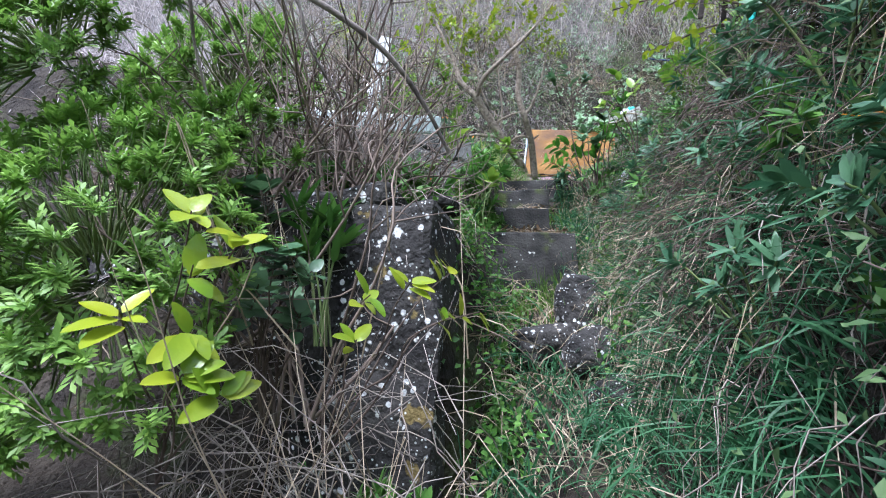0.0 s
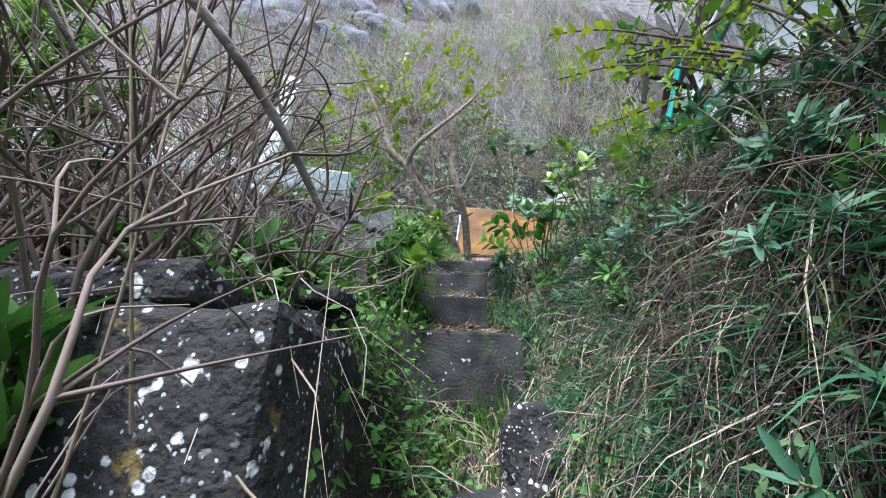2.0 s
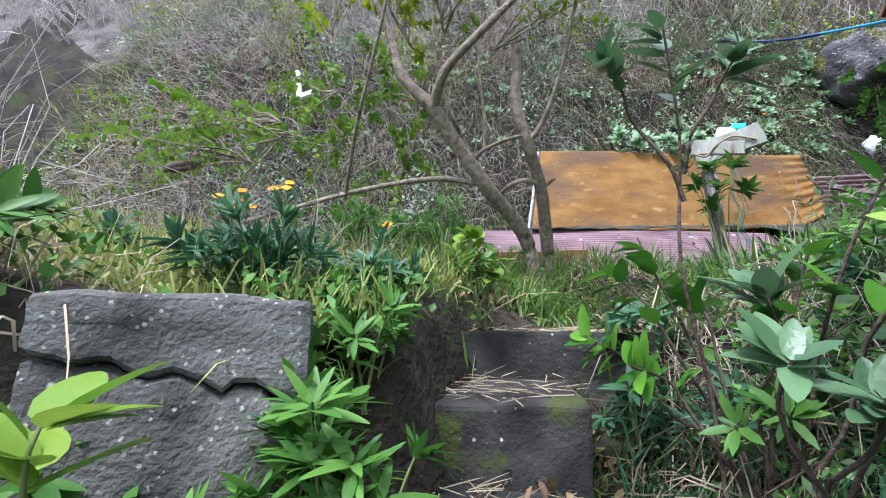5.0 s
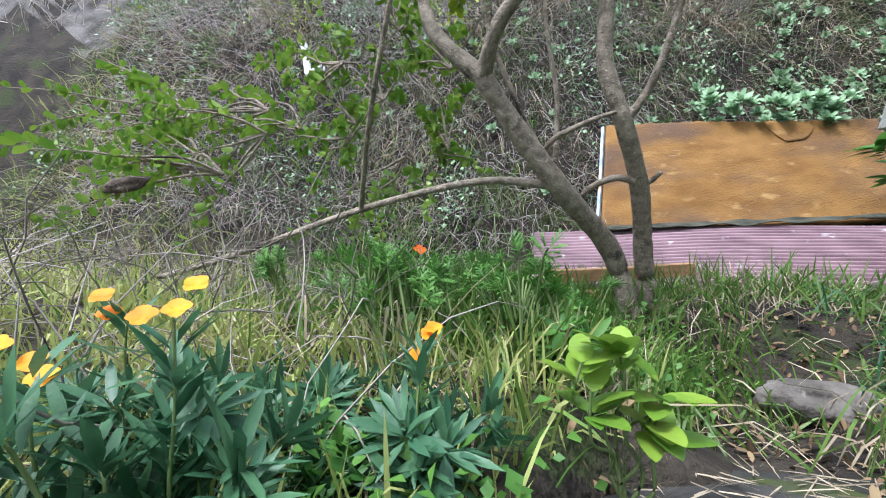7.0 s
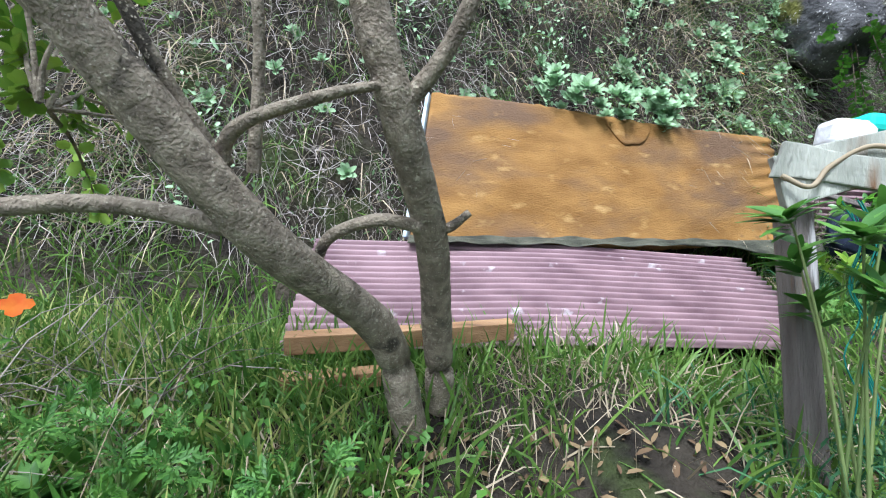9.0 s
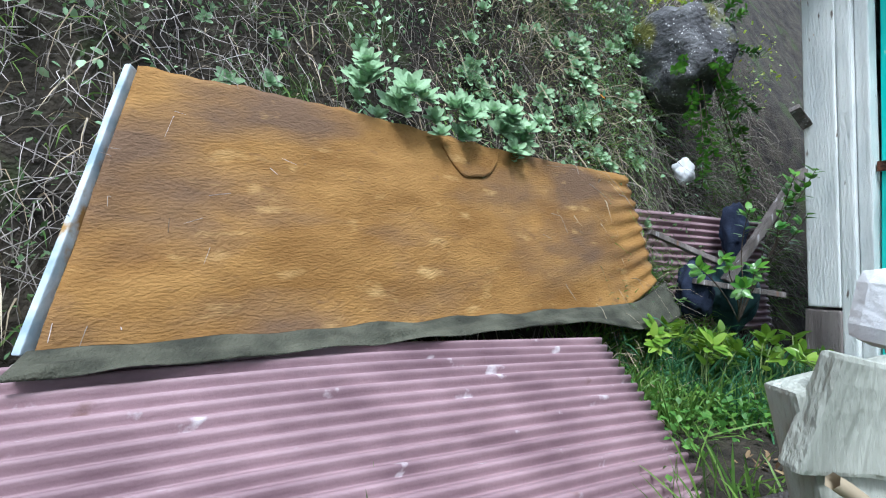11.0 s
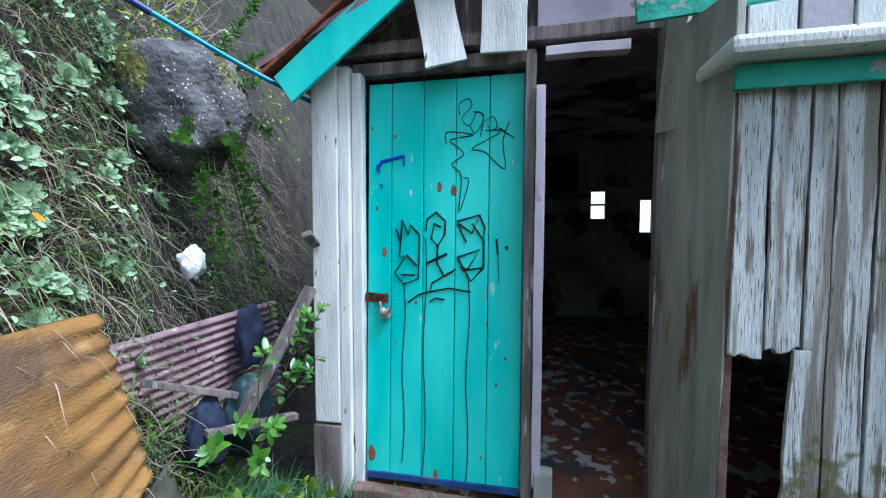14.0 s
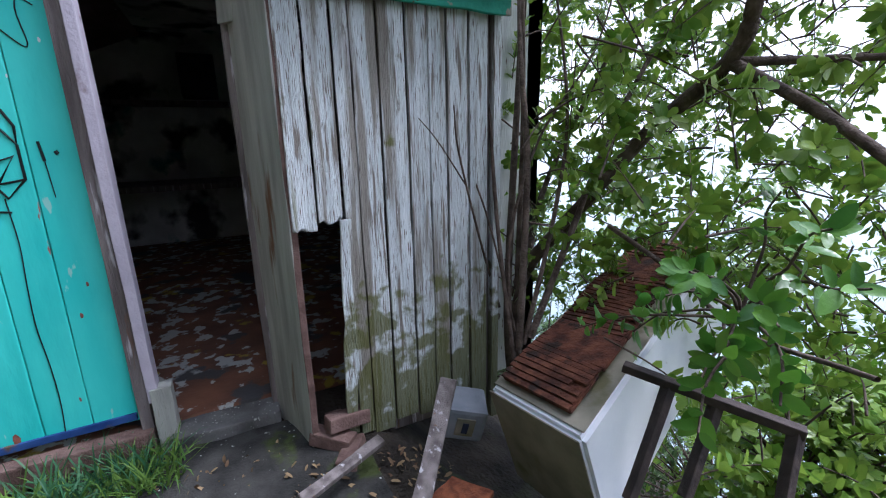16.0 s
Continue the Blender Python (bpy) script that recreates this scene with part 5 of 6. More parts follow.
twigs("hill_brush", [bank_set(9000, -14, 0.8, 0.9, 5.0, UP * 1.2, (0.25, 0.7), (0.002, 0.0045), 0.0, 0.3), bank_set(3500, -18, 3, 4.5, 11, UP * 1.2, (0.5, 1.3), (0.005, 0.01), 0.0, 0.3), bank_set(4500, -7.5, -2.6, 0.05, 1.1, np.array([0, -0.3, -0.1]), (0.15, 0.45), (0.0012, 0.0028), 0.25, 0.35), patch_set(1500, (-7.5, -4.2, -4.2, -2.7), 0.15, UP, (0.25, 0.7), (0.0015, 0.0035), 0.05, 0.3)], BRUSH_LILAC, "dense lilac grey dead brush on the hillside", seg=4)
twigs("dry_stalks", [patch_set(60, (-3.6, -3.05, -5.05, -4.3), 0.1, UP + np.array([0.15, -0.1, 0]), (0.5, 1.1), (0.0018, 0.003), 0.0, 0.05), patch_set(50, (-5.5, -3.4, -2.6, -1.0), 0.0, UP, (0.3, 0.6), (0.0015, 0.0025), 0.1, 0.08)], STRAW, "tall pale dry stalks")
twigs("dark_stems", [patch_set(60, (-4.5, -3.5, -3.8, -3.2), 0.1, UP * 1.2, (0.3, 0.7), (0.002, 0.004), 0.0, 0.25), patch_set(1500, (-2.4, -2.0, -4.4, -3.0), 0.25, np.array([-0.5, -0.1, -0.3]), (0.2, 0.55), (0.0012, 0.0028), 0.4, 0.3), patch_set(1100, (-2.5, -1.7, -5.0, -2.2), 0.3, np.array([-0.4, -0.1, 0.1]), (0.2, 0.6), (0.0012, 0.003), 0.3, 0.35),
                     bank_set(700, -4.5, 0.4, 0.1, 1.3, DOWN * 0.3, (0.2, 0.5), (0.0015, 0.003), 0.2, 0.35)], TWIG_DARK, "dark leafless stems in the undergrowth")


def herbs(name, sets, mat, label, size, ratio, gap=0.26, fold=0.15):
    out = []
    for p, nr in sets:
        n = len(p)
        d_ = rng.normal(0, 1, (n, 3)) + nr * 0.5
        ok = free(p, gap) & outside(p)
        length = rng.uniform(*size, n)
        out.append(leaves(p[ok], d_[ok], (nr + UP * 0.6 + rng.normal(0, 0.35, (n, 3)))[ok], length[ok], length[ok] * ratio, fold, detail=0 if size[1] < 0.04 else 1))
    return stuff(name, join(*out), mat, label, "undergrowth")


def lifted(pn, lift):
    p, nr = pn
    return p + nr * rng.uniform(0, lift, len(p))[:, None] + UP * rng.uniform(0, lift * 0.4, len(p))[:, None], nr


herbs("bank_leaves", [lifted(bank_clumps(12000, -6, 1.6, 0.0, 0.6, 240, 0.09), 0.16), lifted(bank_clumps(13000, -8, 1.6, 0.5, 2.4, 170, 0.13), 0.3), lifted(bank_clumps(9000, -10, 1.5, 2.0, 4.6, 90, 0.25), 0.5), lifted(ground_at(*spread(6000, -2.5, -1.5, -5.2, -2.0, 90, 0.06)), 0.25)], HERB_DULL, "small dull green leaves covering the bank", (0.014, 0.036), 0.45)
herbs("low_herbs", [lifted(ground_at(*spread(5200, -3.6, -3.05, -4.1, -2.3, 60, 0.07)), 0.1), lifted(ground_at(*spread(3000, -4.8, -3.3, -3.9, -2.9, 40, 0.1)), 0.15), lifted(ground_at(*spread(1500, -4.0, -3.0, -1.9, -0.9, 40, 0.12)), 0.12),
                    lifted(ground_at(*spread(2600, -2.6, -2.1, -3.6, -2.1, 40, 0.08)), 0.14), lifted(ground_at(*spread(900, -1.3, -0.6, -0.1, 0.4, 14, 0.07)), 0.1)], HERB, "bright green low herbs", (0.015, 0.038), 0.75)
herbs("bank_bushes", [lifted(bank_clumps(7000, -8, 1.5, 0.5, 2.6, 70, 0.14), 0.4), lifted(bank_clumps(5000, -10, 1, 2.0, 4.8, 40, 0.25), 0.7)], GLOSSY_YELLOW, "yellow green bushes on the upper bank", (0.025, 0.05), 0.55)
herbs("pale_bank_leaves", [lifted(bank_clumps(5000, -12, -1, 1.2, 4.5, 120, 0.16), 0.3), lifted(bank_clumps(6000, -8, 0.2, 0.1, 1.6, 130, 0.08), 0.15)], SUCCULENT, "pale fleshy leaves creeping over the bank", (0.025, 0.045), 0.55)
herbs("thyme_growth", [lifted(on_bank(14000, -1.9, -0.4, 0.1, 0.9), 0.1), lifted(on_bank(8000, -4.2, -2.2, 0.4, 1.4), 0.1)], leafy("yellow green heath leaves", (0.07, 0.12, 0.02), (0.2, 0.27, 0.07)), "fine yellow green heathy growth hanging on the bank", (0.01, 0.022), 0.35)
step_litter = on_treads(150)
step_straw = on_treads(130)
d0 = rng.normal(0, 1, (len(step_straw), 3)) * np.array([1, 1, 0.12])
stuff("step_straw", blades(step_straw, d0, rng.uniform(0.05, 0.16, len(d0)), 0.003, 0.03), STRAW, "dry straw lying on the steps", "straw")
herbs("leaf_litter", [(step_litter, np.repeat(UP[None], len(step_litter), 0)), lifted(ground_at(*spread(1400, -3.4, -1.5, -2.1, -0.9)), 0.015), lifted(ground_at(*spread(700, -3.2, -2.6, -3.2, -2.1)), 0.02), lifted(ground_at(*spread(700, -1.2, -0.3, -2.2, -0.2)), 0.012)],
      material("fallen leaves", (0.09, 0.05, 0.03), (0.26, 0.19, 0.1), scale=9, bump=0, rough=0.85, island=0.85), "brown fallen leaves on the earth", (0.02, 0.05), 0.4, 0.05)


def sprig(stem, size, width, mat, count, leaf_tilt=0.9, up=UP, ends=0.35, detail=1):
    """Leaves set round a stem (list of points), thicker towards its end."""
    pts = np.array([p[:] for p in stem], float)
    u = np.clip(ends + (1 - ends) * np.sqrt(rng.uniform(0, 1, count)), 0, 1) * (len(pts) - 1)
    k = np.minimum(u.astype(int), len(pts) - 2)
    p = pts[k] + (pts[k + 1] - pts[k]) * (u - k)[:, None]
    ax = pts[k + 1] - pts[k]
    ax /= np.linalg.norm(ax, axis=1, keepdims=True) + 1e-9
    side = np.cross(ax, rng.normal(size=(count, 3)))
    side /= np.linalg.norm(side, axis=1, keepdims=True) + 1e-9
    d_ = side + ax * rng.uniform(0.2, leaf_tilt, count)[:, None]
    length = rng.uniform(*size, count)
    if detail == 3:
        return cut_leaves(p, d_, ax + up * 0.5, length)
    return leaves(p + side * 0.004, d_, ax + up * 0.5, length, length * width, 0.1, 0.12, 0.6 if width > 0.4 else 0.5, 0.27 if width > 0.4 else 0.2, detail)


def plant(name, label, category, stems, mat, leaf, width, count, stem_mat=STALK, r=0.004, ends=0.3, group="", flowers=None, tilt=0.9, detail=None):
    """A plant of several stems with leaves; flowers: (material, size, number on each stem)."""
    e = thing(name, label, category, group)
    v1, t1 = join(*[limb(s, r, r * 0.5, 5, 4) for s in stems])
    tri_mesh("stem", v1, t1, stem_mat, e)
    if detail is None:
        detail = 2 if leaf[1] >= 0.055 and width > 0.2 and count < 30 else 1
    v1, t1 = join(*[sprig(s, leaf, width, mat, count, tilt, ends=ends, detail=detail) for s in stems])
    tri_mesh("foliage", v1, t1, mat, e)
    if flowers:
        fm, fs, fn = flowers
        for s in stems:
            tip = np.array(s[-1])
            for _ in range(fn):
                c = tip + rng.normal(0, 0.018, 3) + UP * 0.012
                face = UP + rng.normal(0, 0.5, 3) + np.array([0.2, -0.7, 0])
                face /= np.linalg.norm(face)
                a = np.cross(face, [1, 0.3, 0])
                a /= np.linalg.norm(a)
                b = np.cross(face, a)
                ang = np.arange(4) * np.pi / 2 + rng.uniform(0, 1)
                dd = np.cos(ang)[:, None] * a + np.sin(ang)[:, None] * b + face * 0.15
                tri_mesh("flower", *leaves(np.repeat(c[None], 4, 0), dd, np.repeat(face[None], 4, 0), fs, fs * 1.0, 0.08, 0.1, 0.6), fm, e)
    return e


def fan(base, n, spread_, rise, bend=0.3):
    out = []
    for _ in range(n):
        a = rng.uniform(0, 2 * math.pi)
        d_ = np.array([math.cos(a), math.sin(a), 0]) * rng.uniform(0.2, 1) * spread_
        b = np.array(base) + rng.normal(0, 0.02, 3) * np.array([1, 1, 0])
        h = rise * rng.uniform(0.7, 1.1)
        out.append([b, b + d_ * 0.35 + UP * h * 0.5, b + d_ * 0.8 + UP * h * (0.9 - 0.1 * bend), b + d_ + UP * h * (1 - bend * 0.2)])
    return out


def bough(base, tip, sag=0.1, n=5):
    base, tip = np.array(base, float), np.array(tip, float)
    return [base + (tip - base) * k / (n - 1) + UP * sag * math.sin(math.pi * k / (n - 1)) + rng.normal(0, 0.012, 3) * (0 < k < n - 1) for k in range(n)]


# wallflowers on the terrace edge
for k, (x, y, z) in enumerate([(-3.74, -2.59, -0.28), (-3.68, -2.71, -0.34), (-3.58, -2.65, -0.29), (-3.43, -2.37, -0.34), (-3.62, -2.52, -0.5), (-3.78, -2.45, -0.48), (-4.25, -2.6, -0.42), (-3.42, -2.42, -0.5), (-3.7, -2.3, -0.45), (-3.9, -2.45, -0.45)]):
    g = float(height(x, y + 0.03)) - 0.02
    bloom = k < 4
    stems = fan((x, y + 0.03, g), 9, 0.13, max(0.14, z - g - 0.1)) + ([bough((x, y + 0.03, g), (x, y, z - 0.012), 0.0)] if bloom else [])
    e = plant("wallflower", "blue green wallflower in orange bloom at the edge of the terrace" if bloom else "blue green wallflower not yet in bloom", "flower", stems, LANCE, (0.04, 0.085), 0.19, 26, r=0.003, group="wallflowers", ends=0.2, tilt=1.5)
    for q in range(3 if bloom else 0):
        c = np.array([x, y, z]) + rng.normal(0, 0.018, 3)
        ang = np.arange(4) * np.pi / 2 + rng.uniform(0, 1)
        face = np.array([0.35, -0.6, 0.75])
        a, b = np.array([0.86, 0.5, 0.0]), np.array([-0.35, 0.6, 0.7])
        tri_mesh("flower", *leaves(np.repeat(c[None], 4, 0), np.cos(ang)[:, None] * a + np.sin(ang)[:, None] * b + face * 0.2, np.repeat(face[None], 4, 0), 0.0145, 0.0165, 0.08, 0.1, 0.75, detail=2), PETAL, e)
for x, y, z in [(-3.55, -3.02, -0.92), (-3.7, -3.25, -1.0)]:
    plant("wallflower", "young wallflower with one orange bloom below the pier", "flower", fan((x, y, z - 0.3), 5, 0.1, 0.26), HERB, (0.06, 0.11), 0.22, 18, group="wallflowers", flowers=(PETAL, 0.02, 1))
for x, y in [(-3.3, -2.78), (-3.33, -2.66), (-3.36, -2.9), (-3.28, -2.9), (-3.24, -2.82), (-3.26, -2.74), (-3.22, -2.92)]:
    g = float(height(x, y)) - 0.02
    plant("leafy_weed", "bright green leafy weed growing beside the steps", "weed", fan((x, y, g), 9, 0.12, 0.22), LANCE if x < -3.34 else HERB, (0.035, 0.075), 0.26, 24, group="leafy weeds")
for x, y in [(-3.45, -4.5), (-3.65, -4.55), (-3.3, -4.42), (-3.2, -4.38)]:
    g = float(height(x, y)) - 0.02
    plant("leafy_weed", "green leafy weed at the foot of the stone wall", "weed", fan((x, y, g), 9, 0.16, 0.3), LANCE if x < -3.5 else HERB, (0.035, 0.08), 0.3, 20, group="leafy weeds")
for x, y in [(-2.74, -2.22), (-2.62, -2.3), (-2.66, -2.08)]:
    g = float(height(x, y)) - 0.02
    plant("leafy_weed", "blue green leafy weed at the top of the steps", "weed", fan((x, y, g), 8, 0.14, 0.24), LANCE, (0.04, 0.085), 0.24, 22, group="leafy weeds")
for x, y in [(-3.5, -3.95), (-3.7, -3.9), (-3.9, -3.95), (-3.6, -3.75), (-4.1, -3.9), (-3.85, -3.75), (-3.75, -3.3), (-3.55, -3.4), (-3.95, -3.2), (-3.6, -3.06), (-3.75, -3.04), (-3.9, -3.06), (-3.68, -3.14), (-3.84, -3.16), (-4.05, -3.1)]:
    g = float(height(x, y)) - 0.02
    plant("leafy_weed", "bright green broad-leaved weed on top of the stone wall", "weed", fan((x, y, g), 7, 0.13, 0.2), HERB, (0.05, 0.1), 0.32, 16, group="leafy weeds")
for x, y, zz in [(-2.42, -4.3, 0.35), (-2.35, -4.7, 0.55), (-2.3, -4.05, 0.4), (-2.2, -4.45, 0.75), (-2.28, -3.6, 0.45), (-2.3, -3.3, 0.35), (-2.15, -3.9, 0.8), (-2.2, -3.1, 0.5), (-2.12, -3.5, 0.75)]:
    g = float(height(x, y)) + zz * 0.3
    plant("leafy_weed", "blue green leafy weed on the overgrown bank", "weed", fan((x, y, g), 7, 0.2, 0.26), LANCE, (0.035, 0.07), 0.26, 18, group="leafy weeds", ends=0.5, tilt=1.2)
for k in range(26):
    y = rng.uniform(-4.9, -2.3)
    x = (-2.4 if -4.5 < y < -3.2 else -2.5) + rng.uniform(0, 0.4)
    g = float(height(x, y)) + 0.1
    cut = k % 3 == 0
    plant("leafy_weed", "bright green cut-leaved weed hanging on the bank" if cut else "fresh green lance-leaved weed hanging on the bank", "weed", fan((x, y, g), 8, 0.16, 0.18), HERB if k % 2 else LANCE, (0.04, 0.075), 0.28, 14, group="leafy weeds", ends=0.45, tilt=1.2, detail=3 if cut and y > -3.2 else 1)
for x, y, z in [(-2.36, -4.95, -2.3), (-2.3, -4.8, -2.0), (-2.42, -4.85, -2.55), (-2.34, -4.6, -2.35)]:
    plant("leafy_weed", "grey green rosette weed on the near bank", "weed", fan((x, y, z), 8, 0.16, 0.22), LANCE, (0.035, 0.065), 0.28, 18, group="leafy weeds", ends=0.45, tilt=1.2)
for px in ((-3.27, -2.95, -0.98), (-3.33, -2.98, -1.02), (-3.22, -2.86, -0.92), (-3.3, -2.88, -0.85)):
    plant("leafy_weed", "dense fresh green weed between the pier and steps", "weed", fan((px[0], px[1], px[2] - 0.15), 9, 0.1, 0.24), HERB, (0.05, 0.09), 0.24, 16, group="leafy weeds", ends=0.3, tilt=1.2)

for x, y in [(-3.5, -1.75), (-3.4, -1.5), (-3.62, -1.5), (-3.3, -1.3), (-3.5, -1.2), (-3.7, -1.25), (-3.72, -1.8), (-3.25, -1.85)]:
    g = float(height(x, y)) - 0.02
    plant("leafy_weed", "low dark green leafy weed in the rough grass", "weed", fan((x, y, g), 9, 0.15, 0.16), HERB, (0.035, 0.075), 0.34, 18, group="leafy weeds")

for k in range(22):
    x, y = rng.uniform(-4.0, -3.2), rng.uniform(-2.15, -1.2)
    if free(np.array([[x, y, float(height(x, y)) + 0.3]]), 0.4)[0]:
        plant("cut_leaved_weed", "soft green cut-leaved weed in the rough grass", "weed", fan((x, y, float(height(x, y)) - 0.02), 8, 0.17, 0.3), HERB_BLUE if k % 3 else HERB, (0.022, 0.048), 0.3, 14, group="cut-leaved weeds", ends=0.5, tilt=1.5, detail=3)

# the thicket before and on the stone wall
bush = thing("feathery_bush", "bright green feathery-leaved bush in front of the wall", "bush")
shoots, stems = [], []
for c, r, n in (((-4.02, -4.6, -1.85), (0.52, 0.3, 0.5), 330), ((-4.3, -4.75, -2.05), (0.4, 0.25, 0.4), 150), ((-4.15, -4.15, -1.0), (0.45, 0.25, 0.35), 200), ((-3.75, -4.5, -1.45), (0.22, 0.14, 0.18), 60), ((-4.02, -4.70, -0.94), (0.3, 0.2, 0.25), 130), ((-4.22, -4.71, -1.22), (0.3, 0.2, 0.25), 110)):
    c, r = np.array(c), np.array(r)
    for _ in range(n):
        q = rng.normal(0, 1, 3)
        q[1] = -abs(q[1])
        q /= np.linalg.norm(q)
        if q[2] < -0.7:
            continue
        tip = c + q * r * rng.uniform(0.75, 1.06)
        stems.append([c + q * r * 0.2, c + q * r * 0.55 + rng.normal(0, 0.02, 3), tip - UP * 0.03, tip])
        m = 9
        d_ = q + UP * 0.5 + rng.normal(0, 0.75, (m, 3))
        shoots.append(cut_leaves(np.repeat(tip[None], m, 0) - d_ * 0.01, d_, UP + q * 0.7 + rng.normal(0, 0.2, (m, 3)), rng.uniform(0.035, 0.07, m), 3, 0.14))
tri_mesh("foliage", *join(*shoots), FEATHER, bush)
tri_mesh("stem", *join(*[limb(q, 0.003, 0.0015, 4, 2) for q in stems]), STALK, bush)


plant("taupata_shrub", "yellow green broad leaves hanging before the stone wall", "shrub", [bough((-3.75, -4.6, -2.3), q, 0.05) for q in [(-3.47, -4.88, -1.78), (-3.41, -4.82, -1.81), (-3.47, -4.86, -1.87), (-3.50, -4.81, -1.98), (-3.48, -4.84, -2.05), (-3.44, -4.79, -2.09), (-3.60, -4.87, -1.95)]], GLOSSY_YELLOW, (0.05, 0.085), 0.5, 5, BARK_DARK, 0.003, 0.88, "young broad-leaved shrubs", tilt=0.5)
plant("taupata_shrub", "pale yellow green broad leaves on thin twigs before the wall", "shrub", [bough((-3.4, -4.5, -2.25), q, 0.05) for q in [(-3.15, -4.65, -1.88), (-3.10, -4.52, -1.84), (-3.24, -4.64, -1.90), (-3.03, -4.54, -1.93), (-3.27, -4.63, -1.99), (-3.09, -4.55, -1.94)]], GLOSSY_YELLOW, (0.035, 0.06), 0.55, 5, BARK_DARK, 0.003, 0.9, "young broad-leaved shrubs", tilt=0.5)
plant("taupata_shrub", "dark green rounded leaves in the shade of the thicket", "shrub", [bough((-3.6, -4.45, -2.2), np.array(q) + rng.normal(0, 0.03, 3), 0.05) for q in [(-3.49, -4.64, -1.79), (-3.44, -4.61, -1.86), (-3.56, -4.59, -1.85), (-3.47, -4.60, -1.94), (-3.65, -4.57, -1.61), (-3.60, -4.55, -1.62), (-3.66, -4.58, -1.58)] * 2], GLOSSY_DARK, (0.04, 0.065), 0.7, 9, BARK_DARK, 0.003, 0.7, "young broad-leaved shrubs")
dead = thing("dead_bush", "leafless grey brown bush arching over the stone wall", "bush")
for q, r in (([(-4.07, -4.80, -1.10), (-3.77, -4.76, -1.08), (-3.60, -4.70, -1.06), (-3.44, -4.64, -1.12), (-3.29, -4.52, -1.21), (-3.21, -4.40, -1.31), (-3.16, -4.28, -1.42)], 0.011), ([(-3.89, -4.86, -1.15), (-3.71, -4.79, -1.13), (-3.75, -4.68, -1.24), (-3.77, -4.56, -1.38), (-3.73, -4.44, -1.49), (-3.73, -4.28, -1.71)], 0.005), ([(-3.63, -4.64, -0.94), (-3.54, -4.58, -1.03), (-3.52, -4.52, -1.15), (-3.48, -4.41, -1.26), (-3.44, -4.28, -1.40)], 0.006), ([(-3.84, -4.88, -1.20), (-3.60, -4.82, -1.15), (-3.31, -4.75, -1.08), (-3.06, -4.68, -0.91)], 0.006)):
    tri_mesh("branch", *limb(q, r, r * 0.6, 6, 6), TWIG_GREY, dead)


def bare_bush(base, n, tall, lean, name="bare_shrub", label="leafless dark brown shrub with forking stems on the wall"):
    """Stems that fan from a base and fork twice."""
    e = thing(name, label, "shrub", "leafless shrubs on the wall")
    base, main, twig = np.array(base), [], []
    for _ in range(n):
        a = rng.uniform(0, 2 * math.pi)
        d_ = UP + np.array([math.cos(a), math.sin(a), 0]) * rng.uniform(0.1, 0.9) + np.array(lean)
        d_ /= np.linalg.norm(d_)
        p = [base + rng.normal(0, 0.04, 3) * np.array([1, 1, 0])]
        for k in range(5):
            d_ = d_ + rng.normal(0, 0.24, 3)
            d_ /= np.linalg.norm(d_)
            p.append(p[-1] + d_ * tall * rng.uniform(0.15, 0.24))
        if not free(np.array(p), 0.3).all():
            continue
        main.append(limb(p, 0.0055, 0.002, 5, 3))
        for k in (2, 3, 3, 4, 4, 5):
            t_ = d_ + rng.normal(0, 0.5, 3)
            t_ /= np.linalg.norm(t_)
            w = [p[k], p[k] + t_ * tall * 0.1, p[k] + (t_ + rng.normal(0, 0.3, 3)) * tall * rng.uniform(0.15, 0.28)]
            if free(np.array(w), 0.25).all():
                twig.append(limb(w, 0.0025, 0.001, 4, 3))
    tri_mesh("stem", *join(*main), TWIG_BROWN, e)
    tri_mesh("twig", *join(*twig), TWIG_BROWN, e)


for base, n, tall, lean in [((-3.62, -3.98, -1.5), 20, 0.7, (0, 0, 0)), ((-3.9, -4.05, -1.5), 20, 0.8, (-0.1, -0.1, 0)), ((-4.25, -4.0, -1.5), 20, 0.8, (-0.2, -0.1, 0)), ((-3.5, -4.12, -1.5), 22, 0.6, (0.15, -0.1, -0.5)), ((-3.55, -4.4, -2.2), 14, 0.9, (0.1, 0, 0.3)), ((-3.85, -4.3, -2.0), 16, 1.0, (0.1, -0.1, 0.2)), ((-3.4, -3.9, -1.5), 14, 0.5, (0.5, -0.2, -0.7)), ((-3.6, -4.2, -1.7), 18, 1.1, (0.05, 0.0, 0.5)), ((-3.8, -4.25, -1.5), 16, 1.1, (-0.05, 0.0, 0.4))]:
    bare_bush(base, n, tall, lean)
for k, q in enumerate([[(-3.57, -4.56, -2.00), (-3.62, -4.69, -1.71), (-3.67, -4.77, -1.51), (-3.70, -4.76, -1.59)], [(-3.43, -4.59, -2.01), (-3.52, -4.63, -1.90), (-3.59, -4.66, -1.81), (-3.67, -4.77, -1.51)], [(-3.31, -4.37, -1.74), (-3.29, -4.49, -1.49), (-3.31, -4.58, -1.20)], [(-3.36, -4.41, -2.03), (-3.26, -4.49, -1.70), (-3.20, -4.57, -1.31)], [(-3.59, -4.68, -2.01), (-3.53, -4.67, -1.90), (-3.50, -4.66, -1.77)], [(-3.09, -4.37, -2.03), (-3.10, -4.40, -1.85), (-3.17, -4.39, -1.78)]]):
    e = thing("dry_stalk", "tall pale dry stalk standing before the wall", "stalk", "dry stalks before the wall")
    tri_mesh("stem", *limb(q, 0.0024, 0.0014, 5, 5), STRAW, e)
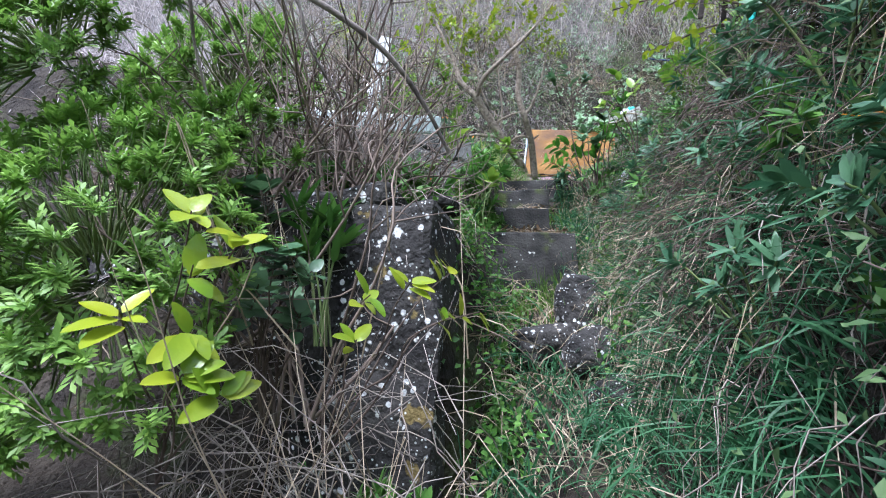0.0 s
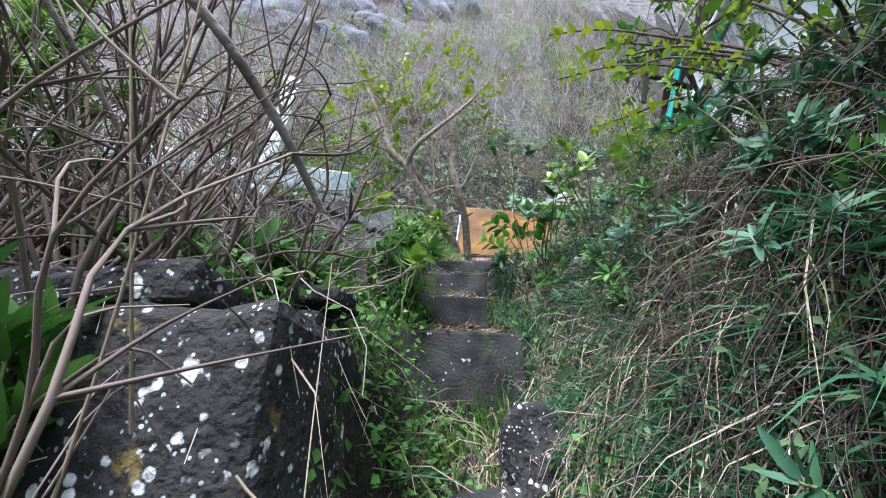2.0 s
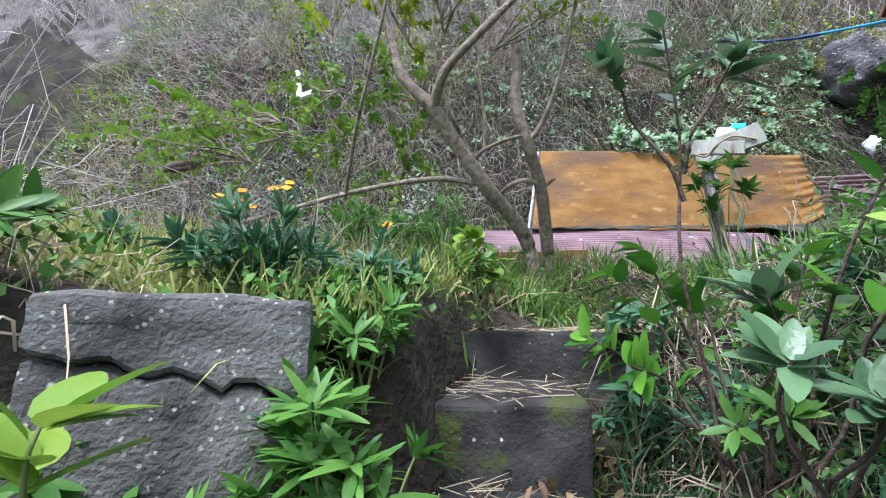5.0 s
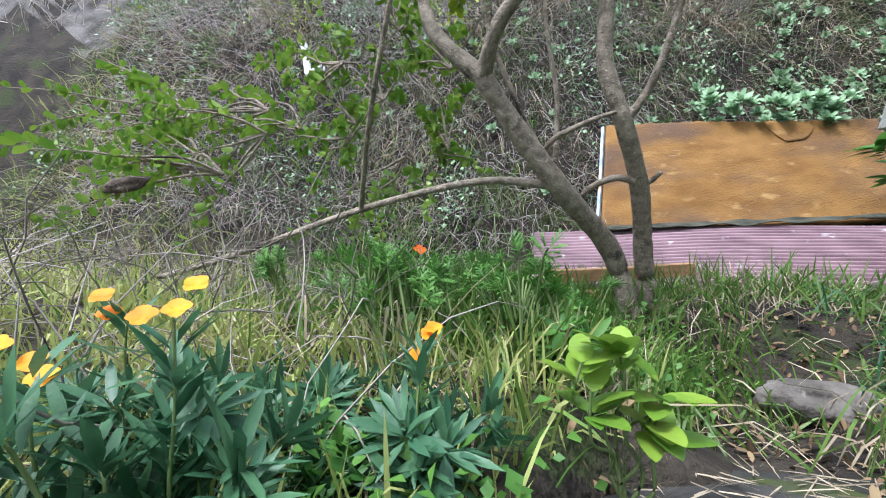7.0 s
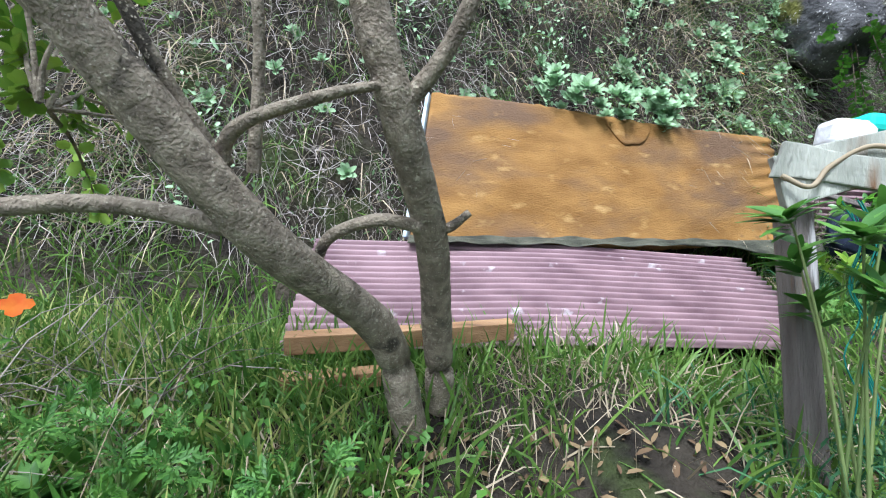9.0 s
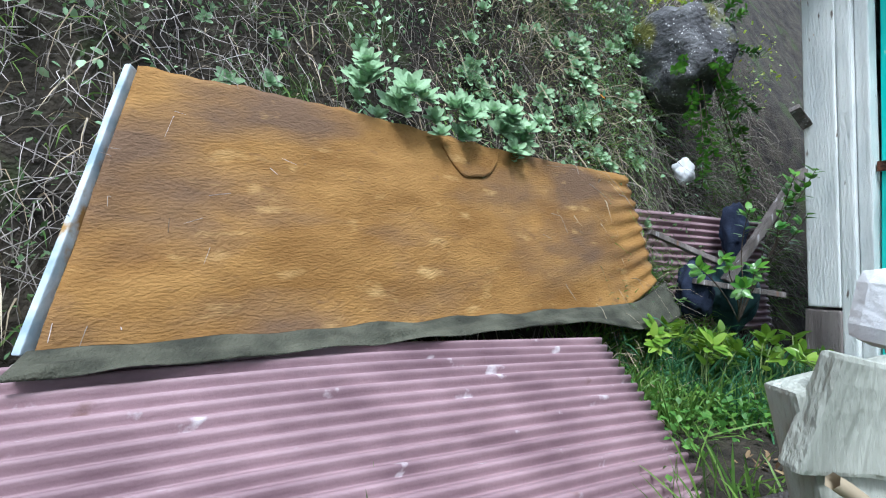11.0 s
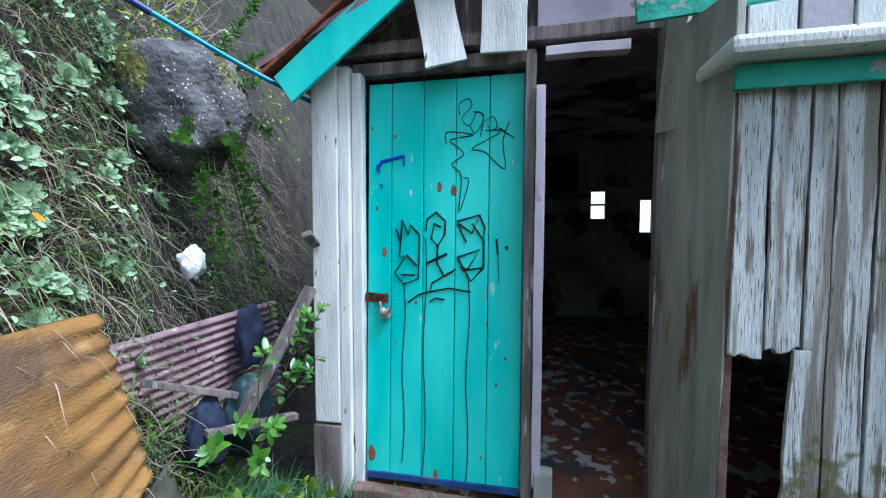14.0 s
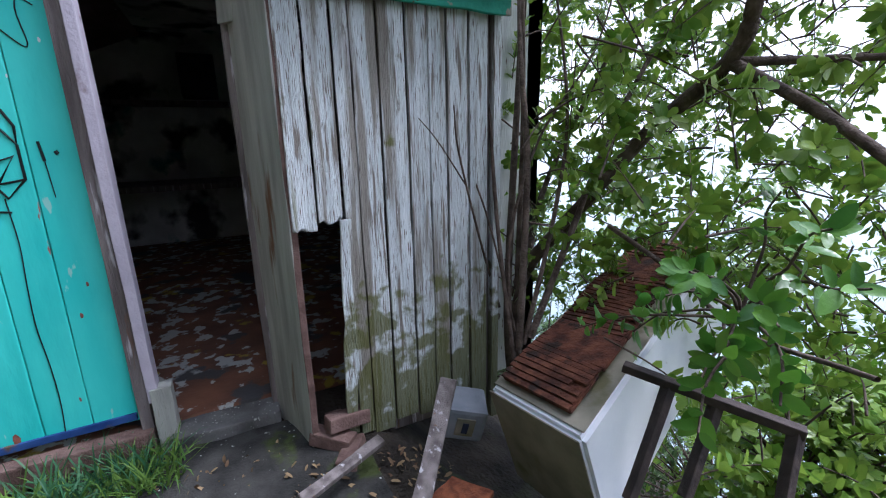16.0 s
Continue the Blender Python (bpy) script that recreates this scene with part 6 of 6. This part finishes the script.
for x, y, z in [(-3.55, -3.98, -1.48), (-3.45, -3.88, -1.48), (-3.72, -4.02, -1.48), (-3.6, -3.85, -1.45), (-3.8, -3.9, -1.46), (-3.38, -3.8, -1.46), (-3.95, -4.0, -1.47)]:
    plant("leafy_weed", "fresh green lance-leaved weed among stems on the wall", "weed", fan((x, y, z), 7, 0.1, 0.16), HERB, (0.06, 0.11), 0.24, 12, group="leafy weeds", tilt=1.4)
plant("leafy_weed", "bright green long-leaved weed at the foot of the slab", "weed", fan((-3.5, -4.36, -2.0), 8, 0.12, 0.4), HERB, (0.07, 0.13), 0.22, 16, group="leafy weeds", ends=0.5, tilt=1.2)
plant("taupata_seedling", "glossy seedling with large paddle leaves before the pier", "seedling", [bough((-3.5, -3.2, -1.3), (-3.4, -3.2, -0.8), 0.0), bough((-3.42, -3.2, -0.95), (-3.37, -3.22, -0.76), 0), bough((-3.47, -3.2, -1.1), (-3.5, -3.2, -0.93), 0), bough((-3.45, -3.2, -1.0), (-3.38, -3.15, -1.05), 0)], GLOSSY_MID, (0.07, 0.115), 0.5, 6, STALK, 0.004, 0.85, "young broad-leaved shrubs", tilt=1.1)
plant("taupata_seedling", "glossy seedling with large paddle leaves before the first step", "seedling", [bough((-3.24, -3.12, -1.3), (-3.19, -3.12, -1.02), 0.0), bough((-3.22, -3.12, -1.15), (-3.16, -3.1, -1.0), 0)], GLOSSY_MID, (0.06, 0.09), 0.55, 7, STALK, 0.004, 0.7, "young broad-leaved shrubs", tilt=1.1)
plant("taupata_seedling", "young glossy seedling with one yellowed leaf on the top step", "seedling", [bough((-3.16, -2.18, -0.6), q, 0.0) for q in [(-3.16, -2.27, -0.33), (-3.10, -2.24, -0.40), (-3.20, -2.28, -0.41), (-3.10, -2.23, -0.47), (-3.21, -2.29, -0.37), (-3.12, -2.24, -0.45)]], GLOSSY_MID, (0.04, 0.075), 0.6, 7, STALK, 0.004, 0.75, "young broad-leaved shrubs", tilt=1.0)
plant("grey_shrub", "grey green leaved rosette shoots beside the stairs", "sapling", [bough((-2.55, -2.7, -1.0), q, 0.02) for q in [(-2.63, -2.87, -0.7), (-2.56, -2.9, -0.74), (-2.5, -2.95, -0.62), (-2.6, -2.75, -0.6)]], GLOSSY_DARK, (0.06, 0.1), 0.42, 12, BARK_DARK, 0.005, 0.85, tilt=1.2)
plant("taupata_shrub", "glossy broad-leaved shoots leaning over the bank", "shrub", [bough((-2.3, -2.8, -0.9), q, 0.05) for q in [(-2.51, -3.0, -0.56), (-2.45, -2.95, -0.45), (-2.42, -3.0, -0.35), (-2.4, -2.9, -0.6), (-2.35, -3.05, -0.5)]], GLOSSY_MID, (0.055, 0.09), 0.5, 8, BARK_DARK, 0.004, 0.8, "young broad-leaved shrubs", tilt=1.0)

# young broad-leaved shrubs
plant("taupata_shrub", "glossy broad-leaved shrub beside the stairs", "shrub", [bough((-2.55, -2.5, -1.0), q, 0.04) for q in [(-2.8, -2.44, -0.5), (-2.86, -2.52, -0.66), (-2.72, -2.42, -0.42), (-2.53, -2.52, -0.62), (-2.62, -2.4, -0.55), (-2.78, -2.56, -0.72), (-2.46, -2.6, -0.5), (-2.4, -2.72, -0.42), (-2.36, -2.85, -0.42)]], GLOSSY, (0.05, 0.085), 0.5, 15, BARK_DARK, 0.005, 0.5, "young broad-leaved shrubs")
plant("grey_shrub", "grey green leaved upright sapling beside the stairs", "sapling", [bough((-2.62, -2.5, -1.0), (-2.68, -2.7, -0.05), 0.02), bough((-2.66, -2.64, -0.35), (-2.56, -2.72, -0.14), 0.02), bough((-2.66, -2.62, -0.4), (-2.8, -2.72, -0.12), 0.02)], GLOSSY_DARK, (0.05, 0.095), 0.4, 13, BARK_DARK, 0.005, 0.7, tilt=1.3)
plant("daisy_shrub", "blue green leafy shrub with an orange flower on the bank", "shrub", fan((-2.3, -4.75, -2.15), 12, 0.22, 0.5), LANCE, (0.04, 0.075), 0.3, 40, STALK, 0.004, 0.2, flowers=(PETAL, 0.014, 0))
plant("orange_daisy", "single orange daisy on the bank", "flower", [bough((-2.3, -4.7, -1.95), (-2.41, -4.74, -1.69), 0.02)], LANCE, (0.03, 0.05), 0.25, 6, flowers=(PETAL, 0.017, 2))
plant("overhanging_shrub", "leafy shrub overhanging the top of the bank", "shrub", [bough((-1.75, -3.9, -1.0), q, 0.15) for q in [(-2.2, -4.4, -0.95), (-2.3, -4.2, -0.85), (-2.1, -4.55, -1.05), (-2.2, -4.0, -0.5), (-2.3, -3.6, -0.4), (-2.2, -3.3, -0.2), (-2.35, -3.3, -0.05), (-2.5, -3.3, 0.1), (-2.1, -3.6, 0.0), (-2.4, -3.0, 0.1), (-2.2, -2.8, -0.1)]], GLOSSY_YELLOW, (0.035, 0.06), 0.5, 24, BARK_DARK, 0.008, 0.25)
plant("overhanging_shrub", "dark-stemmed leafy shrub on the crest of the bank", "shrub", [bough((-2.05, -2.95, -0.75), np.array(q) + rng.normal(0, 0.05, 3), 0.06) for q in [(-2.01, -2.75, -0.17), (-1.88, -2.71, -0.27), (-1.78, -2.73, -0.14), (-1.97, -2.73, -0.43), (-1.85, -2.69, -0.49), (-2.02, -2.67, -0.30), (-1.80, -2.71, -0.03), (-1.94, -2.72, -0.07), (-1.79, -2.72, -0.35), (-1.87, -2.68, -0.37)] * 3], GLOSSY_MID, (0.035, 0.06), 0.48, 26, BARK_DARK, 0.005, 0.35)
plant("potted_herb", "soft green leafy herb on a stem beside the post", "herb", fan((-2.12, -1.18, -0.35), 7, 0.14, 0.6), HERB, (0.05, 0.09), 0.35, 24, STALK, 0.004, 0.6)
plant("corner_shrub", "small-leaved shrub growing beside the door post", "shrub", [bough((-0.3, 0.45, 0.2), q, 0.05) for q in [(-0.3, 0.15, 0.95), (-0.18, 0.2, 0.9), (-0.4, 0.3, 0.8), (-0.35, 0.2, 0.7), (-0.6, 0.3, 0.55), (-0.2, 0.12, 0.98), (-0.5, 0.2, 0.5), (-0.3, 0.1, 0.75), (-0.65, 0.15, 0.4), (-0.75, 0.3, 0.5)]], GLOSSY, (0.04, 0.065), 0.5, 16, BARK_DARK, 0.004, 0.6)
plant("bank_shrub", "glossy small-leaved shrub hanging from the bank beside the boulder", "shrub", [bough((0.05, 1.0, 2.3), q, -0.08) for q in [(-0.1, 0.75, 1.2), (-0.25, 0.8, 1.4), (0.1, 0.7, 1.3), (0.1, 0.75, 1.6), (-0.05, 0.7, 1.75), (0.2, 0.75, 2.2), (0.15, 0.7, 1.0), (0.0, 0.8, 2.4), (0.25, 0.8, 2.7), (0.25, 0.7, 1.9), (0.3, 0.75, 1.5), (-0.2, 0.75, 1.0), (0.0, 0.65, 1.45), (-0.32, 0.82, 1.75), (0.3, 0.8, 2.4), (0.2, 0.7, 0.8)]], GLOSSY, (0.03, 0.052), 0.5, 70, BARK_DARK, 0.005, 0.1)

for x, y in [(-0.75, 0.3), (-0.6, 0.12), (-0.5, 0.38), (-0.85, 0.18), (-0.4, 0.1), (-0.95, 0.4)]:
    plant("leafy_weed", "yellow green broad-leaved weed in the corner grass", "weed", fan((x, y, float(height(x, y)) - 0.02), 7, 0.18, 0.34), GLOSSY_MID, (0.045, 0.085), 0.45, 9, group="leafy weeds", ends=0.45, tilt=1.2)

# crown of the tree by the terrace and its low boughs
def stemward(q):
    q = np.array(q)
    return q + (np.array([-3.75, -1.55, 0.45]) - q) * 0.4 + np.array([math.sin(q[0] * 40), math.cos(q[1] * 37), math.sin(q[2] * 29)]) * 0.08


for cluster, mat, cnt in (([(-4.8, -2.1, 0.15), (-4.78, -1.75, 0.5), (-4.5, -1.45, 0.9), (-4.3, -1.5, 0.45), (-4.4, -1.3, 0.65), (-4.1, -1.3, 0.85), (-4.6, -1.8, 0.3), (-4.2, -1.1, 0.3), (-3.9, -1.2, 0.6), (-3.8, -1.0, 0.45), (-4.0, -1.5, 1.15), (-3.7, -1.3, 1.0), (-4.6, -1.2, 1.15), (-5.2, -1.8, 0.4), (-5.4, -1.9, 0.8), (-5.0, -1.4, 0.8)], GLOSSY_MID, 75),
                          ([(-3.75, -1.6, 1.35), (-3.9, -1.8, 1.55), (-3.4, -1.7, 1.4), (-3.2, -1.6, 1.5), (-2.8, -1.8, 1.45), (-2.7, -1.7, 1.2), (-3.0, -1.9, 1.7), (-3.5, -2.0, 1.75), (-4.3, -1.6, 1.5), (-3.6, -1.9, 1.1)], GLOSSY_YELLOW, 60)):
    boughs = [bough(stemward(q), np.array(q) + rng.normal(0, 0.16, 3), 0.03) for q in cluster for _ in range(6)]
    v1, t1 = join(*[sprig(b, (0.03, 0.052), 0.6, mat, 26, ends=0.25) for b in boughs])
    tri_mesh("crown", v1, t1, mat, tree)
    v1, t1 = join(*[limb(b, 0.006, 0.002, 5, 4) for b in boughs])
    tri_mesh("branch", v1, t1, BARK, tree)

# succulent rosettes on the bank above the board
ROSETTES = []
for variant in range(3):
    n = 14 + 3 * variant
    ang = np.arange(n) * 2.39996 + rng.normal(0, 0.1, n)
    tilt = np.linspace(0.15, 1.25, n)
    d_ = np.stack([np.cos(ang) * np.cos(tilt), np.sin(ang) * np.cos(tilt), np.sin(tilt)], -1)
    size = np.linspace(1.0, 0.35, n) * rng.uniform(0.9, 1.1, n)
    v1, t1 = leaves(np.zeros((n, 3)), d_, np.repeat(UP[None], n, 0) + d_ * 0.05, size, size * 0.5, 0.14, -0.14, 0.8, detail=2)
    vt = v1, np.where(t1 % 17 == 0, 0, t1)
    me = tri_mesh("succulent", *vt, SUCCULENT)
    ROSETTES.append(me.data)
    bpy.data.objects.remove(me)
spots = []
p, nr = on_bank(70, -2.4, -0.75, 0.12, 0.42)
spots += [(q, m, 0.075) for q, m in zip(p, nr)]
p, nr = on_bank(40, -1.35, -0.15, 0.1, 0.8)
spots += [(q, m, 0.075) for q, m in zip(p, nr)]
p, nr = on_bank(28, -1.7, -0.5, 0.25, 0.6)
spots += [(q, m, 0.075) for q, m in zip(p, nr)]
p, nr = on_bank(95, -4.4, -0.3, 0.15, 0.9)
spots += [(q, m, 0.06) for q, m in zip(p, nr)]
p, nr = on_bank(35, -6.8, -4.2, 0.2, 0.9)
spots += [(q, m, 0.055) for q, m in zip(p, nr)]
for k in range(38):
    u = rng.uniform(0.3, 0.72)
    q = board_face(u, 1.0)
    spots.append((np.array([q.x, q.y - 0.01 + rng.uniform(-0.04, 0.1), q.z + rng.uniform(-0.05, 0.16)]), np.array([0, -0.8, 0.6]), 0.085))
for q, m, s in spots:
    ob = new("succulent", ROSETTES[rng.integers(3)])
    z_ = Vector(m) + Vector((-0.05, -0.6, 0.35)) + Vector(rng.normal(0, 0.25, 3))
    s *= rng.uniform(0.65, 1.25)
    ob.matrix_world = Matrix.Translation(Vector(q) + Vector(m) * 0.045) @ z_.to_track_quat("Z", "Y").to_matrix().to_4x4() @ Matrix.Diagonal((s, s, s, 1)) @ pose(0, 0, 0, 0, 0, rng.uniform(0, 360))
    tagged(ob, "pale green succulent rosette growing on the bank", "succulent", "succulents on the bank")
plant("bank_daisy", "orange daisy flower among the succulents", "flower", [bough((-1.05, 0.68, 1.25), (-1.09, 0.54, 1.37), 0.02)], LANCE, (0.03, 0.05), 0.25, 6, flowers=(PETAL, 0.02, 1))
plant("meadow_poppy", "red orange poppy in the meadow grass", "flower", [bough((-4.0, -1.0, -0.3), (-4.0, -1.05, 0.02), 0.02)], HERB, (0.03, 0.05), 0.4, 6, flowers=(POPPY, 0.035, 1))

# ---- the tree and shrubs beyond the shack ----
far_tree = thing("shore_tree", "dark-stemmed broad-leaved tree beside the shack with sky behind", "tree")
S0 = (-0.2, -2.85, -0.7)
for pts, r0, r1 in [([S0, (-0.2, -2.8, 0.1), (-0.15, -2.91, 0.45), (-0.45, -3.0, 0.85), (-0.75, -3.13, 1.26), (-1.11, -3.11, 1.53), (-1.22, -3.04, 1.75), (-1.3, -2.95, 2.3)], 0.05, 0.025), ([S0, (-0.27, -2.7, 0.15), (-0.22, -2.75, 1.0), (-0.19, -2.85, 2.6)], 0.03, 0.015),
                    ([(-0.2, -2.8, 0.0), (-0.33, -2.72, 0.8), (-0.36, -2.7, 1.5), (-0.3, -2.7, 2.5)], 0.018, 0.008), ([(-1.11, -3.11, 1.53), (-1.4, -3.1, 1.35), (-1.68, -3.05, 1.15), (-2.0, -2.95, 0.9)], 0.024, 0.014),
                    ([(-1.11, -3.11, 1.53), (-1.3, -3.3, 1.52), (-1.6, -3.5, 1.5)], 0.02, 0.012), ([(-0.75, -2.94, 0.84), (-1.2, -2.8, 0.75), (-1.52, -2.65, 0.68), (-1.9, -2.42, 0.78)], 0.012, 0.006), ([(-0.15, -2.91, 0.45), (-0.1, -3.1, 1.0), (-0.3, -3.4, 1.8)], 0.025, 0.01),
                    ([(-0.25, -2.65, 0.3), (-0.45, -2.4, 0.75), (-0.5, -2.25, 1.2), (-0.55, -2.2, 1.4)], 0.008, 0.003), ([(-0.48, -2.3, 1.05), (-0.5, -2.15, 1.25), (-0.52, -2.05, 1.35)], 0.004, 0.002),
                    ([(-0.67, -2.45, 0.21), (-0.50, -2.46, 0.85), (-0.33, -2.51, 1.52), (-0.18, -2.56, 2.14)], 0.012, 0.006), ([(-0.67, -2.48, 0.27), (-0.50, -2.63, 1.12), (-0.37, -2.67, 1.66), (-0.26, -2.73, 2.14)], 0.020, 0.010), ([(-0.68, -2.50, 0.29), (-0.61, -2.72, 0.91), (-0.53, -2.84, 1.39), (-0.35, -2.87, 2.08)], 0.013, 0.006), ([(-0.69, -2.53, 0.32), (-0.67, -2.77, 0.80), (-0.65, -3.03, 1.31), (-0.67, -3.33, 1.76), (-0.73, -3.64, 2.08)], 0.018, 0.009), ([(-0.64, -2.45, 0.32), (-0.54, -2.51, 0.80), (-0.50, -2.70, 1.26), (-0.53, -2.99, 1.66), (-0.50, -3.17, 2.08)], 0.009, 0.004), ([(-0.65, -2.47, 0.35), (-0.46, -2.42, 0.91), (-0.29, -2.32, 1.34), (-0.23, -2.27, 1.46)], 0.006, 0.003)]:
    tri_mesh("branch", *limb(pts, r0, r1, 7), BARK_DARK, far_tree)
sets = []
for _ in range(1250):
    c = np.array([rng.uniform(-1.7, 1.3), rng.uniform(-4.8, -2.75), rng.uniform(0.1, 3.0)])
    b = c + rng.normal(0, 0.2, 3)
    if np.linalg.norm(c - np.array([-2.18, -1.32, 1.25])) > 1.35:
        sets.append([b, (b + c) / 2 + UP * 0.03, c])
v1, t1 = join(*[sprig(s, (0.042, 0.08), 0.5, GLOSSY, 26, ends=0.15, detail=1 if s[2][1] > -3.2 else 0) for s in sets])
tri_mesh("crown", v1, t1, GLOSSY_MID, far_tree)
v1, t1 = join(*[limb(s, 0.005, 0.002, 4, 3) for s in sets])
tri_mesh("twig_growth", v1, t1, BARK_DARK, far_tree)
near = [bough((-1.5, -2.7, 0.7), q, 0.05) for q in [(-1.75, -2.35, 0.85), (-1.68, -2.3, 0.75), (-1.6, -2.35, 0.62), (-1.5, -2.4, 0.9), (-1.8, -2.3, 0.7), (-1.85, -2.45, 0.95), (-1.7, -2.2, 0.6), (-1.6, -2.25, 0.95), (-1.35, -2.45, 0.75), (-1.2, -2.6, 0.55), (-1.75, -2.5, 1.05), (-1.55, -2.7, 1.1), (-1.0, -2.5, 0.5)]]
v1, t1 = join(*[sprig(s, (0.045, 0.08), 0.5, GLOSSY, 14, ends=0.3, detail=2) for s in near])
tri_mesh("low_foliage", v1, t1, GLOSSY, far_tree)
v1, t1 = join(*[limb(s, 0.006, 0.003, 5, 3) for s in near])
tri_mesh("low_growth", v1, t1, BARK_DARK, far_tree)


def far_shrub(at, size, n, seed):
    """A spreading shrub of many leafy twigs, lower on the slope."""
    e = thing("shore_shrub", "dense green shrub on the slope below the shack", "shrub", "shrubs below the shack")
    at = np.array(at)
    ss_ = []
    for _ in range(n):
        d_ = rng.normal(0, 1, 3)
        d_[2] = abs(d_[2])
        d_ /= np.linalg.norm(d_)
        q = at + d_ * size * rng.uniform(0.5, 1.05)
        ss_.append([at + d_ * size * 0.25, (at + q) / 2 + rng.normal(0, 0.05, 3), q])
    tri_mesh("twig_growth", *join(*[limb(s, 0.012, 0.003, 4, 3) for s in ss_]), BARK_DARK, e)
    tri_mesh("crown", *join(*[sprig(s, (0.06, 0.105), 0.5, HERB, 50, ends=0.4, detail=0) for s in ss_]), GLOSSY_MID if seed % 2 else HERB_DULL, e)


for k, (x, y, s) in enumerate([(1.2, -4.6, 1.7), (-0.4, -5.2, 1.8), (2.2, -4.2, 1.6), (-1.2, -4.4, 1.0), (0.4, -6.8, 1.9), (-1.6, -5.0, 1.2), (2.6, -6.0, 1.9), (-1.8, -6.6, 1.6), (1.6, -8.2, 3.2), (-1.2, -8.6, 3.0), (4.4, -7.4, 3.2), (-3.6, -8.0, 2.6), (4.6, -4.6, 2.4)]):
    far_shrub((x, y, float(height(x, y)) + 0.3), np.array([s, s, s * 0.95]), 90, k)
